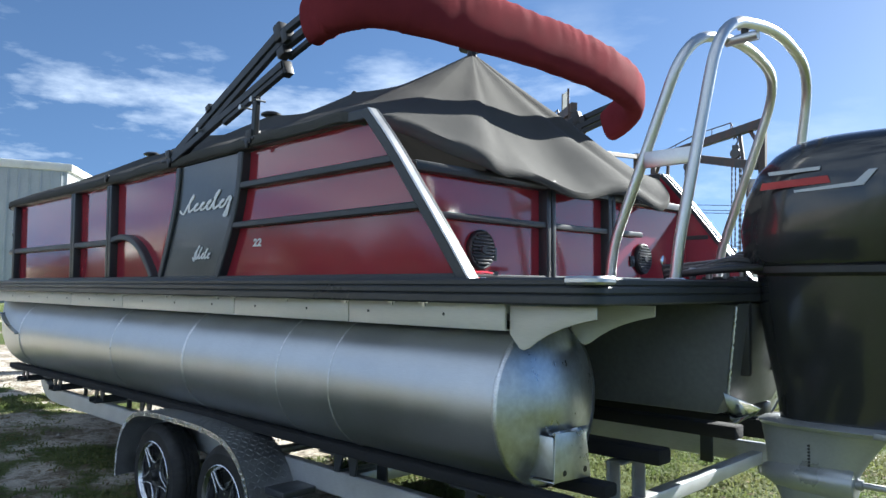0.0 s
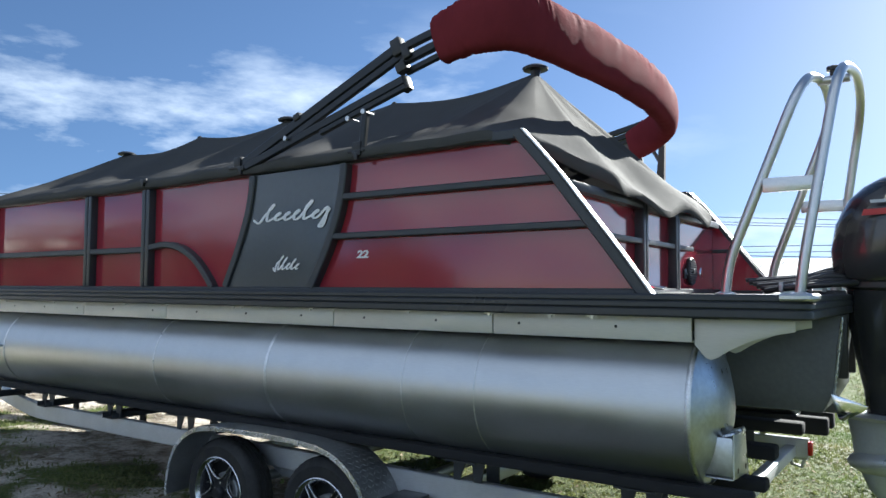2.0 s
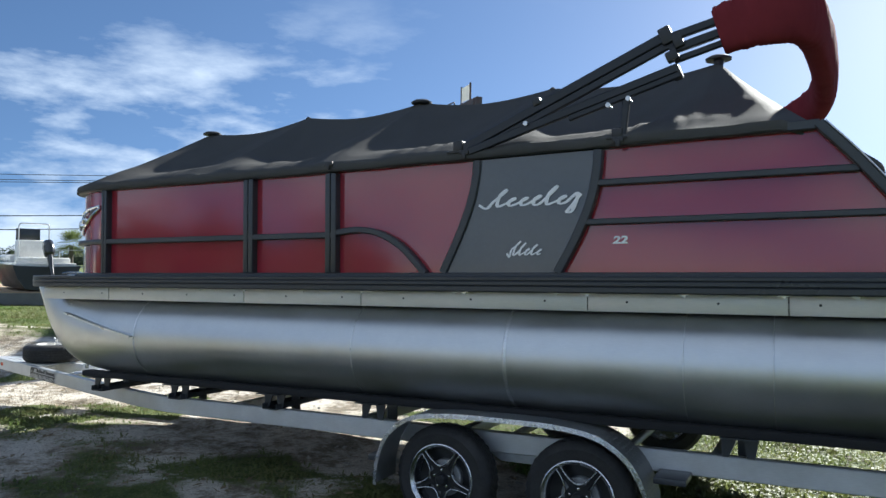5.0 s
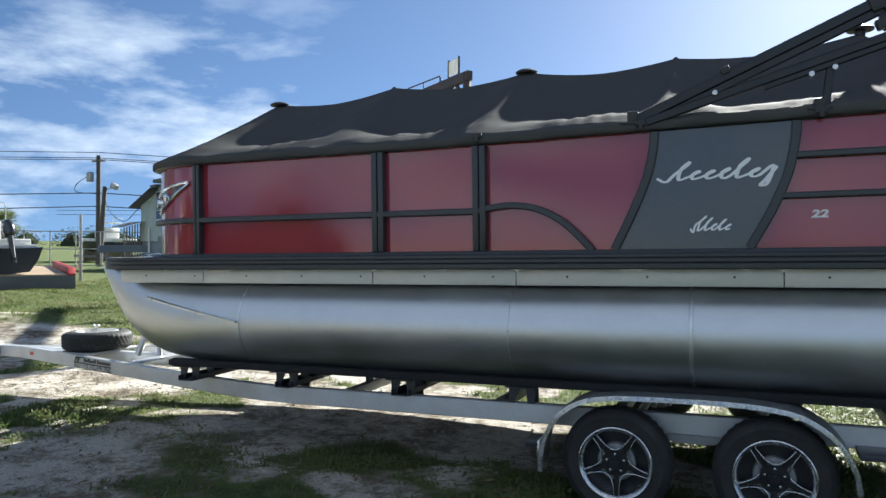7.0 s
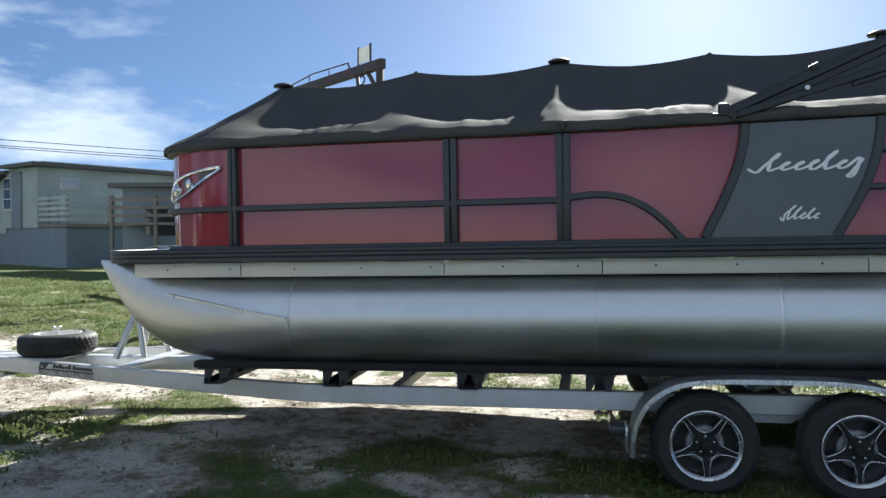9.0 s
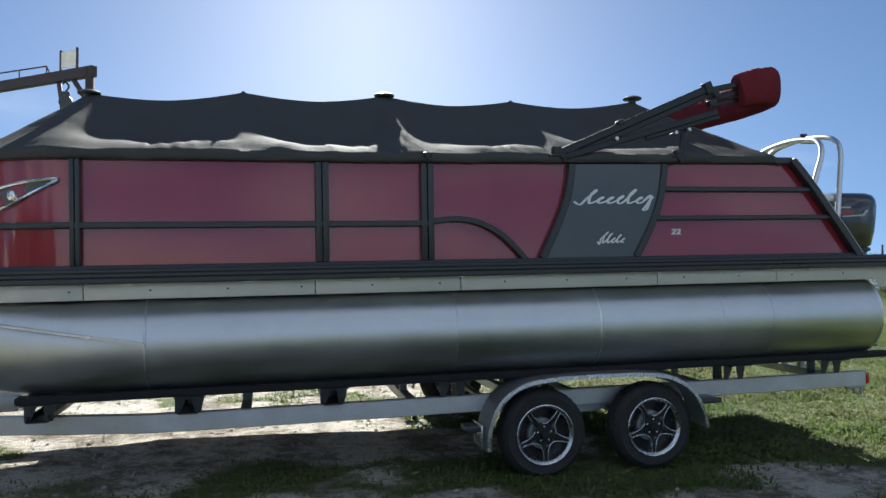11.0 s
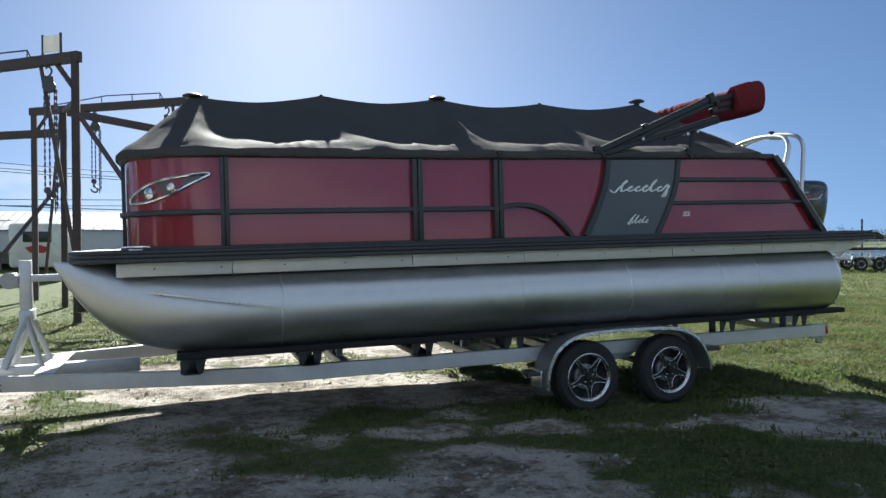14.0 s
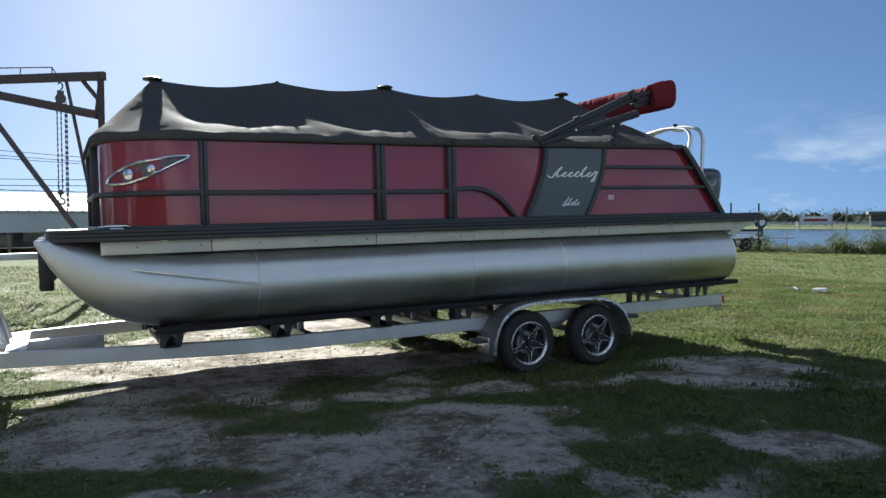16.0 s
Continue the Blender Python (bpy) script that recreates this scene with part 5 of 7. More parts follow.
    for i in range(len(arc) - 1):
        a, b = Vector((arc[i][0], 0, arc[i][1])), Vector((arc[i + 1][0], 0, arc[i + 1][1]))
        d = b - a
        nrm = Vector((-d.z, 0, d.x)).normalized() * -1
        if nrm.z < 0 and abs(d.x) > abs(d.z):
            nrm = -nrm
        if abs(d.z) >= abs(d.x):
            nrm = Vector((-1 if a.x < -4.1 else 1, 0, 0.3)).normalized()
        steps = max(1, int(d.length / 0.028))
        for k in range(steps):
            p = a + d * (k + 0.5) / steps
            row = int(acc)
            acc += 1
            for j in range(9):
                y = 2.14 + 0.029 * j
                diag = 1 if (row + j) % 2 else -1
                u = (d.normalized() * 0.011 * diag + Vector((0, 0.011, 0)))
                v = (d.normalized() * 0.0026 - Vector((0, 0.0026 * diag, 0)))
                c = p + Vector((0, y, 0)) + nrm * 0.0005
                q = [loz.verts.new(c + e) for e in (u, v, -u, -v)]
                m = loz.verts.new(c + nrm * 0.0022)
                for t in range(4):
                    loz.faces.new((q[t], q[(t + 1) % 4], m))
    tagged(tp("tread_pattern", loz, M_FENDER, fender, smooth=20), kind="stuff")
    tp("fender_step", box(-5.10, -4.99, 2.24, 2.40, 0.345, 0.385, 0.006), M_BLACK, fender)
    tp("mud_flap", box(-5.005, -4.990, 2.19, 2.40, 0.24, 0.40, 0.004), M_TREAD, fender)
    tp("fender_step", joined(box(-3.27, -3.10, 2.20, 2.40, 0.44, 0.475, 0.006)), M_BLACK, fender)
    tp("axle_hanger", joined(box(-4.66, -4.42, 2.42, 2.44, 0.30, 0.47, 0.004), box(-3.80, -3.56, 2.42, 2.44, 0.30, 0.47, 0.004), prism([(-4.35, 0.47), (-3.88, 0.47), (-4.0, 0.40), (-4.23, 0.40)], 2.42, 2.45, "y")), M_GALV)
    tp("tail_lamp", box(-1.615, -1.585, 2.395, 2.465, 0.47, 0.56, 0.006), M_LENS, None, "red tail lamp")
    tp("side_marker", box(-10.92, -10.84, 3.415, 3.425, 0.50, 0.535, 0.003, Matrix.Rotation(radians(-16), 4, "Z")), M_AMBER, None, "small amber marker lamp")
    tp("tie_down", joined(tube([(-1.72, 2.42, 0.45), (-1.72, 2.42, 0.40), (-1.66, 2.42, 0.385), (-1.64, 2.42, 0.44)], 0.012, 8), box(-1.80, -1.62, 2.405, 2.435, 0.435, 0.46, 0.004)), M_GALV)
for x in (-1.72, -3.0, -4.59, -5.4, -6.6):
    part("cross_member", box(x - 0.035, x + 0.035, 2.455, 2 * YC - 2.455, 0.46, 0.53, 0.005), M_FRAME, trailer)
for x in (-4.57, -3.70):
    part("axle", tube([(x, 2.30, 0.315), (x, 2 * YC - 2.30, 0.315)], 0.032, 12), M_GALV, trailer)
part("tongue", box(-11.75, -8.3, YC - 0.045, YC + 0.045, 0.455, 0.575, 0.006), M_FRAME, trailer)
part("tongue_plate", prism([(-9.05, 2.97), (-8.90, 2.93), (-8.90, 4.15), (-9.05, 4.11)], 0.577, 0.585, "z"), M_FRAME, trailer)
part("tongue_plate", box(-10.30, -9.80, 3.22, 3.86, 0.577, 0.585), M_FRAME, trailer)
part("coupler", joined(box(-12.05, -11.70, YC - 0.04, YC + 0.04, 0.50, 0.58, 0.02), lathe([(0.0, 0), (0.05, 0.0), (0.05, 0.07), (0.03, 0.10), (0, 0.10)], (-12.05, YC, 0.48), "z", 16, closed=False)), M_GALV, trailer)
part("jack", joined(tube([(-11.52, YC - 0.09, 0.03), (-11.52, YC - 0.09, 0.98)], 0.032, 14), lathe([(0.0, 0), (0.09, 0.0), (0.09, 0.01), (0.0, 0.012)], (-11.52, YC - 0.09, 0.0 + 0.0), "z", 20, closed=False), box(-11.58, -11.46, YC - 0.10, YC - 0.03, 0.48, 0.60, 0.006),
     tube([(-11.52, YC - 0.09, 0.95), (-11.52, YC - 0.20, 0.95), (-11.52, YC - 0.20, 0.87)], 0.009, 8)), M_GALV, trailer, "galvanised tongue jack standing on the ground")
# winch stand with its bow stop
stand = [tube([(-9.33, YC + dy, 0.58), (-9.17, YC + dy * 0.5, 1.0)], 0.030, 8) for dy in (-0.20, 0.20)] + [tube([(-9.05, YC + dy, 0.58), (-9.17, YC + dy * 0.5, 0.98)], 0.024, 8) for dy in (-0.20, 0.20)]
part("winch_stand", joined(*stand, box(-9.23, -9.13, YC - 0.10, YC + 0.10, 0.95, 1.05, 0.006), box(-9.23, -9.14, YC - 0.045, YC + 0.045, 1.0, 1.47, 0.006), box(-9.45, -8.76, YC - 0.03, YC + 0.03, 1.285, 1.345, 0.006)), M_FRAME, trailer, "aluminium winch stand")
part("bow_stop", joined(box(-8.80, -8.68, YC - 0.06, YC + 0.06, 1.00, 1.43, 0.02), tube([(-8.70, YC - 0.10, 1.14), (-8.70, YC + 0.10, 1.14)], 0.05, 14)), M_PLASTIC, trailer, "black rubber bow stop")
part("winch", joined(lathe([(0.0, -0.06), (0.07, -0.06), (0.07, -0.05), (0.045, -0.05), (0.045, 0.05), (0.07, 0.05), (0.07, 0.06), (0.0, 0.06)], (-9.30, YC, 1.30), "y", 20, closed=False)), M_GALV, trailer)
# maker's decal on the tongue rail: plain shapes and the lines of plain words
d0, d1 = Vector((-9.96, 3.157, 0.515)), Vector((-9.27, 2.960, 0.515))
along = (d1 - d0).normalized()
out_n = Vector((along.y, -along.x, 0))
ux = Matrix((( along.x, 0, out_n.x, 0), (along.y, 0, out_n.y, 0), (0, 1, 0, 0), (0, 0, 0, 1)))
DEC = Matrix.Translation((d0 + d1) / 2 + out_n * 0.003) @ ux @ Matrix.Diagonal((0.93, 1.05, 1.0, 1.0))


def decal(pts, nm="decal_mark"):
    bm = prism(pts, 0.0, 0.002, "z")
    return part(nm, moved(bm, DEC), M_INK, trailer)


decal([(-0.38, 0.0), (-0.36, 0.0), (-0.33, 0.045), (-0.31, 0.0), (-0.29, 0.0), (-0.25, 0.042), (-0.18, 0.042), (-0.18, 0.052), (-0.35, 0.052)])
for i, w in enumerate((0.05, 0.022, 0.05, 0.02, 0.02, 0.04)):
    x = -0.17 + i * 0.043
    decal([(x, 0.012), (x + 0.034, 0.012), (x + 0.036, 0.012 + min(w, 0.036)), (x + 0.004, 0.012 + min(w, 0.036))])
for i in range(8):
    x = 0.11 + i * 0.033
    decal([(x, 0.012), (x + 0.025, 0.012), (x + 0.027, 0.036 if i else 0.048), (x + 0.003, 0.036 if i else 0.048)])
decal([(-0.38, -0.008), (0.39, -0.008), (0.39, 0.002), (-0.38, 0.002)])
for text, size, up, step in (("BUILT FOR THE LONG HAUL", 0.034, -0.022, 0.0335), ("TEXAS • LOUISIANA • ALABAMA", 0.030, -0.046, 0.0290)):
    at = 0
    for word in text.split(" "):
        at += len(word) + 1
        for n, ch in enumerate(word):
            x = (at - 1 - len(word) + n + 0.5 - len(text) / 2) * step
            part("decal_letter", moved(lettering(ch, size, Matrix.Translation((x, up, 0.001)) @ Matrix.Diagonal((1.35, 1, 1, 1)), 0.0005), DEC), M_INK, trailer)


# ---- wheels ----
def tyre_mesh(c, r=0.335, w=0.19, rim=0.2, axis="y", n=120):
    """A tyre about an axis, with grooves and shoulder lugs cut into the one mesh."""
    prof = [(rim, 0.02), (rim + 0.012, 0.006), (rim + 0.035, 0.0), (rim + 0.070, 0.003), (rim + 0.074, 0.0015), (r - 0.035, 0.010), (r - 0.016, 0.022), (r - 0.004, 0.036), (r, 0.050), (r, 0.064),
            (r - 0.007, 0.066), (r - 0.007, 0.070), (r, 0.072), (r, 0.092), (r - 0.007, 0.094), (r - 0.007, 0.098), (r, 0.100), (r, 0.118), (r - 0.007, 0.120), (r - 0.007, 0.124), (r, 0.126),
            (r, w - 0.050), (r - 0.004, w - 0.036), (r - 0.016, w - 0.022), (r - 0.035, w - 0.010), (rim + 0.035, w), (rim, w - 0.02)]
    bm, rings = bmesh.new(), []
    for k, (rr, h) in enumerate(prof):
        ring = []
        for j in range(n):
            a = 2 * math.pi * j / n
            q = rr
            if rr > r - 0.017 and (j + (k // 5)) % 3 == 0:
                q -= 0.006
            x, z = q * math.cos(a), q * math.sin(a)
            ring.append(bm.verts.new(Vector(c) + Vector((x, h, z) if axis == "y" else (x, z, h))))
        rings.append(ring)
    for a, b in zip(rings, rings[1:]):
        for j in range(n):
            bm.faces.new((a[j], a[(j + 1) % n], b[(j + 1) % n], b[j]))
    return bm


def wheel(parent, c, outer=-1, turn=0.0):
    """Five-spoke alloy wheel; c is the middle of its outer face."""
    x, y, z = c
    w = part("wheel", lathe([(0.213, 0.004), (0.215, -0.006), (0.210, -0.009), (0.190, 0.006), (0.188, 0.012), (0.186, 0.06), (0.184, 0.16), (0.203, 0.18)], (x, y, z), "y", 60, closed=False), M_RIM, parent, "five-spoke alloy wheel", 40)
    part("tyre", tyre_mesh((x, y - 0.004, z), 0.322), M_TYRE, w, "black trailer tyre", 40)
    part("dish", lathe([(0.0, 0.085), (0.187, 0.085), (0.187, 0.095), (0.0, 0.095)], (x, y, z), "y", 40, closed=False), M_RIMDARK, w)
    part("brake_drum", lathe([(0.0, 0.05), (0.105, 0.05), (0.112, 0.058), (0.112, 0.085)], (x, y, z), "y", 32, closed=False), M_GALV, w)
    for k in range(5):
        a = turn + 2 * math.pi * k / 5

        def pt(r, da, yy):
            return (x + r * math.sin(a + da), y + yy, z + r * math.cos(a + da))
        # a dark spoke, and a machined edge that runs down one spoke, round the hub and up the next
        part("spoke", sweep(spline([pt(0.045, 0, 0.034), pt(0.11, 0, 0.030), pt(0.19, 0, 0.026)], 4), oblong(0.030, 0.03, 0.006), up=(0, 1, 0)), M_RIMDARK, w)
        h = math.pi / 5
        line = [pt(0.191, h - 0.555, 0.010), pt(0.150, h - 0.525, 0.012), pt(0.112, h - 0.43, 0.014), pt(0.086, h - 0.22, 0.016), pt(0.080, h, 0.017), pt(0.086, h + 0.22, 0.016), pt(0.112, h + 0.43, 0.014), pt(0.150, h + 0.525, 0.012), pt(0.191, h + 0.555, 0.010)]
        part("spoke_edge", sweep(spline(line, 3), oblong(0.0065, 0.026, 0.002), up=(0, 1, 0)), M_RIM, w, smooth=50)
    part("hub_plate", lathe([(0.0, 0.016), (0.078, 0.018), (0.080, 0.045)], (x, y, z), "y", 30, closed=False), M_RIMDARK, w)
    part("hub_cap", lathe([(0.0, -0.020), (0.026, -0.018), (0.034, -0.008), (0.036, 0.02), (0.060, 0.024), (0.064, 0.05)], (x, y, z), "y", 24, closed=False), M_RIMDARK, w)
    for k in range(5):
        a = turn + 2 * math.pi * (k + 0.5) / 5
        part("lug_nut", lathe([(0.0, 0.0), (0.008, 0.002), (0.010, 0.02)], (x + 0.052 * math.sin(a), y + 0.012, z + 0.052 * math.cos(a)), "y", 6, closed=False), M_CHROME, w)
    return w


wheel(trailer, (-4.535, 2.185, 0.305), turn=0.60)
wheel(trailer, (-3.68, 2.185, 0.303), turn=0.66)
for x in (-4.565, -3.70):
    c = (x, 2 * YC - 2.165 - 0.19, 0.32)
    bm = lathe([(0.2, 0.02), (0.235, 0.0), (0.31, 0.012), (0.335, 0.05), (0.335, 0.14), (0.31, 0.178), (0.235, 0.19), (0.2, 0.17)], c, "y", 48, closed=False)
    w = part("wheel", lathe([(0.0, 0.05), (0.19, 0.05), (0.203, 0.0), (0.21, 0.01), (0.205, 0.18), (0.0, 0.18)], c, "y", 40, closed=False), M_RIM, trailer)
    part("tyre", bm, M_TYRE, w)

# ---- spare wheel lying on the tongue ----
spare = thing("spare_wheel", (-10.06, 3.53, 0.587), "spare trailer wheel lying flat on the tongue", "wheel", tilt=True)
part("tyre", tyre_mesh((-10.06, 3.53, 0.587), axis="z"), M_TYRE, spare)
part("rim", lathe([(0.205, 0.0), (0.205, 0.19), (0.19, 0.19), (0.185, 0.12), (0.06, 0.12), (0.06, 0.15), (0.0, 0.15)], (-10.06, 3.53, 0.587), "z", 40, closed=False), M_WHITE, spare, "pale painted steel rim")
part("clamp", joined(tube([(-10.06, 3.52, 0.72), (-10.06, 3.52, 0.83)], 0.012, 8), tube([(-10.10, 3.52, 0.835), (-10.06, 3.52, 0.80), (-10.02, 3.52, 0.835)], 0.010, 8)), M_GALV, spare)

# ---- hoist frames at the slip ----
def chain(bm, x, y, z0, z1):
    """Two or three falls of chain as small links."""
    n = int((z1 - z0) / 0.075)
    for k in range(n):
        z = z0 + (k + 0.5) * (z1 - z0) / n
        a, b = (0.020, 0.008) if k % 2 else (0.008, 0.020)
        add_box(bm, x - a, x + a, y - b, y + b, z - 0.045, z + 0.045)


def add_box(bm, x0, x1, y0, y1, z0, z1):
    v = [bm.verts.new((x, y, z)) for z in (z0, z1) for x, y in ((x0, y0), (x1, y0), (x1, y1), (x0, y1))]
    for f in ((3, 2, 1, 0), (4, 5, 6, 7), (0, 1, 5, 4), (1, 2, 6, 5), (2, 3, 7, 6), (3, 0, 4, 7)):
        bm.faces.new([v[i] for i in f])


def beam(a, b, w, h, up=(0, 0, 1)):
    return sweep([a, b], oblong(w, h, 0.01), up=up)


def hoist_frame(R, L, ztop, foot, sign=False, truss=False, hooks=((0.16, 1.9), (0.70, 0.6))):
    """A steel slip hoist: two posts, a beam between them, corner braces and chain hoists."""
    R, L = Vector(R), Vector(L)
    d = (L - R)
    ln = d.length
    d.normalize()
    h = thing("boat_hoist", (R.x, R.y, foot), "weathered steel boat hoist with chain blocks beside a slip", "boat hoist", group="boat hoists at the slip")

    def P(u, z, off=0.0):
        q = R + d * (u * ln) + Vector((-d.y, d.x)) * off
        return Vector((q.x, q.y, z))
    part("beam", beam(P(-0.02, ztop), P(1.02, ztop), 0.16, 0.24), M_RUST, h)
    for u in (0.0, 1.0):
        part("post", joined(beam(P(u, foot), P(u, ztop + 0.10), 0.17, 0.17, up=(1, 0, 0))), M_RUST if u else M_REDPOST, h)
        s = 1 if u == 0 else -1
        part("corner_brace", beam(P(u, ztop - 0.75), P(u + s * 0.09, ztop - 0.1), 0.10, 0.10, up=(1, 0, 0)), M_RUST, h)
        part("raking_strut", beam(P(u + s * 0.17, ztop - 0.1), P(u + s * 0.02, foot + 0.6, -0.25), 0.09, 0.09, up=(1, 0, 0)), M_RUST, h)
    part("hand_line", tube([P(0.22, ztop + 0.10), P(0.24, ztop + 0.30), P(0.55, ztop + 0.34), P(0.95, ztop + 0.12)], 0.018, 6), M_RUST, h)
    for u in (0.24, 0.40, 0.58, 0.75):
        part("stanchion", tube([P(u, ztop + 0.1), P(u, ztop + 0.31 - max(0, u - 0.55) * 0.5)], 0.015, 6), M_RUST, h)
    if truss:
        part("lower_chord", beam(P(0.02, ztop - 1.1), P(0.78, ztop - 0.10), 0.16, 0.24), M_RUST, h)
        part("web", beam(P(0.02, ztop - 1.1), P(0.0, ztop - 0.2), 0.12, 0.12), M_RUST, h)
    else:
        q = Vector((-10.75, 19.9, foot))
        part("side_arm", beam((q.x, q.y, ztop - 1.1), (-15.5, 22.5, ztop - 1.2), 0.14, 0.22), M_RUST, h)
        part("post", beam(q, Vector((q.x, q.y, ztop - 0.4)), 0.16, 0.16, up=(1, 0, 0)), M_REDPOST, h)
        part("raking_strut", beam(Vector((q.x, q.y, ztop - 0.5)), P(0.0, ztop - 1.0), 0.10, 0.12), M_RUST, h)
        part("raking_strut", beam(P(0.0, ztop - 1.2), P(-0.36, foot + 1.6, -0.6), 0.10, 0.10, up=(1, 0, 0)), M_RUST, h)
        part("raking_strut", beam(Vector((q.x, q.y, ztop - 2.4)), P(0.34, foot + 0.5, 1.2), 0.08, 0.08, up=(1, 0, 0)), M_RUST, h)
    for u, drop in hooks:
        c = P(u, ztop - 0.12)
        blk = part("chain_block", joined(lathe([(0.0, -0.07), (0.14, -0.06), (0.15, 0.0), (0.14, 0.06), (0.0, 0.07)], (c.x, c.y, c.z - 0.48), "y", 18, closed=False), box(c.x - 0.09, c.x + 0.09, c.y - 0.05, c.y + 0.05, c.z - 0.40, c.z - 0.24, 0.02)), M_CHAIN, h, "steel chain hoist block")
        part("top_hook", tube(spline([(c.x, c.y, c.z - 0.24), (c.x + 0.05, c.y, c.z - 0.16), (c.x + 0.05, c.y, c.z - 0.08), (c.x - 0.02, c.y, c.z - 0.02), (c.x - 0.06, c.y, c.z - 0.08)], 5), 0.022, 8), M_CHAIN, blk)
        for dx, k in ((-0.10, 1.0), (0.0, 0.99), (0.11, 1.25), (0.15, 1.2)):
            ch = bmesh.new()
            chain(ch, c.x + dx, c.y + 0.03 * dx, c.z - 0.55 - drop * k, c.z - 0.55)
            tagged(part("chain_fall", ch, M_CHAIN, blk), kind="stuff")
        z = c.z - 0.55 - drop
        part("load_hook", joined(lathe([(0.0, -0.05), (0.08, -0.04), (0.08, 0.04), (0.0, 0.05)], (c.x - 0.05, c.y, z - 0.03), "y", 14, closed=False), tube(spline([(c.x - 0.05, c.y, z - 0.1), (c.x - 0.05, c.y, z - 0.18), (c.x + 0.05, c.y, z - 0.25), (c.x + 0.02, c.y, z - 0.36), (c.x - 0.10, c.y, z - 0.34), (c.x - 0.13, c.y, z - 0.26)], 5), 0.026, 8)), M_CHAIN, blk)
    if sign:
        a, b = P(0.07, ztop + 0.12), P(0.16, ztop + 0.12)
        for q in (a, b):
            part("sign_stub", tube([q, q + Vector((0, 0, 0.48))], 0.028, 8), M_RUST, h)
        part("sign", sweep([a + Vector((0, 0, 0.25)), b + Vector((0, 0, 0.25))], oblong(0.02, 0.38, 0.003)), M_SIGN, h, "blank white sign sheet")
    return h


hoist_frame((-9.95, 15.2), (-14.6, 19.4), 5.72, ground_z(-9.95, 15.2) - 0.05, sign=True, hooks=((0.13, 2.3), (0.58, 0.5)))
hoist_frame((-7.0, 19.6), (-12.0, 23.4), 5.72, ground_z(-7.0, 19.6) - 0.05, truss=True, hooks=((0.20, 2.6), (0.62, 1.6)))


# ---- buildings ----
def lap_wall(owner, a, b, z0, z1, t=0.08, pitch=0.22):
    """Lapped boards on a wall from a to b, facing to the right of that way, each a part of its own."""
    a, b = Vector(a), Vector(b)
    d = (b - a).normalized()
    n = Vector((d.y, -d.x))
    k = max(1, int((z1 - z0) / pitch))
    for i in range(k):
        za, zb = z0 + (z1 - z0) * i / k, z0 + (z1 - z0) * (i + 1) / k
        bm = bmesh.new()
        p = [(a, 0.03, za), (b, 0.03, za), (b, 0.005, zb), (a, 0.005, zb)]
        q = [(a, -t, za), (b, -t, za), (b, -t, zb), (a, -t, zb)]
        v = [bm.verts.new((s.x + n.x * o, s.y + n.y * o, z)) for s, o, z in p + q]
        for f in ((0, 1, 2, 3), (7, 6, 5, 4), (0, 4, 5, 1), (3, 2, 6, 7), (0, 3, 7, 4), (1, 5, 6, 2)):
            bm.faces.new([v[j] for j in f])
        part("clapboard", bm, M_SIDING, owner)


H0 = Vector((-30.3, 29.0))
hu = Vector((0.474, 0.880)).normalized()        # along the porch front
hv = Vector((-hu.y, hu.x))                      # along the side wall, away from the path


def hp(u, v, z=None):
    q = H0 + hu * u + hv * v
    return (q.x, q.y) if z is None else (q.x, q.y, z)


def sq(u0, u1, v0, v1):
    return [hp(u0, v0), hp(u1, v0), hp(u1, v1), hp(u0, v1)]


HB = -0.1
house = thing("house", (*hp(4, 3), HB), "raised pale green clapboard house over blue-grey skirting", "house")
lap_wall(house, hp(0, 6.2), hp(0, 3.5), 1.56, 3.66, pitch=0.16)
lap_wall(house, hp(0, 3.5), hp(0, 0), 1.85, 4.75, pitch=0.16)
lap_wall(house, hp(0, 0), hp(9, 0), 1.95, 4.75, pitch=0.16)
part("wall", prism(sq(0.1, 8.9, 0.1, 3.5), 1.9, 4.74, "z"), M_SIDING, house)
gable = bmesh.new()
gv = [gable.verts.new(hp(u, v, z)) for u in (0.012, 8.9) for v, z in ((3.5, 1.6), (6.15, 1.6), (6.15, 3.68), (3.5, 4.40))]
for f in ((0, 1, 2, 3), (7, 6, 5, 4), (0, 4, 5, 1), (1, 5, 6, 2), (2, 6, 7, 3), (3, 7, 4, 0)):
    gable.faces.new([gv[i] for i in f])
part("wall", gable, M_SIDING, house)
part("skirting", prism(sq(0.05, 9.0, 3.5, 6.2), HB - 0.2, 1.55, "z"), M_SKIRTING, house, "blue-grey skirting boards")
part("skirting", prism(sq(0.05, 9.0, -2.75, 3.5), HB - 0.2, 1.84, "z"), M_SKIRTING, house, "blue-grey skirting boards")
part("roof", joined(prism(sq(-0.45, 9.4, -0.5, 3.1), 4.76, 4.96, "z", 0.03), prism(sq(-0.25, 9.4, 3.1, 4.1), 4.55, 4.72, "z", 0.03), prism(sq(0.3, 9.2, 0.2, 3.0), 4.96, 5.06, "z", 0.03)), M_ROOF, house)
low = bmesh.new()
vs = [low.verts.new(hp(u, v, z)) for u, v, z in ((-0.55, 3.3, 4.50), (-0.55, 6.9, 3.52), (9.0, 6.9, 3.52), (9.0, 3.3, 4.50))]
low.faces.new(vs)
bmesh.ops.solidify(low, geom=low.faces[:], thickness=0.14)
part("eave", low, M_ROOF, house, "low lean-to roof with a dark edge")
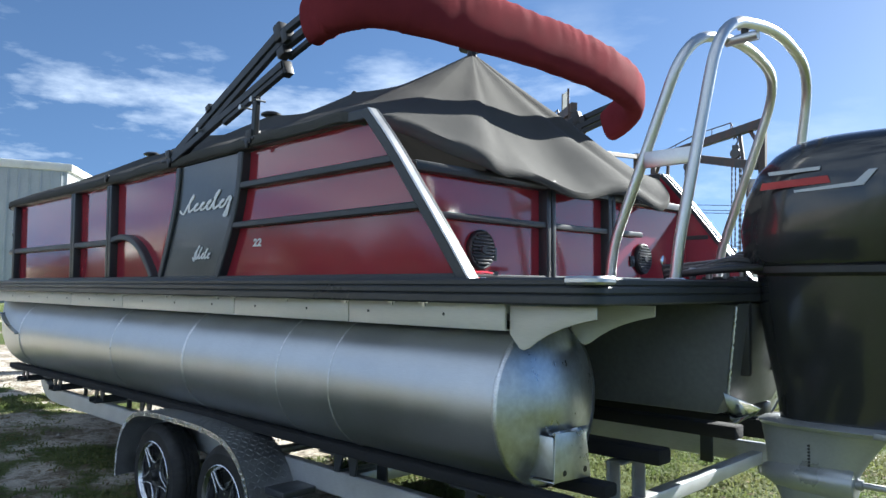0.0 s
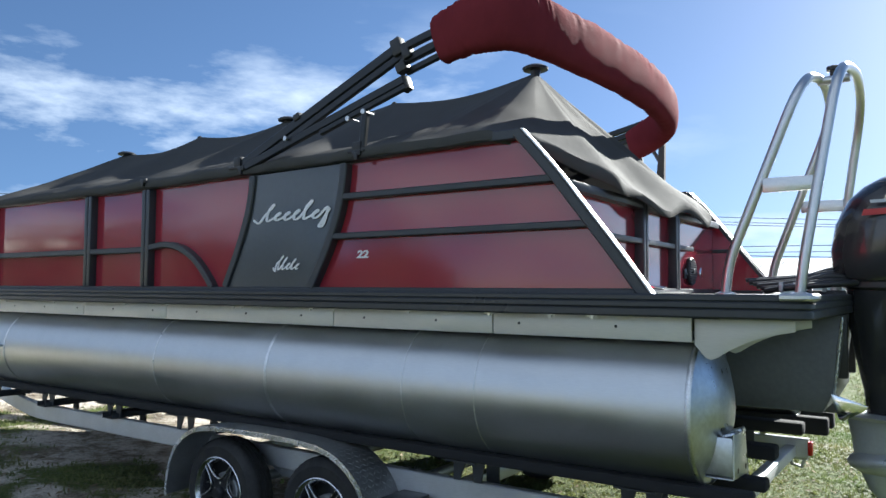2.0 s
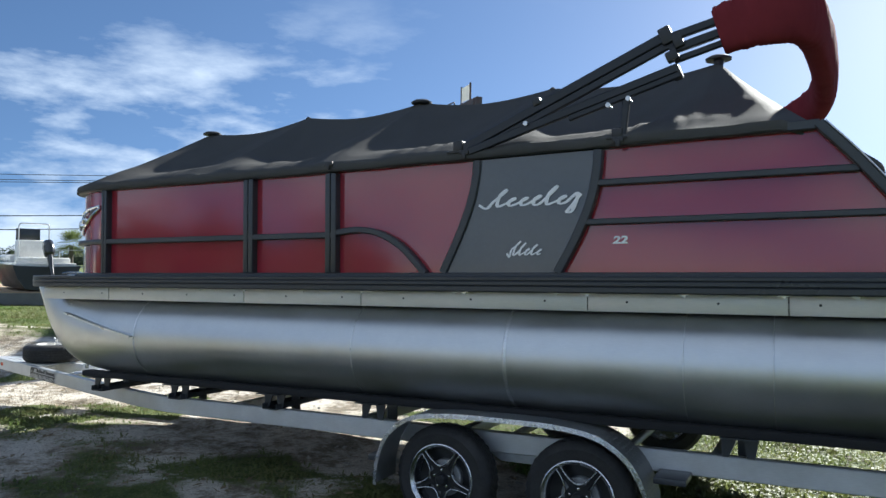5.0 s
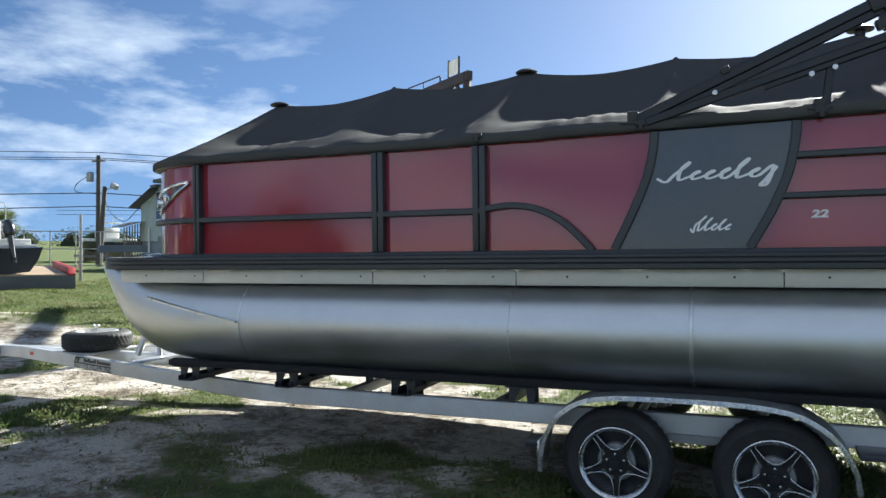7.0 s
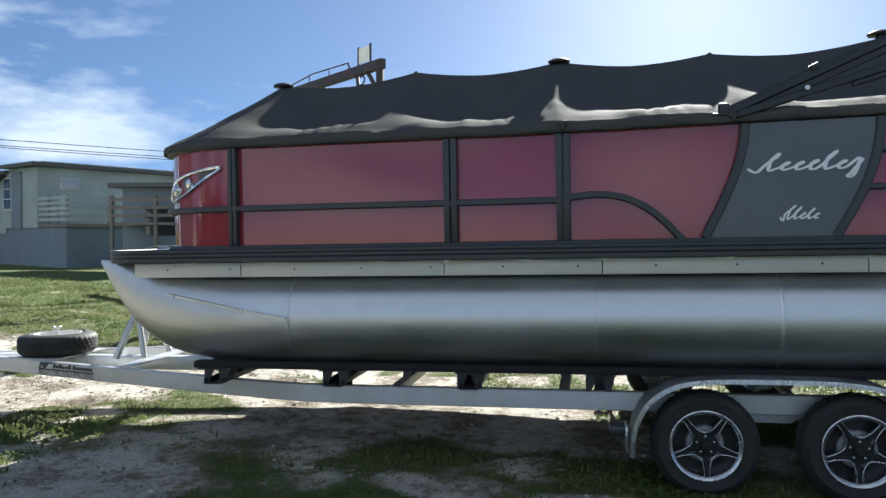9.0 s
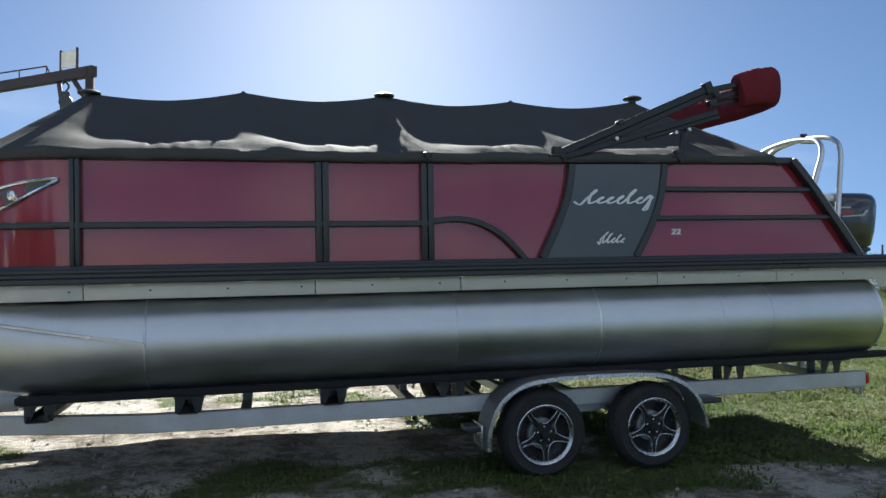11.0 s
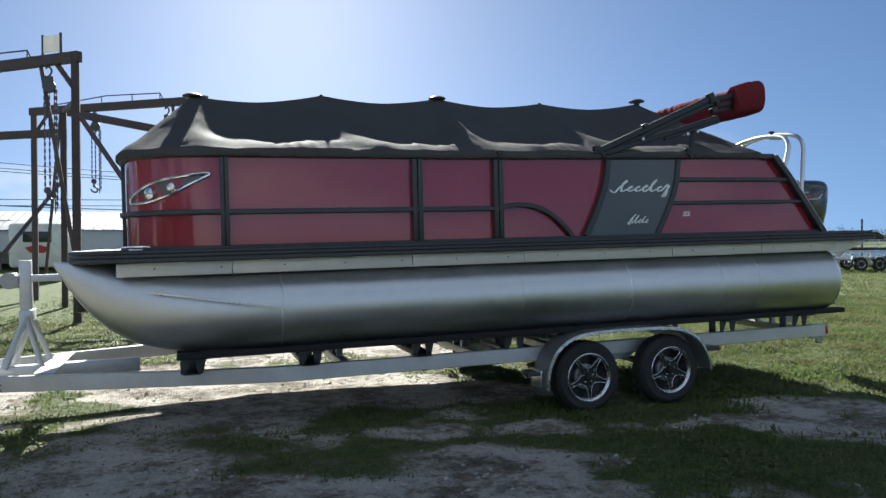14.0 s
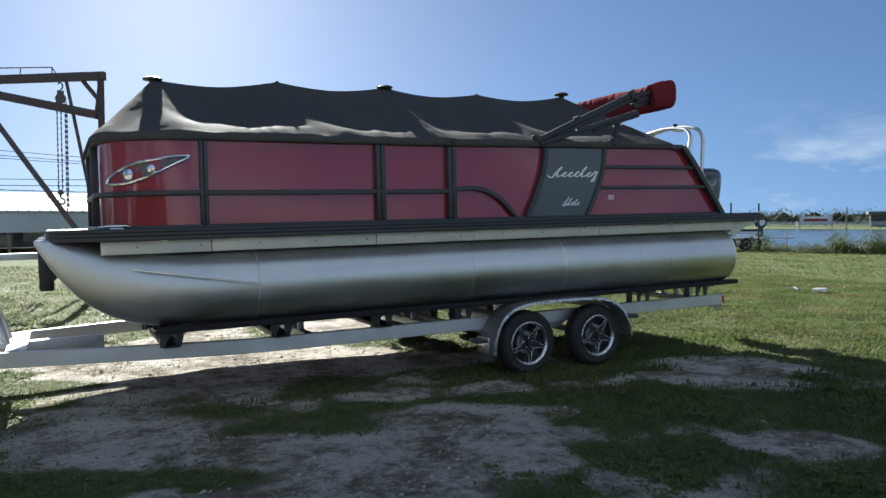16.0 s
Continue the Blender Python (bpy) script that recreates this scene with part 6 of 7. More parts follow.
part("panel", prism(sq(-0.10, 0.0, 1.60, 2.68), 1.80, 4.60, "z"), M_SKIRTING, house, "blue-grey flush panel beside the window")
win = part("window", prism(sq(-0.09, 0.0, 2.74, 3.62), 2.72, 4.34, "z"), M_WHITE, house, "white framed sash window")
for i in range(2):
    for j in range(3):
        part("pane", prism(sq(-0.11, -0.092, 2.80 + 0.40 * i, 3.14 + 0.40 * i), 2.80 + 0.51 * j, 3.26 + 0.51 * j, "z"), M_GLASS, win)
ac = part("window", prism(sq(1.05, 1.95, -0.09, 0.0), 3.68, 4.30, "z"), M_WHITE, house, "white framed window with a fitted air conditioner")
part("air_conditioner", prism(sq(1.12, 1.88, -0.22, -0.092), 3.75, 4.22, "z", 0.02), M_SHED, ac)
part("porch_floor", prism(sq(0.0, 9.0, -2.85, -0.02), 1.86, 2.02, "z"), M_WOOD, house)
for i in range(5):
    z = 2.16 + 0.25 * i
    part("porch_board", prism(sq(0.0, 0.05, -2.85, -0.1), z, z + 0.13, "z"), M_SIDING, house)
    part("porch_board", prism(sq(0.06, 9.0, -2.90, -2.85), z, z + 0.13, "z"), M_SIDING, house)
for u, v in ((0.06, -1.9), (0.06, -0.95), (0.06, -2.80), (2.0, -2.80), (4.0, -2.80), (6.0, -2.80), (8.8, -2.80)):
    part("porch_post", prism(sq(u, u + 0.12, v, v + 0.12), 1.90, 3.36, "z"), M_SKIRTING, house)
for i in range(7):
    part("porch_slat", prism(sq(-1.05 + 0.15 * i, -0.99 + 0.15 * i, 6.0, 6.06), HB - 0.1, 2.36 + 0.045 * i, "z"), M_WOOD, house)
for z in (0.7, 1.5):
    part("porch_rail", prism(sq(-1.1, 0.0, 6.07, 6.11), z, z + 0.08, "z"), M_WOOD, house)
shade = bmesh.new()
vs = [shade.verts.new(hp(u, v, z)) for u, v, z in ((-1.3, 5.6, 2.36), (-1.3, 8.0, 2.36), (-0.02, 8.0, 2.72), (-0.02, 5.6, 2.72))]
shade.faces.new(vs)
bmesh.ops.solidify(shade, geom=shade.faces[:], thickness=0.06)
part("porch_roof", shade, M_ROOF, house)
part("down_pipe", tube([hp(-0.12, 4.6, 0.0), hp(-0.12, 4.6, 2.35)], 0.05, 8), M_WHITE, house)
part("dock_board", prism([hp(-2.7, 5.0), hp(-0.05, 5.0), hp(-0.05, 5.1), hp(-2.7, 5.1)], 0.95, 1.35, "z"), M_SKIRTING, house)

# metal building beyond the stern end of the yard's far corner
metal = thing("metal_building", (-38, 11, 0), "pale corrugated metal building", "building")
mb = [(-29.5, 10.7), (-35.2, 14.4), (-42.0, 4.0), (-33.0, -1.5)]
part("wall", prism(mb, -0.2, 5.22, "z"), M_SHED, metal)
part("roof", prism([(x + (x + 35) * 0.02, y + (y - 7) * 0.03) for x, y in mb], 5.22, 5.52, "z", 0.03), M_WHITE, metal, "white roof trim")
for k in range(36):
    a, b = Vector(mb[0]), Vector(mb[3])
    p = a + (b - a) * (k + 0.5) / 36
    part("rib", box(p.x - 0.04, p.x + 0.04, p.y - 0.05, p.y + 0.02, -0.1, 5.20), M_SHED, metal)
for k in range(16):
    a, b = Vector(mb[0]), Vector(mb[1])
    p = a + (b - a) * (k + 0.5) / 16
    part("rib", box(p.x - 0.02, p.x + 0.05, p.y - 0.04, p.y + 0.04, -0.1, 5.20), M_WHITE, metal)

# long open shed across the slip
shed = thing("boat_shed", (-8, 52, -0.2), "long low boat shed with a grey sheet roof on posts", "shed")
SX0, SX1 = -26.0, 6.0
part("roof", joined(prism([(49.0, 2.35), (56.0, 3.75), (63.0, 2.35), (63.0, 2.25), (56.0, 3.65), (49.0, 2.25)], SX0, SX1, "x")), M_METALROOF, shed)
for k in range(54):
    x = SX0 + 0.3 + k * 0.6
    part("rib", prism([(49.0, 2.36), (56.0, 3.76), (56.0, 3.80), (49.0, 2.40)], x, x + 0.05, "x"), M_METALROOF, shed)
part("wall", box(SX0, SX1, 49.1, 49.25, 1.0, 2.28), M_SHED, shed)
part("back_wall", box(SX0, SX1, 62.6, 62.8, -0.3, 2.28), M_SHED, shed)
for k in range(9):
    x = SX0 + 0.3 + k * 3.9
    part("post", box(x, x + 0.18, 49.3, 49.48, -0.4, 2.3), M_WOOD, shed)
for k in range(14):
    x = -24 + k * 2.1
    part("rail", box(x, x + 1.5, 55 + (k % 3), 55.15 + (k % 3), 0.1 + 0.2 * (k % 2), 0.8 + 0.2 * (k % 3)), M_WHITE, shed)

# caravan
van = thing("caravan", (-13.7, 37, -0.2), "white travel trailer with a dark emblem", "caravan")
part("body", box(-14.9, -12.5, 35.5, 41, 0.35, 2.45, 0.18), M_WHITE, van)
part("window", box(-14.3, -13.1, 35.47, 35.52, 1.55, 2.05, 0.02), M_GLASS, van)
part("emblem", prism([(-14.0, 1.05), (-13.4, 1.05), (-13.2, 1.3), (-13.7, 1.45), (-14.2, 1.3)], 35.46, 35.5, "y"), M_DECALRED, van)
for x in (-14.75, -12.65):
    part("wheel", lathe([(0, 0), (0.33, 0.0), (0.35, 0.05), (0.35, 0.15), (0, 0.2)], (x, 38, 0.15), "x", 20, closed=False), M_TYRE, van)

# raised cabin with stairs near the slip
cabin = thing("dock_cabin", (-20.5, 26.0, -0.2), "blue-grey dock cabin with timber stairs and rails", "cabin")
part("wall", box(-22.6, -18.6, 24.0, 29.0, -0.4, 3.35), M_SKIRTING, cabin)
part("roof", box(-23.0, -18.2, 23.6, 29.4, 3.35, 3.55, 0.03), M_ROOF, cabin)
part("window", box(-21.6, -20.4, 23.95, 24.02, 1.5, 2.6), M_GLASS, cabin)
for i in range(9):
    part("tread", box(-18.5 + 0.26 * i, -18.2 + 0.26 * i, 23.0, 24.2, 1.9 - 0.24 * i, 1.95 - 0.24 * i), M_WOOD, cabin)
for k in range(3):
    part("stair_rail", beam((-18.6, 23.0, 2.2 + 0.3 * k), (-16.2, 23.0, 0.05 + 0.3 * k), 0.05, 0.10), M_WOOD, cabin)
    part("landing_rail", box(-22.4, -18.6, 22.95, 23.0, 2.2 + 0.3 * k, 2.32 + 0.3 * k), M_WOOD, cabin)
for x in (-18.6, -20.6, -22.4):
    part("post", box(x - 0.06, x + 0.06, 22.94, 23.06, -0.4, 3.0), M_WOOD, cabin)
part("landing", box(-22.4, -18.5, 23.0, 24.0, 1.9, 2.0), M_WOOD, cabin)
part("hoop_rail", tube(rounded([(-20.0, 24.5, 3.5), (-20.0, 24.5, 4.9), (-19.0, 24.5, 4.9), (-19.0, 24.5, 3.5)], 0.45), 0.05, 8), M_GALV, cabin)

# ---- poles and wires ----
PX, PY = -41.55, 34.4
pole = thing("utility_pole", (PX, PY, -0.2), "weathered timber utility pole with transformer and cables", "utility pole", group="utility poles")
part("shaft", tube([(PX, PY, -0.3), (PX, PY, 7.05)], 0.17, 12, [1, 0.75]), M_POLE, pole)
part("transformer", lathe([(0.0, 0), (0.20, 0.0), (0.22, 0.06), (0.22, 0.55), (0.16, 0.62), (0.0, 0.65)], (PX - 0.33, PY - 0.35, 5.35), "z", 16, closed=False), M_GALV, pole)
part("cross_arm", box(PX - 0.5, PX + 0.5, PY - 0.08, PY + 0.08, 6.65, 6.76), M_WOOD, pole)
wl_dir = Vector((0.80, 0.60))
for z, sag in ((7.25, 0.5), (6.90, 0.5), (6.80, 0.6), (4.65, 0.7), (3.8, 0.8)):
    for sg in (-1, 1):
        end = Vector((PX, PY)) + wl_dir * sg * 65
        pts = [(PX + (end.x - PX) * t, PY + (end.y - PY) * t, z - sag * 4 * t * (1 - t)) for t in np.linspace(0, 1, 18)]
        part("cable", tube(pts, 0.022 if z > 6 else 0.032, 5), M_WIRE, pole)
part("drop_loop", tube(spline([(PX - 0.4, PY - 0.3, 5.8), (PX - 0.95, PY - 0.8, 5.2), (PX - 1.0, PY - 0.8, 4.7), (PX - 0.1, PY, 4.6)], 6), 0.022, 5), M_WIRE, pole)
QX, QY = -40.15, 33.1
p2 = thing("light_pole", (QX, QY, -0.2), "leaning timber pole with a floodlight", "utility pole", group="utility poles")
part("shaft", tube([(QX, QY, -0.3), (QX + 0.22, QY + 0.23, 4.95)], 0.17, 12, [1, 0.75]), M_POLE, p2)
part("floodlight", joined(moved(box(-0.22, 0.22, -0.16, 0.16, -0.16, 0.16, 0.04), Matrix.Translation((QX + 0.62, QY + 0.60, 4.98)) @ Matrix.Rotation(0.5, 4, "Y")), tube([(QX + 0.22, QY + 0.22, 4.75), (QX + 0.58, QY + 0.58, 4.9)], 0.04, 6)), M_GALV, p2)
hx, hy = hp(-0.2, 6.0)
part("service_drop", tube(spline([(QX + 0.2, QY + 0.2, 4.3), (QX * 0.7 + hx * 0.3, QY * 0.7 + hy * 0.3, 3.3), (QX * 0.35 + hx * 0.65, QY * 0.35 + hy * 0.65, 2.75), (hx, hy, 3.5)], 8), 0.022, 5), M_WIRE, p2)
solo("mooring_post", tube([(-23.6, 16.2, 0.1), (-23.6, 16.2, 2.45)], 0.055, 10, [1, 0.9]), M_GALV, "slim galvanised pipe post in the grass", "post", tilt=False)
# poles and lines far behind the slip
for i, x in enumerate((-2.0, 40.0)):
    fp = thing("utility_pole", (x, 92, -0.2), "weathered timber utility pole with transformer and cables", "utility pole", group="utility poles")
    part("shaft", tube([(x, 92, -0.3), (x, 92, 7.6)], 0.17, 8, [1, 0.7]), M_WOOD, fp)
    part("cross_arm", box(x - 1.0, x + 1.0, 91.9, 92.1, 6.6, 6.75), M_WOOD, fp)
    if not i:
        for z in (6.7, 6.0):
            for e in (-110.0, 40.0):
                part("cable", tube([(x + (e - x) * t, 92, z - 1.6 * t * (1 - t)) for t in np.linspace(0, 1, 14)], 0.04, 5), M_WIRE, fp)

# ---- skiff and barge on the bank ----
def hull(xa, xb, yc, w, z0, z1, n=12):
    rings = []
    for i in range(n):
        u = i / (n - 1)
        hw = w / 2 * (1 - max(0, u - 0.45) ** 2 * 2.9)
        x = xa + (xb - xa) * u
        k = z0 + (z1 - z0) * 0.75 * max(0, (u - 0.6) / 0.4) ** 2
        zt = z1 + 0.18 * u * u
        rings.append([(x, yc - hw, zt), (x, yc - hw * 0.86, (k + zt) / 2), (x, yc - hw * 0.62, k + 0.06), (x, yc, k), (x, yc + hw * 0.62, k + 0.06), (x, yc + hw * 0.86, (k + zt) / 2), (x, yc + hw, zt),
                      (x, yc + hw * 0.9, zt - 0.02), (x, yc, zt - 0.05), (x, yc - hw * 0.9, zt - 0.02)])
    return loft(rings)


def small_outboard(th, m, mat=None):
    """An outboard of a moored skiff, hung at m."""
    o = joined(loft([[(a * 0.20 * s + dx, b * 0.15 * s, z) for a, b in circle(1, 14)] for z, s, dx in ((0.55, 0.7, 0), (0.62, 1.0, 0), (0.85, 1.1, 0.02), (1.02, 0.85, 0.03), (1.08, 0.3, 0.03))]),
               loft([[(a * 0.10 * s, b * 0.06 * s, z) for a, b in circle(1, 10)] for z, s in ((-0.25, 0.8), (0.1, 1.0), (0.57, 1.3))]),
               lathe([(0, -0.2), (0.05, -0.1), (0.055, 0.1), (0.0, 0.16)], (0, 0, -0.15), "x", 12, closed=False))
    return part("outboard", moved(o, m), mat or M_COWL, th, "black outboard motor tipped up", smooth=60)


skiff = thing("skiff", (-22.0, 12.0, 0.25), "white skiff with a dark hull and black outboard", "boat")
T1 = Matrix.Translation((-22.2, 12.45, 0.10)) @ Matrix.Rotation(radians(158.0), 4, "Z")
part("hull", moved(hull(0.0, 4.8, 0.0, 1.8, 0.55, 1.30), T1), M_HULL, skiff, smooth=50)
part("deck", moved(joined(box(0.1, 3.6, -0.80, 0.80, 1.25, 1.36, 0.02), box(2.3, 3.9, -0.5, 0.5, 1.34, 1.60, 0.10), box(0.3, 0.8, -0.7, 0.7, 1.34, 1.52, 0.05)), T1), M_WHITE, skiff, "white gelcoat deck")
part("console", moved(joined(box(1.7, 2.4, -0.35, 0.35, 1.34, 2.05, 0.05)), T1), M_WHITE, skiff)
part("windscreen", moved(box(2.3, 2.33, -0.34, 0.34, 2.06, 2.42, 0.01), T1), M_GLASS, skiff)
part("rail", moved(tube(rounded([(1.6, -0.42, 1.34), (1.6, -0.42, 2.55), (1.6, 0.42, 2.55), (1.6, 0.42, 1.34)], 0.1), 0.02, 8), T1), M_POLISH, skiff)
small_outboard(skiff, T1 @ Matrix.Translation((-0.45, 0, 1.08)) @ Matrix.Rotation(radians(28), 4, "Y"))
barge = thing("work_barge", (-24.0, 15.0, 0.2), "flat dark barge with a red rim and tan deck boards", "boat")
T2 = Matrix.Translation((-20.96, 13.58, 0.20)) @ Matrix.Rotation(radians(141.5), 4, "Z")
part("hull", moved(prism([(0.0, 0.0), (7.4, 0.0), (8.0, 0.40), (0.0, 0.40)], 0.0, 4.2, "y", 0.03), T2), M_POD, barge)
for y in (0.0, 4.0):
    part("rim", moved(prism([(0.0, 0.40), (8.0, 0.40), (8.0, 0.62), (0.45, 0.62), (0.0, 0.46)], y, y + 0.20, "y", 0.02), T2), M_BARGERED, barge)
for i in range(12):
    part("deck_board", moved(box(0.05 + 0.65 * i, 0.66 + 0.65 * i, 0.22, 3.98, 0.405, 0.44), T2), M_TAN, barge)

far_boat = thing("cabin_boat", (-47, 47, 0.2), "white centre-console boat on a lift", "boat")
T3 = Matrix.Translation((-45.6, 41.0, 0)) @ Matrix.Rotation(radians(170), 4, "Z")
part("hull", moved(hull(0.0, 6.0, 0.0, 2.2, 0.7, 1.5), T3), M_HULL, far_boat, smooth=50)
part("deck", moved(joined(box(0.0, 4.4, -1.0, 1.0, 1.48, 1.75, 0.06), box(1.6, 3.0, -0.6, 0.6, 1.75, 2.55, 0.1), box(1.5, 2.6, -0.7, 0.7, 2.9, 2.98, 0.02)), T3), M_WHITE, far_boat)
part("rail", moved(joined(tube(rounded([(2.7, -0.6, 2.5), (2.4, -0.6, 3.3), (1.2, -0.6, 3.3)], 0.1), 0.03, 6), tube(rounded([(2.7, 0.6, 2.5), (2.4, 0.6, 3.3), (1.2, 0.6, 3.3)], 0.1), 0.03, 6)), T3), M_POLISH, far_boat)
part("cradle", moved(joined(box(0.8, 1.0, -1.0, 1.0, -0.1, 0.75), box(3.6, 3.8, -1.0, 1.0, -0.1, 0.85), box(0.3, 4.8, -1.1, -0.9, 0.3, 0.5), box(0.3, 4.8, 0.9, 1.1, 0.3, 0.5)), T3), M_WOOD, far_boat)
fence = thing("pipe_fence", (-36, 31.5, 0), "galvanised pipe fence with wire mesh", "fence")
for k in range(12):
    q = Vector((-42.0, 26.0)) + Vector((0.62, 0.78)) * 1.3 * k
    part("post", tube([(q.x, q.y, -0.2), (q.x, q.y, 2.1)], 0.035, 8), M_GALV, fence)
a, b = Vector((-42.0, 26.0)), Vector((-42.0, 26.0)) + Vector((0.62, 0.78)) * 14.3
for z in (2.1, 1.1, 0.15):
    part("rail", tube([(a.x, a.y, z), (b.x, b.y, z)], 0.028, 8), M_GALV, fence)

# ---- empty trailers at the water's edge ----
ET = Vector((22.9, 23.0))
T4 = Matrix.Translation((ET.x, ET.y, ground_z(ET.x, ET.y) - 0.01)) @ Matrix.Rotation(radians(-14), 4, "Z")
et = thing("empty_boat_trailer", (ET.x, ET.y, 0), "empty tandem boat trailer with black guide posts", "trailer", group="empty trailers by the water")
for y in (-1.0, 1.0):
    part("side_rail", moved(box(-4.6, 1.6, y - 0.04, y + 0.04, 0.52, 0.66, 0.01), T4), M_FRAME, et)
    part("bunk", moved(box(-3.9, 1.7, y * 0.72 - 0.07, y * 0.72 + 0.07, 0.98, 1.08, 0.01), T4), M_BUNK, et)
    for k in range(6):
        part("bunk_post", moved(box(-3.7 + k, -3.62 + k, y * 0.72 - 0.03, y * 0.72 + 0.03, 0.6, 0.98), T4), M_FRAME, et)
    part("bunk_rail", moved(box(-4.2, 1.55, y * 0.85 - 0.04, y * 0.85 + 0.04, 0.86, 0.96, 0.01), T4), M_FRAME, et)
    for x in (-0.46, 0.46):
        w = part("wheel", moved(lathe([(0.0, 0.03), (0.19, 0.02), (0.205, 0.0), (0.205, 0.16), (0.0, 0.16)], (x, y + (0.05 if y > 0 else -0.23), 0.33), "y", 24, closed=False), T4), M_RIM, et)
        part("tyre", moved(lathe([(0.2, 0.0), (0.30, -0.01), (0.335, 0.03), (0.335, 0.15), (0.30, 0.19), (0.2, 0.18)], (x, y + (0.05 if y > 0 else -0.23), 0.33), "y", 28, closed=False), T4), M_TYRE, w)
        part("hub", moved(lathe([(0.0, -0.012), (0.15, -0.010), (0.16, 0.03)], (x, y + (0.05 if y > 0 else -0.23), 0.33), "y", 5, closed=False), T4), M_RIMDARK, w)
    part("fender", moved(sweep([(-1.0, y * 1.12, 0.42), (-0.93, y * 1.12, 0.62), (-0.72, y * 1.12, 0.74), (0.72, y * 1.12, 0.74), (0.93, y * 1.12, 0.62), (1.0, y * 1.12, 0.42)], oblong(0.24, 0.03, 0.004)), T4), M_TREAD, et)
part("guide_post", moved(tube([(1.25, -1.12, 0.55), (1.25, -1.12, 2.42)], 0.045, 8), T4), M_BLACK, et)
part("guide_post", moved(tube([(1.25, 1.12, 0.55), (1.25, 1.12, 2.50)], 0.045, 8), T4), M_BLACK, et)
for x in (-4.4, -2.8, -1.4, 1.2):
    part("cross_member", moved(box(x - 0.05, x + 0.05, -1.0, 1.0, 0.54, 0.64), T4), M_FRAME, et)
part("tongue", moved(joined(box(1.4, 4.4, -0.06, 0.06, 0.54, 0.66, 0.01), tube([(1.55, -0.95, 0.6), (2.9, -0.05, 0.6)], 0.05, 8), tube([(1.55, 0.95, 0.6), (2.9, 0.05, 0.6)], 0.05, 8)), T4), M_FRAME, et)
part("winch_post", moved(joined(box(2.25, 2.37, -0.06, 0.06, 0.6, 1.65, 0.01), box(1.95, 2.30, -0.05, 0.05, 1.45, 1.55, 0.01)), T4), M_BLACK, et)
part("jack", moved(tube([(4.0, 0.1, 0.02), (4.0, 0.1, 0.95)], 0.04, 8), T4), M_GALV, et)
sp = part("spare_wheel", moved(lathe([(0.20, 0.0), (0.30, -0.01), (0.335, 0.03), (0.335, 0.15), (0.30, 0.19), (0.20, 0.18)], (2.10, -0.30, 1.46), "y", 28, closed=False), T4), M_TYRE, et)
part("spare_rim", moved(lathe([(0.0, 0.0), (0.20, -0.005), (0.20, 0.12), (0.0, 0.12)], (2.10, -0.30, 1.46), "y", 24, closed=False), T4), M_RIM, sp)
copy_thing(et, Matrix.Translation((ET.x - 1.2, ET.y + 4.2, ground_z(ET.x - 1.2, ET.y + 4.2) - ground_z(ET.x, ET.y))))

# ---- far shore ----
def far_pt(s, l, z=0.0):
    p = WO + WD * s + WL * l
    return (p.x, p.y, z)


rng = random.Random(5)
bank = thing("far_shore_building", far_pt(225, 30), "long dark roofed building on the far shore", "building", group="far shore buildings")
for k, (l0, l1, s, h) in enumerate(((12, 58, 218, 3.2), (66, 150, 224, 3.8), (-90, -25, 230, 3.0))):
    b = bank if k == 0 else thing("far_shore_building", far_pt(s, l0), "long dark roofed building on the far shore", "building", group="far shore buildings")
    p = [far_pt(s, l0)[:2], far_pt(s, l1)[:2], far_pt(s + 9, l1)[:2], far_pt(s + 9, l0)[:2]]
    part("wall", prism(p, -0.3, h, "z"), M_SHED if k == 1 else M_HULL, b)
    part("roof", prism([far_pt(s - 0.6, l0 - 0.6)[:2], far_pt(s - 0.6, l1 + 0.6)[:2], far_pt(s + 9.6, l1 + 0.6)[:2], far_pt(s + 9.6, l0 - 0.6)[:2]], h, h + 0.7, "z"), M_ROOF, b)
    for i in range(int((l1 - l0) / 4)):
        q = [far_pt(s - 0.06, l0 + 1 + 4 * i)[:2], far_pt(s - 0.06, l0 + 2.4 + 4 * i)[:2], far_pt(s, l0 + 2.4 + 4 * i)[:2], far_pt(s, l0 + 1 + 4 * i)[:2]]
        part("window", prism(q, 0.9, 2.0, "z"), M_WHITE if i % 3 else M_GLASS, b)
wf = thing("white_rail_fence", far_pt(203, 0), "long white rail fence along the far shore", "fence")
for k in range(70):
    x, y, _ = far_pt(203, -40 + 3.2 * k)
    part("post", box(x - 0.06, x + 0.06, y - 0.06, y + 0.06, -0.2, 1.35), M_WHITE, wf)
for z in (0.55, 0.95, 1.3):
    part("rail", beam(far_pt(203, -40, z), far_pt(203, 184, z), 0.06, 0.14), M_WHITE, wf)
for l, h in ((38.0, 9.0), (54.0, 5.2), (70.0, 4.4), (92.0, 5.6), (6.0, 4.8)):
    x, y, _ = far_pt(199.5, l)
    solo("dock_pole", tube([(x, y, -0.6), (x, y, h)], 0.19, 8, [1, 0.8]), M_WOOD, "weathered timber dock pole on the far shore", "post", group="dock poles")


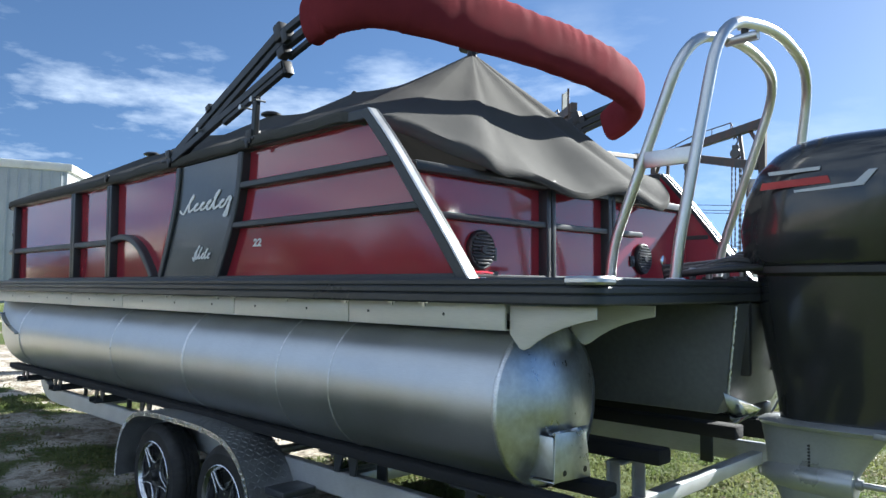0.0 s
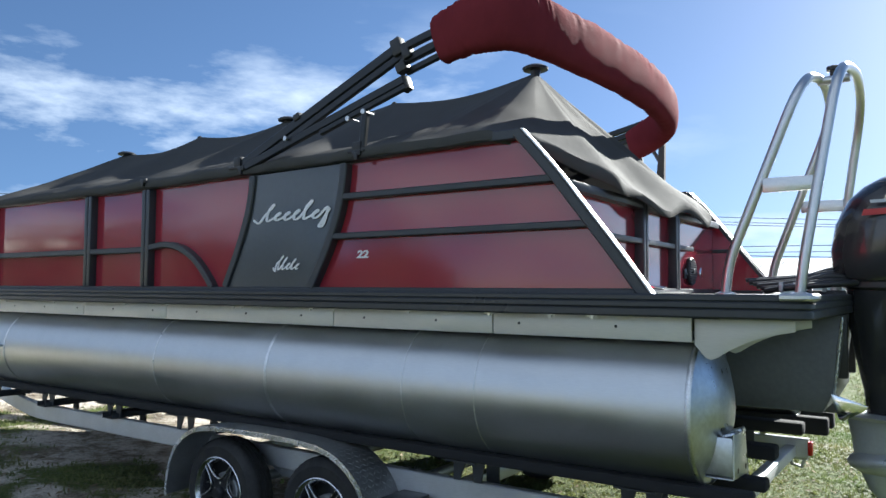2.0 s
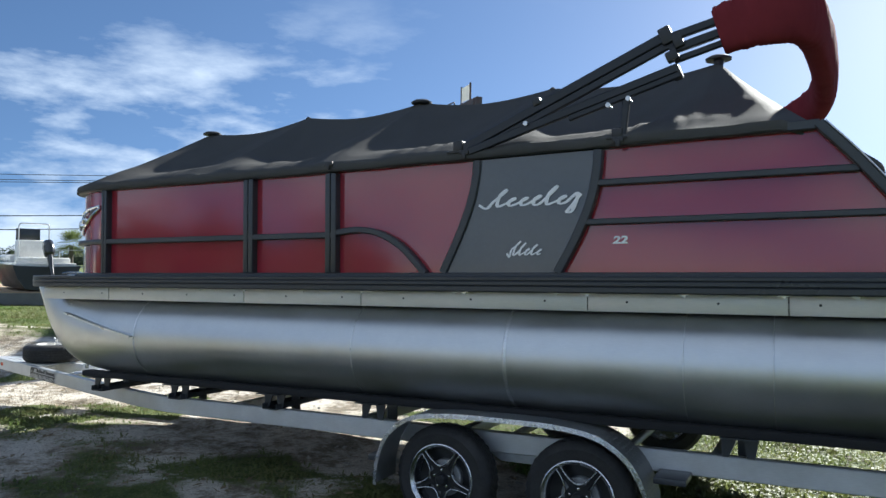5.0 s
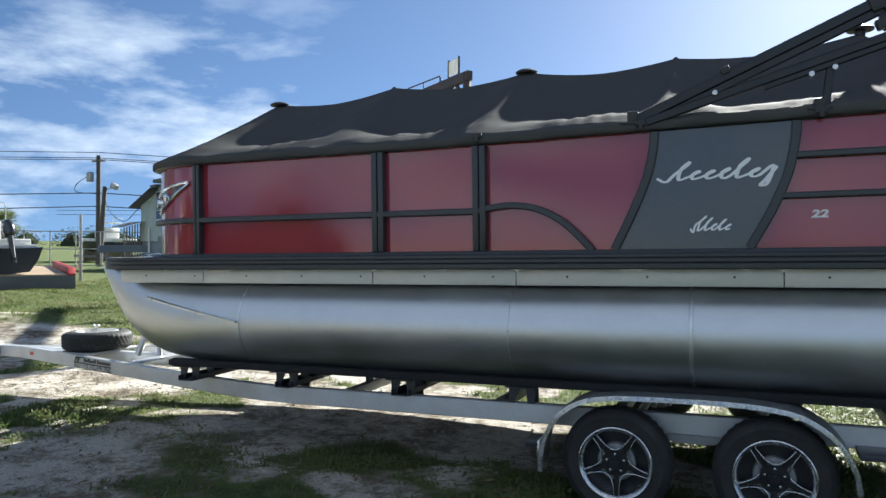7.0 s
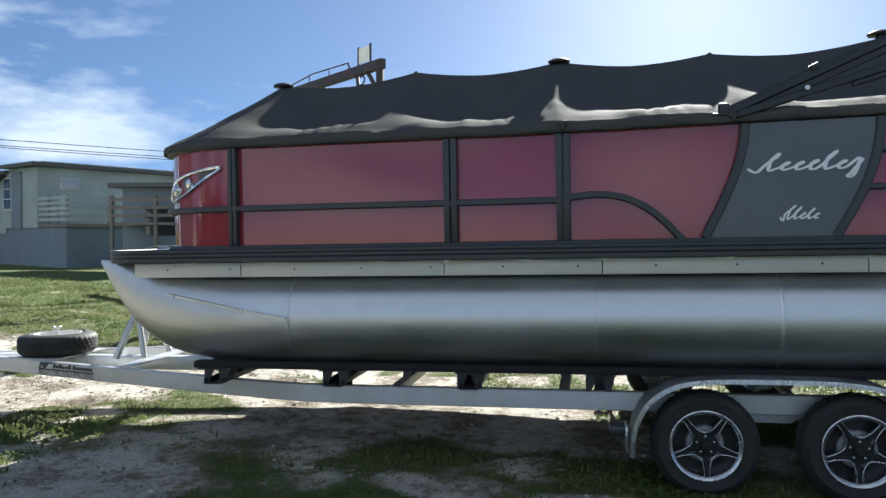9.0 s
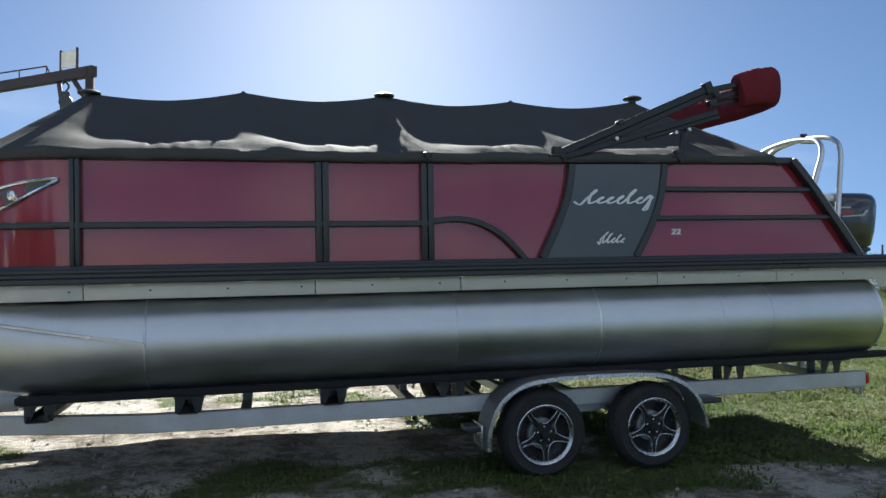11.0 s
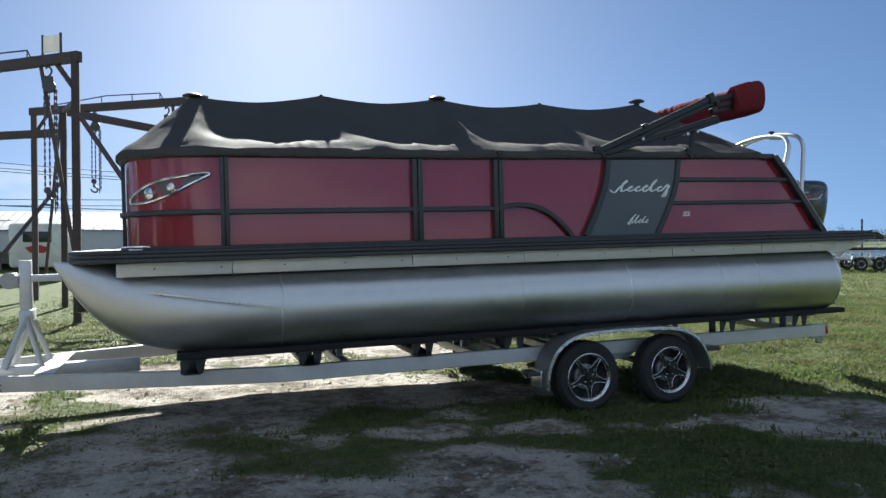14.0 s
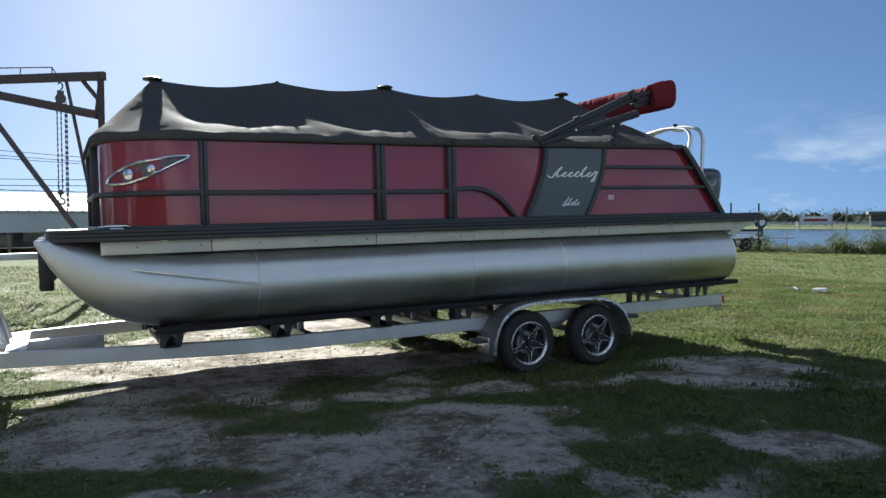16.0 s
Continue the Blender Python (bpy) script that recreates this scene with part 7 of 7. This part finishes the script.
lift = thing("moored_boat", far_pt(199, -1, 0.0), "white boat with a red stripe at the far shore", "boat")
part("hull", prism([far_pt(200, -4)[:2], far_pt(200, 3)[:2], far_pt(203, 2.2)[:2], far_pt(203, -3.2)[:2]], 0.7, 2.6, "z", 0.1), M_WHITE, lift)
part("stripe", prism([far_pt(199.9, -3.2)[:2], far_pt(199.9, 2)[:2], far_pt(200.0, 2)[:2], far_pt(200.0, -3.2)[:2]], 1.5, 2.1, "z"), M_BARGERED, lift)
for l in (-4.0, 3.0):
    part("post", prism([far_pt(200, l - 0.12)[:2], far_pt(200, l + 0.12)[:2], far_pt(200.3, l + 0.12)[:2], far_pt(200.3, l - 0.12)[:2]], -0.6, 3.4, "z"), M_GALV, lift)


def leaf_cloud(centres, per, size, seed, core=0.0):
    """Many small bent leaves round the centres (x, y, z, radius, height), over an uneven dense middle."""
    r = random.Random(seed)
    vs, fs = [], []
    for cx, cy, cz, rad, hh in centres:
        if core:
            o, nu, nv = len(vs), 10, 5
            for j in range(nv):
                for i in range(nu):
                    a, e = 6.283 * i / nu, 1.5 * j / (nv - 1)
                    q = core * (0.8 + 0.35 * noise.noise((cx + 3 * math.cos(a), cy + 3 * math.sin(a), e * 3)))
                    vs.append((cx + rad * q * math.cos(a) * math.cos(e), cy + rad * q * math.sin(a) * math.cos(e), cz + hh * q * math.sin(e)))
            fs += [(o + j * nu + i, o + j * nu + (i + 1) % nu, o + (j + 1) * nu + (i + 1) % nu, o + (j + 1) * nu + i) for j in range(nv - 1) for i in range(nu)]
        for _ in range(per):
            a, u, k = r.uniform(0, 6.283), r.random() ** 0.5, r.random()
            x, y, z = cx + rad * u * math.cos(a), cy + rad * u * math.sin(a), cz + hh * k * (1 - 0.55 * u * u)
            s = size * r.uniform(0.5, 1.3)
            d = Vector((r.uniform(-1, 1), r.uniform(-1, 1), r.uniform(-0.3, 1))).normalized()
            e = d.orthogonal().normalized() * 0.42
            o = len(vs)
            p = Vector((x, y, z))
            vs += [p - d * s, p + e * s, p + d * s, p - e * s]
            fs += [(o, o + 1, o + 2), (o, o + 2, o + 3)]
    me = bpy.data.meshes.new("leaves")
    me.from_pydata(vs, [], fs)
    return me


cs = []
for k in range(190):
    l = rng.uniform(-110, 220)
    s = rng.uniform(236, 275)
    x, y, _ = far_pt(s, l)
    cs.append((x, y, 0.6, rng.uniform(3.0, 6.5), rng.uniform(3.0, 5.6) * (1.4 if 45 < l < 70 else 1)))
for k in range(130):
    a = rng.uniform(-1.35, 0.15)
    d = rng.uniform(170, 240)
    cs.append((-8 + d * math.sin(a), d * math.cos(a), 0.3, rng.uniform(3, 6), rng.uniform(2.5, 5.5)))
# trees on the land side, seen in the glossy panels
for k in range(46):
    a = rng.uniform(-2.6, -1.75)
    d = rng.uniform(34, 60)
    cs.append((-8 + d * math.sin(a), d * math.cos(a), 0.0, rng.uniform(1.5, 3.2), rng.uniform(2.5, 6.0)))
me = leaf_cloud(cs, 420, 0.26, 3, 0.72)
me.materials.append(M_FARLEAF)
tagged(new("distant_trees", me), "dark green distant tree line along the horizon", "trees", kind="stuff")
# shore scrub
cs = []
for k in range(420):
    l = rng.uniform(-16, 18)
    s = 39.0 + rng.uniform(-0.7, 2.6) - 2.0 * noise.noise((l * 0.12, 3.1, 0)) + 7.5 * smooth(-1.6, -4.4, l)
    x, y, _ = far_pt(s, l)
    big = 0.6 < l < 5.5 or -3.5 < l < -2.3
    cs.append((x, y, ground_z(x, y) - 0.05, rng.uniform(0.3, 0.7), (rng.uniform(0.8, 1.5) if big else rng.uniform(0.30, 0.75)) - 0.9 * ground_z(x, y) * 0.5))
me = leaf_cloud(cs, 420, 0.048, 8, 0.5)
me.materials.append(M_LEAF)
tagged(new("shore_scrub", me), "scrubby green bushes along the shore", "bushes", kind="stuff")
# a palm behind the barge
palm = thing("palm_tree", (-52.0, 36.0, 0), "small fan palm behind the pipe fence", "palm tree")
part("trunk", tube([(-52, 36, -0.2), (-51.9, 36, 2.6)], 0.22, 10, [1, 0.7]), M_TWIG, palm)
bm = bmesh.new()
for k in range(46):
    a, el = k * 2.4, -0.5 + 1.9 * (k / 46)
    d = Vector((math.cos(a) * math.cos(el), math.sin(a) * math.cos(el), math.sin(el)))
    sd = d.cross(Vector((0, 0, 1))).normalized() if abs(d.z) < 0.95 else Vector((1, 0, 0))
    o = Vector((-51.9, 36, 2.7))
    for j in range(7):
        t = (j - 3) * 0.17
        e = (d + sd * t).normalized() * 1.5
        vs = [bm.verts.new(o + d * 0.4), bm.verts.new(o + e * 0.6 + sd * 0.04), bm.verts.new(o + e + Vector((0, 0, -0.25))), bm.verts.new(o + e * 0.6 - sd * 0.04)]
        bm.faces.new(vs)
part("crown", bm, M_LEAF, palm)
# pale building across the yard, seen in the glossy panels only
pale = thing("pale_building", (-64, -27, 0), "pale metal building across the yard, in full sun", "building")
part("wall", box(-78, -56, -34, -23, -0.2, 4.3), M_WHITE, pale)
part("roof", prism([(-34.4, 4.3), (-28.5, 6.0), (-22.6, 4.3), (-22.6, 4.2), (-34.4, 4.2)], -78.4, -55.6, "x"), M_METALROOF, pale)
for k in range(22):
    part("rib", box(-77.5 + k, -77.4 + k, -23.0, -22.96, -0.1, 4.2), M_WHITE, pale)
part("door", box(-66, -62.5, -23.0, -22.94, -0.1, 3.2), M_SHED, pale)
# debris on the grass
scrap = thing("scrap_boards", (5.56, 5.96, 0.0), "pale broken board and sticks lying on the grass", "debris")
part("board", moved(prism([(-0.14, -0.10), (0.10, -0.13), (0.26, 0.0), (0.05, 0.10), (-0.12, 0.06)], 0.0, 0.09, "z", 0.02), Matrix.Translation((5.56, 5.96, ground_z(5.56, 5.96) + 0.0))), M_SIGN, scrap)
part("stick", beam((5.50, 6.40, 0.03), (5.68, 6.60, 0.06), 0.04, 0.03), M_STONE, scrap)
part("stick", beam((5.46, 6.62, 0.05), (5.64, 6.38, 0.04), 0.04, 0.03), M_STONE, scrap)

# ---- grass and stones ----
def blades(n, region, height, seed, want, mat, name, label, lean=0.5, leafy=0.55):
    """n blades scattered where grassy() is above want."""
    r = random.Random(seed)
    vs, fs = [], []
    x0, x1, y0, y1 = region
    made = 0
    while made < n:
        x, y = r.uniform(x0, x1), r.uniform(y0, y1)
        g = grassy(x, y)
        made += 1
        if r.random() > smooth(0, 2.2, min(x - x0, x1 - x, y - y0, y1 - y)):
            continue
        if g + r.uniform(-0.25, 0.25) < want or shore(x, y)[0] > 39:
            continue
        tall = 0.55 + 0.9 * max(0.0, noise.noise((x * 0.9, y * 0.9, 6)) + 0.35)
        z = ground_z(x, y) - 0.005
        for _ in range(4):
            h = height * r.uniform(0.5, 1.25) * tall
            a = r.uniform(0, 6.283)
            bx, by = x + r.uniform(-0.04, 0.04), y + r.uniform(-0.04, 0.04)
            w = 0.006 + 0.10 * h * r.uniform(0.5, 1)
            lx, ly = math.cos(a) * lean * h, math.sin(a) * lean * h
            px, py = -math.sin(a) * w, math.cos(a) * w
            o = len(vs)
            if r.random() < leafy:          # a small broad leaf on a short stalk
                w2 = h * r.uniform(0.28, 0.5)
                zz, tip = z + h * r.uniform(0.25, 0.8), r.uniform(-0.3, 0.5)
                ca, sa = math.cos(a), math.sin(a)
                vs += [(bx, by, zz), (bx + ca * w2 - sa * w2 * 0.7, by + sa * w2 + ca * w2 * 0.7, zz + w2 * tip), (bx + ca * w2 * 2, by + sa * w2 * 2, zz + w2 * tip * 0.8), (bx + ca * w2 + sa * w2 * 0.7, by + sa * w2 - ca * w2 * 0.7, zz + w2 * tip)]
            else:
                vs += [(bx - px, by - py, z), (bx + px, by + py, z), (bx + lx * 0.5 + px * 0.8, by + ly * 0.5 + py * 0.8, z + h * 0.65), (bx + lx, by + ly, z + h)]
            fs += [(o, o + 1, o + 2), (o, o + 2, o + 3)]
    me = bpy.data.meshes.new(name)
    me.from_pydata(vs, [], fs)
    me.materials.append(mat)
    return tagged(new(name, me), label, "grass", kind="stuff")


blades(150000, (-5.5, 10.0, -5.5, 13.0), 0.050, 1, 0.42, M_BLADE, "near_grass", "short weedy green grass round the trailer")
blades(30000, (-24.0, -8.0, 6.0, 18.0), 0.055, 12, 0.45, M_BLADE, "bank_grass", "rough green grass on the bank behind the boat")
blades(80000, (-12.0, 28.0, 6.0, 34.0), 0.06, 2, 0.45, M_BLADE, "far_grass", "rough green grass behind the boat")
blades(70000, (-13.5, -1.5, -5.0, 9.0), 0.036, 4, 0.46, M_BLADE, "patchy_grass", "sparse grass patches in the pale ground")
rs = random.Random(9)
vs, fs = [], []
for _ in range(15000):
    x, y = rs.uniform(-13.5, -0.5), rs.uniform(-3.5, 7.5)
    if grassy(x, y) > 0.45:
        continue
    s = 0.004 + 0.020 * rs.random() ** 5
    z = ground_z(x, y) + s * 0.2
    o = len(vs)
    j = [s * rs.uniform(0.6, 1.2) for _ in range(6)]
    vs += [(x + j[0], y, z), (x, y + j[1], z), (x - j[2], y, z), (x, y - j[3], z), (x + 0.2 * s, y, z + j[4] * 0.7), (x, y, z - s)]
    fs += [(o, o + 1, o + 4), (o + 1, o + 2, o + 4), (o + 2, o + 3, o + 4), (o + 3, o, o + 4), (o + 1, o, o + 5), (o + 2, o + 1, o + 5), (o + 3, o + 2, o + 5), (o, o + 3, o + 5)]
me = bpy.data.meshes.new("gravel")
me.from_pydata(vs, [], fs)
me.materials.append(M_STONE)
tagged(new("gravel", me), "loose pale limestone gravel on bare ground", "gravel", kind="stuff")
# dry leaves, straw and clods on the bare ground
rs = random.Random(21)
vs, fs = [], []
for _ in range(12000):
    x, y = rs.uniform(-13.5, 0.5), rs.uniform(-3.5, 8.5)
    if noise.fractal((x * 0.7, y * 0.7, 3.3), 1.0, 2.0, 3) < -0.05:
        continue
    a, s = rs.uniform(0, 6.283), rs.uniform(0.012, 0.045)
    w = s * rs.uniform(0.08, 0.4)
    z = ground_z(x, y) + 0.006
    ca, sa = math.cos(a), math.sin(a)
    o = len(vs)
    vs += [(x - ca * s, y - sa * s, z), (x - sa * w, y + ca * w, z + s * 0.25), (x + ca * s, y + sa * s, z + s * rs.uniform(0, 0.5)), (x + sa * w, y - ca * w, z + 0.002)]
    fs += [(o, o + 1, o + 2), (o, o + 2, o + 3)]
me = bpy.data.meshes.new("dry_litter")
me.from_pydata(vs, [], fs)
me.materials.append(M_STRAW)
tagged(new("dry_litter", me), "dry leaves and straw strewn on the ground", "litter", kind="stuff")
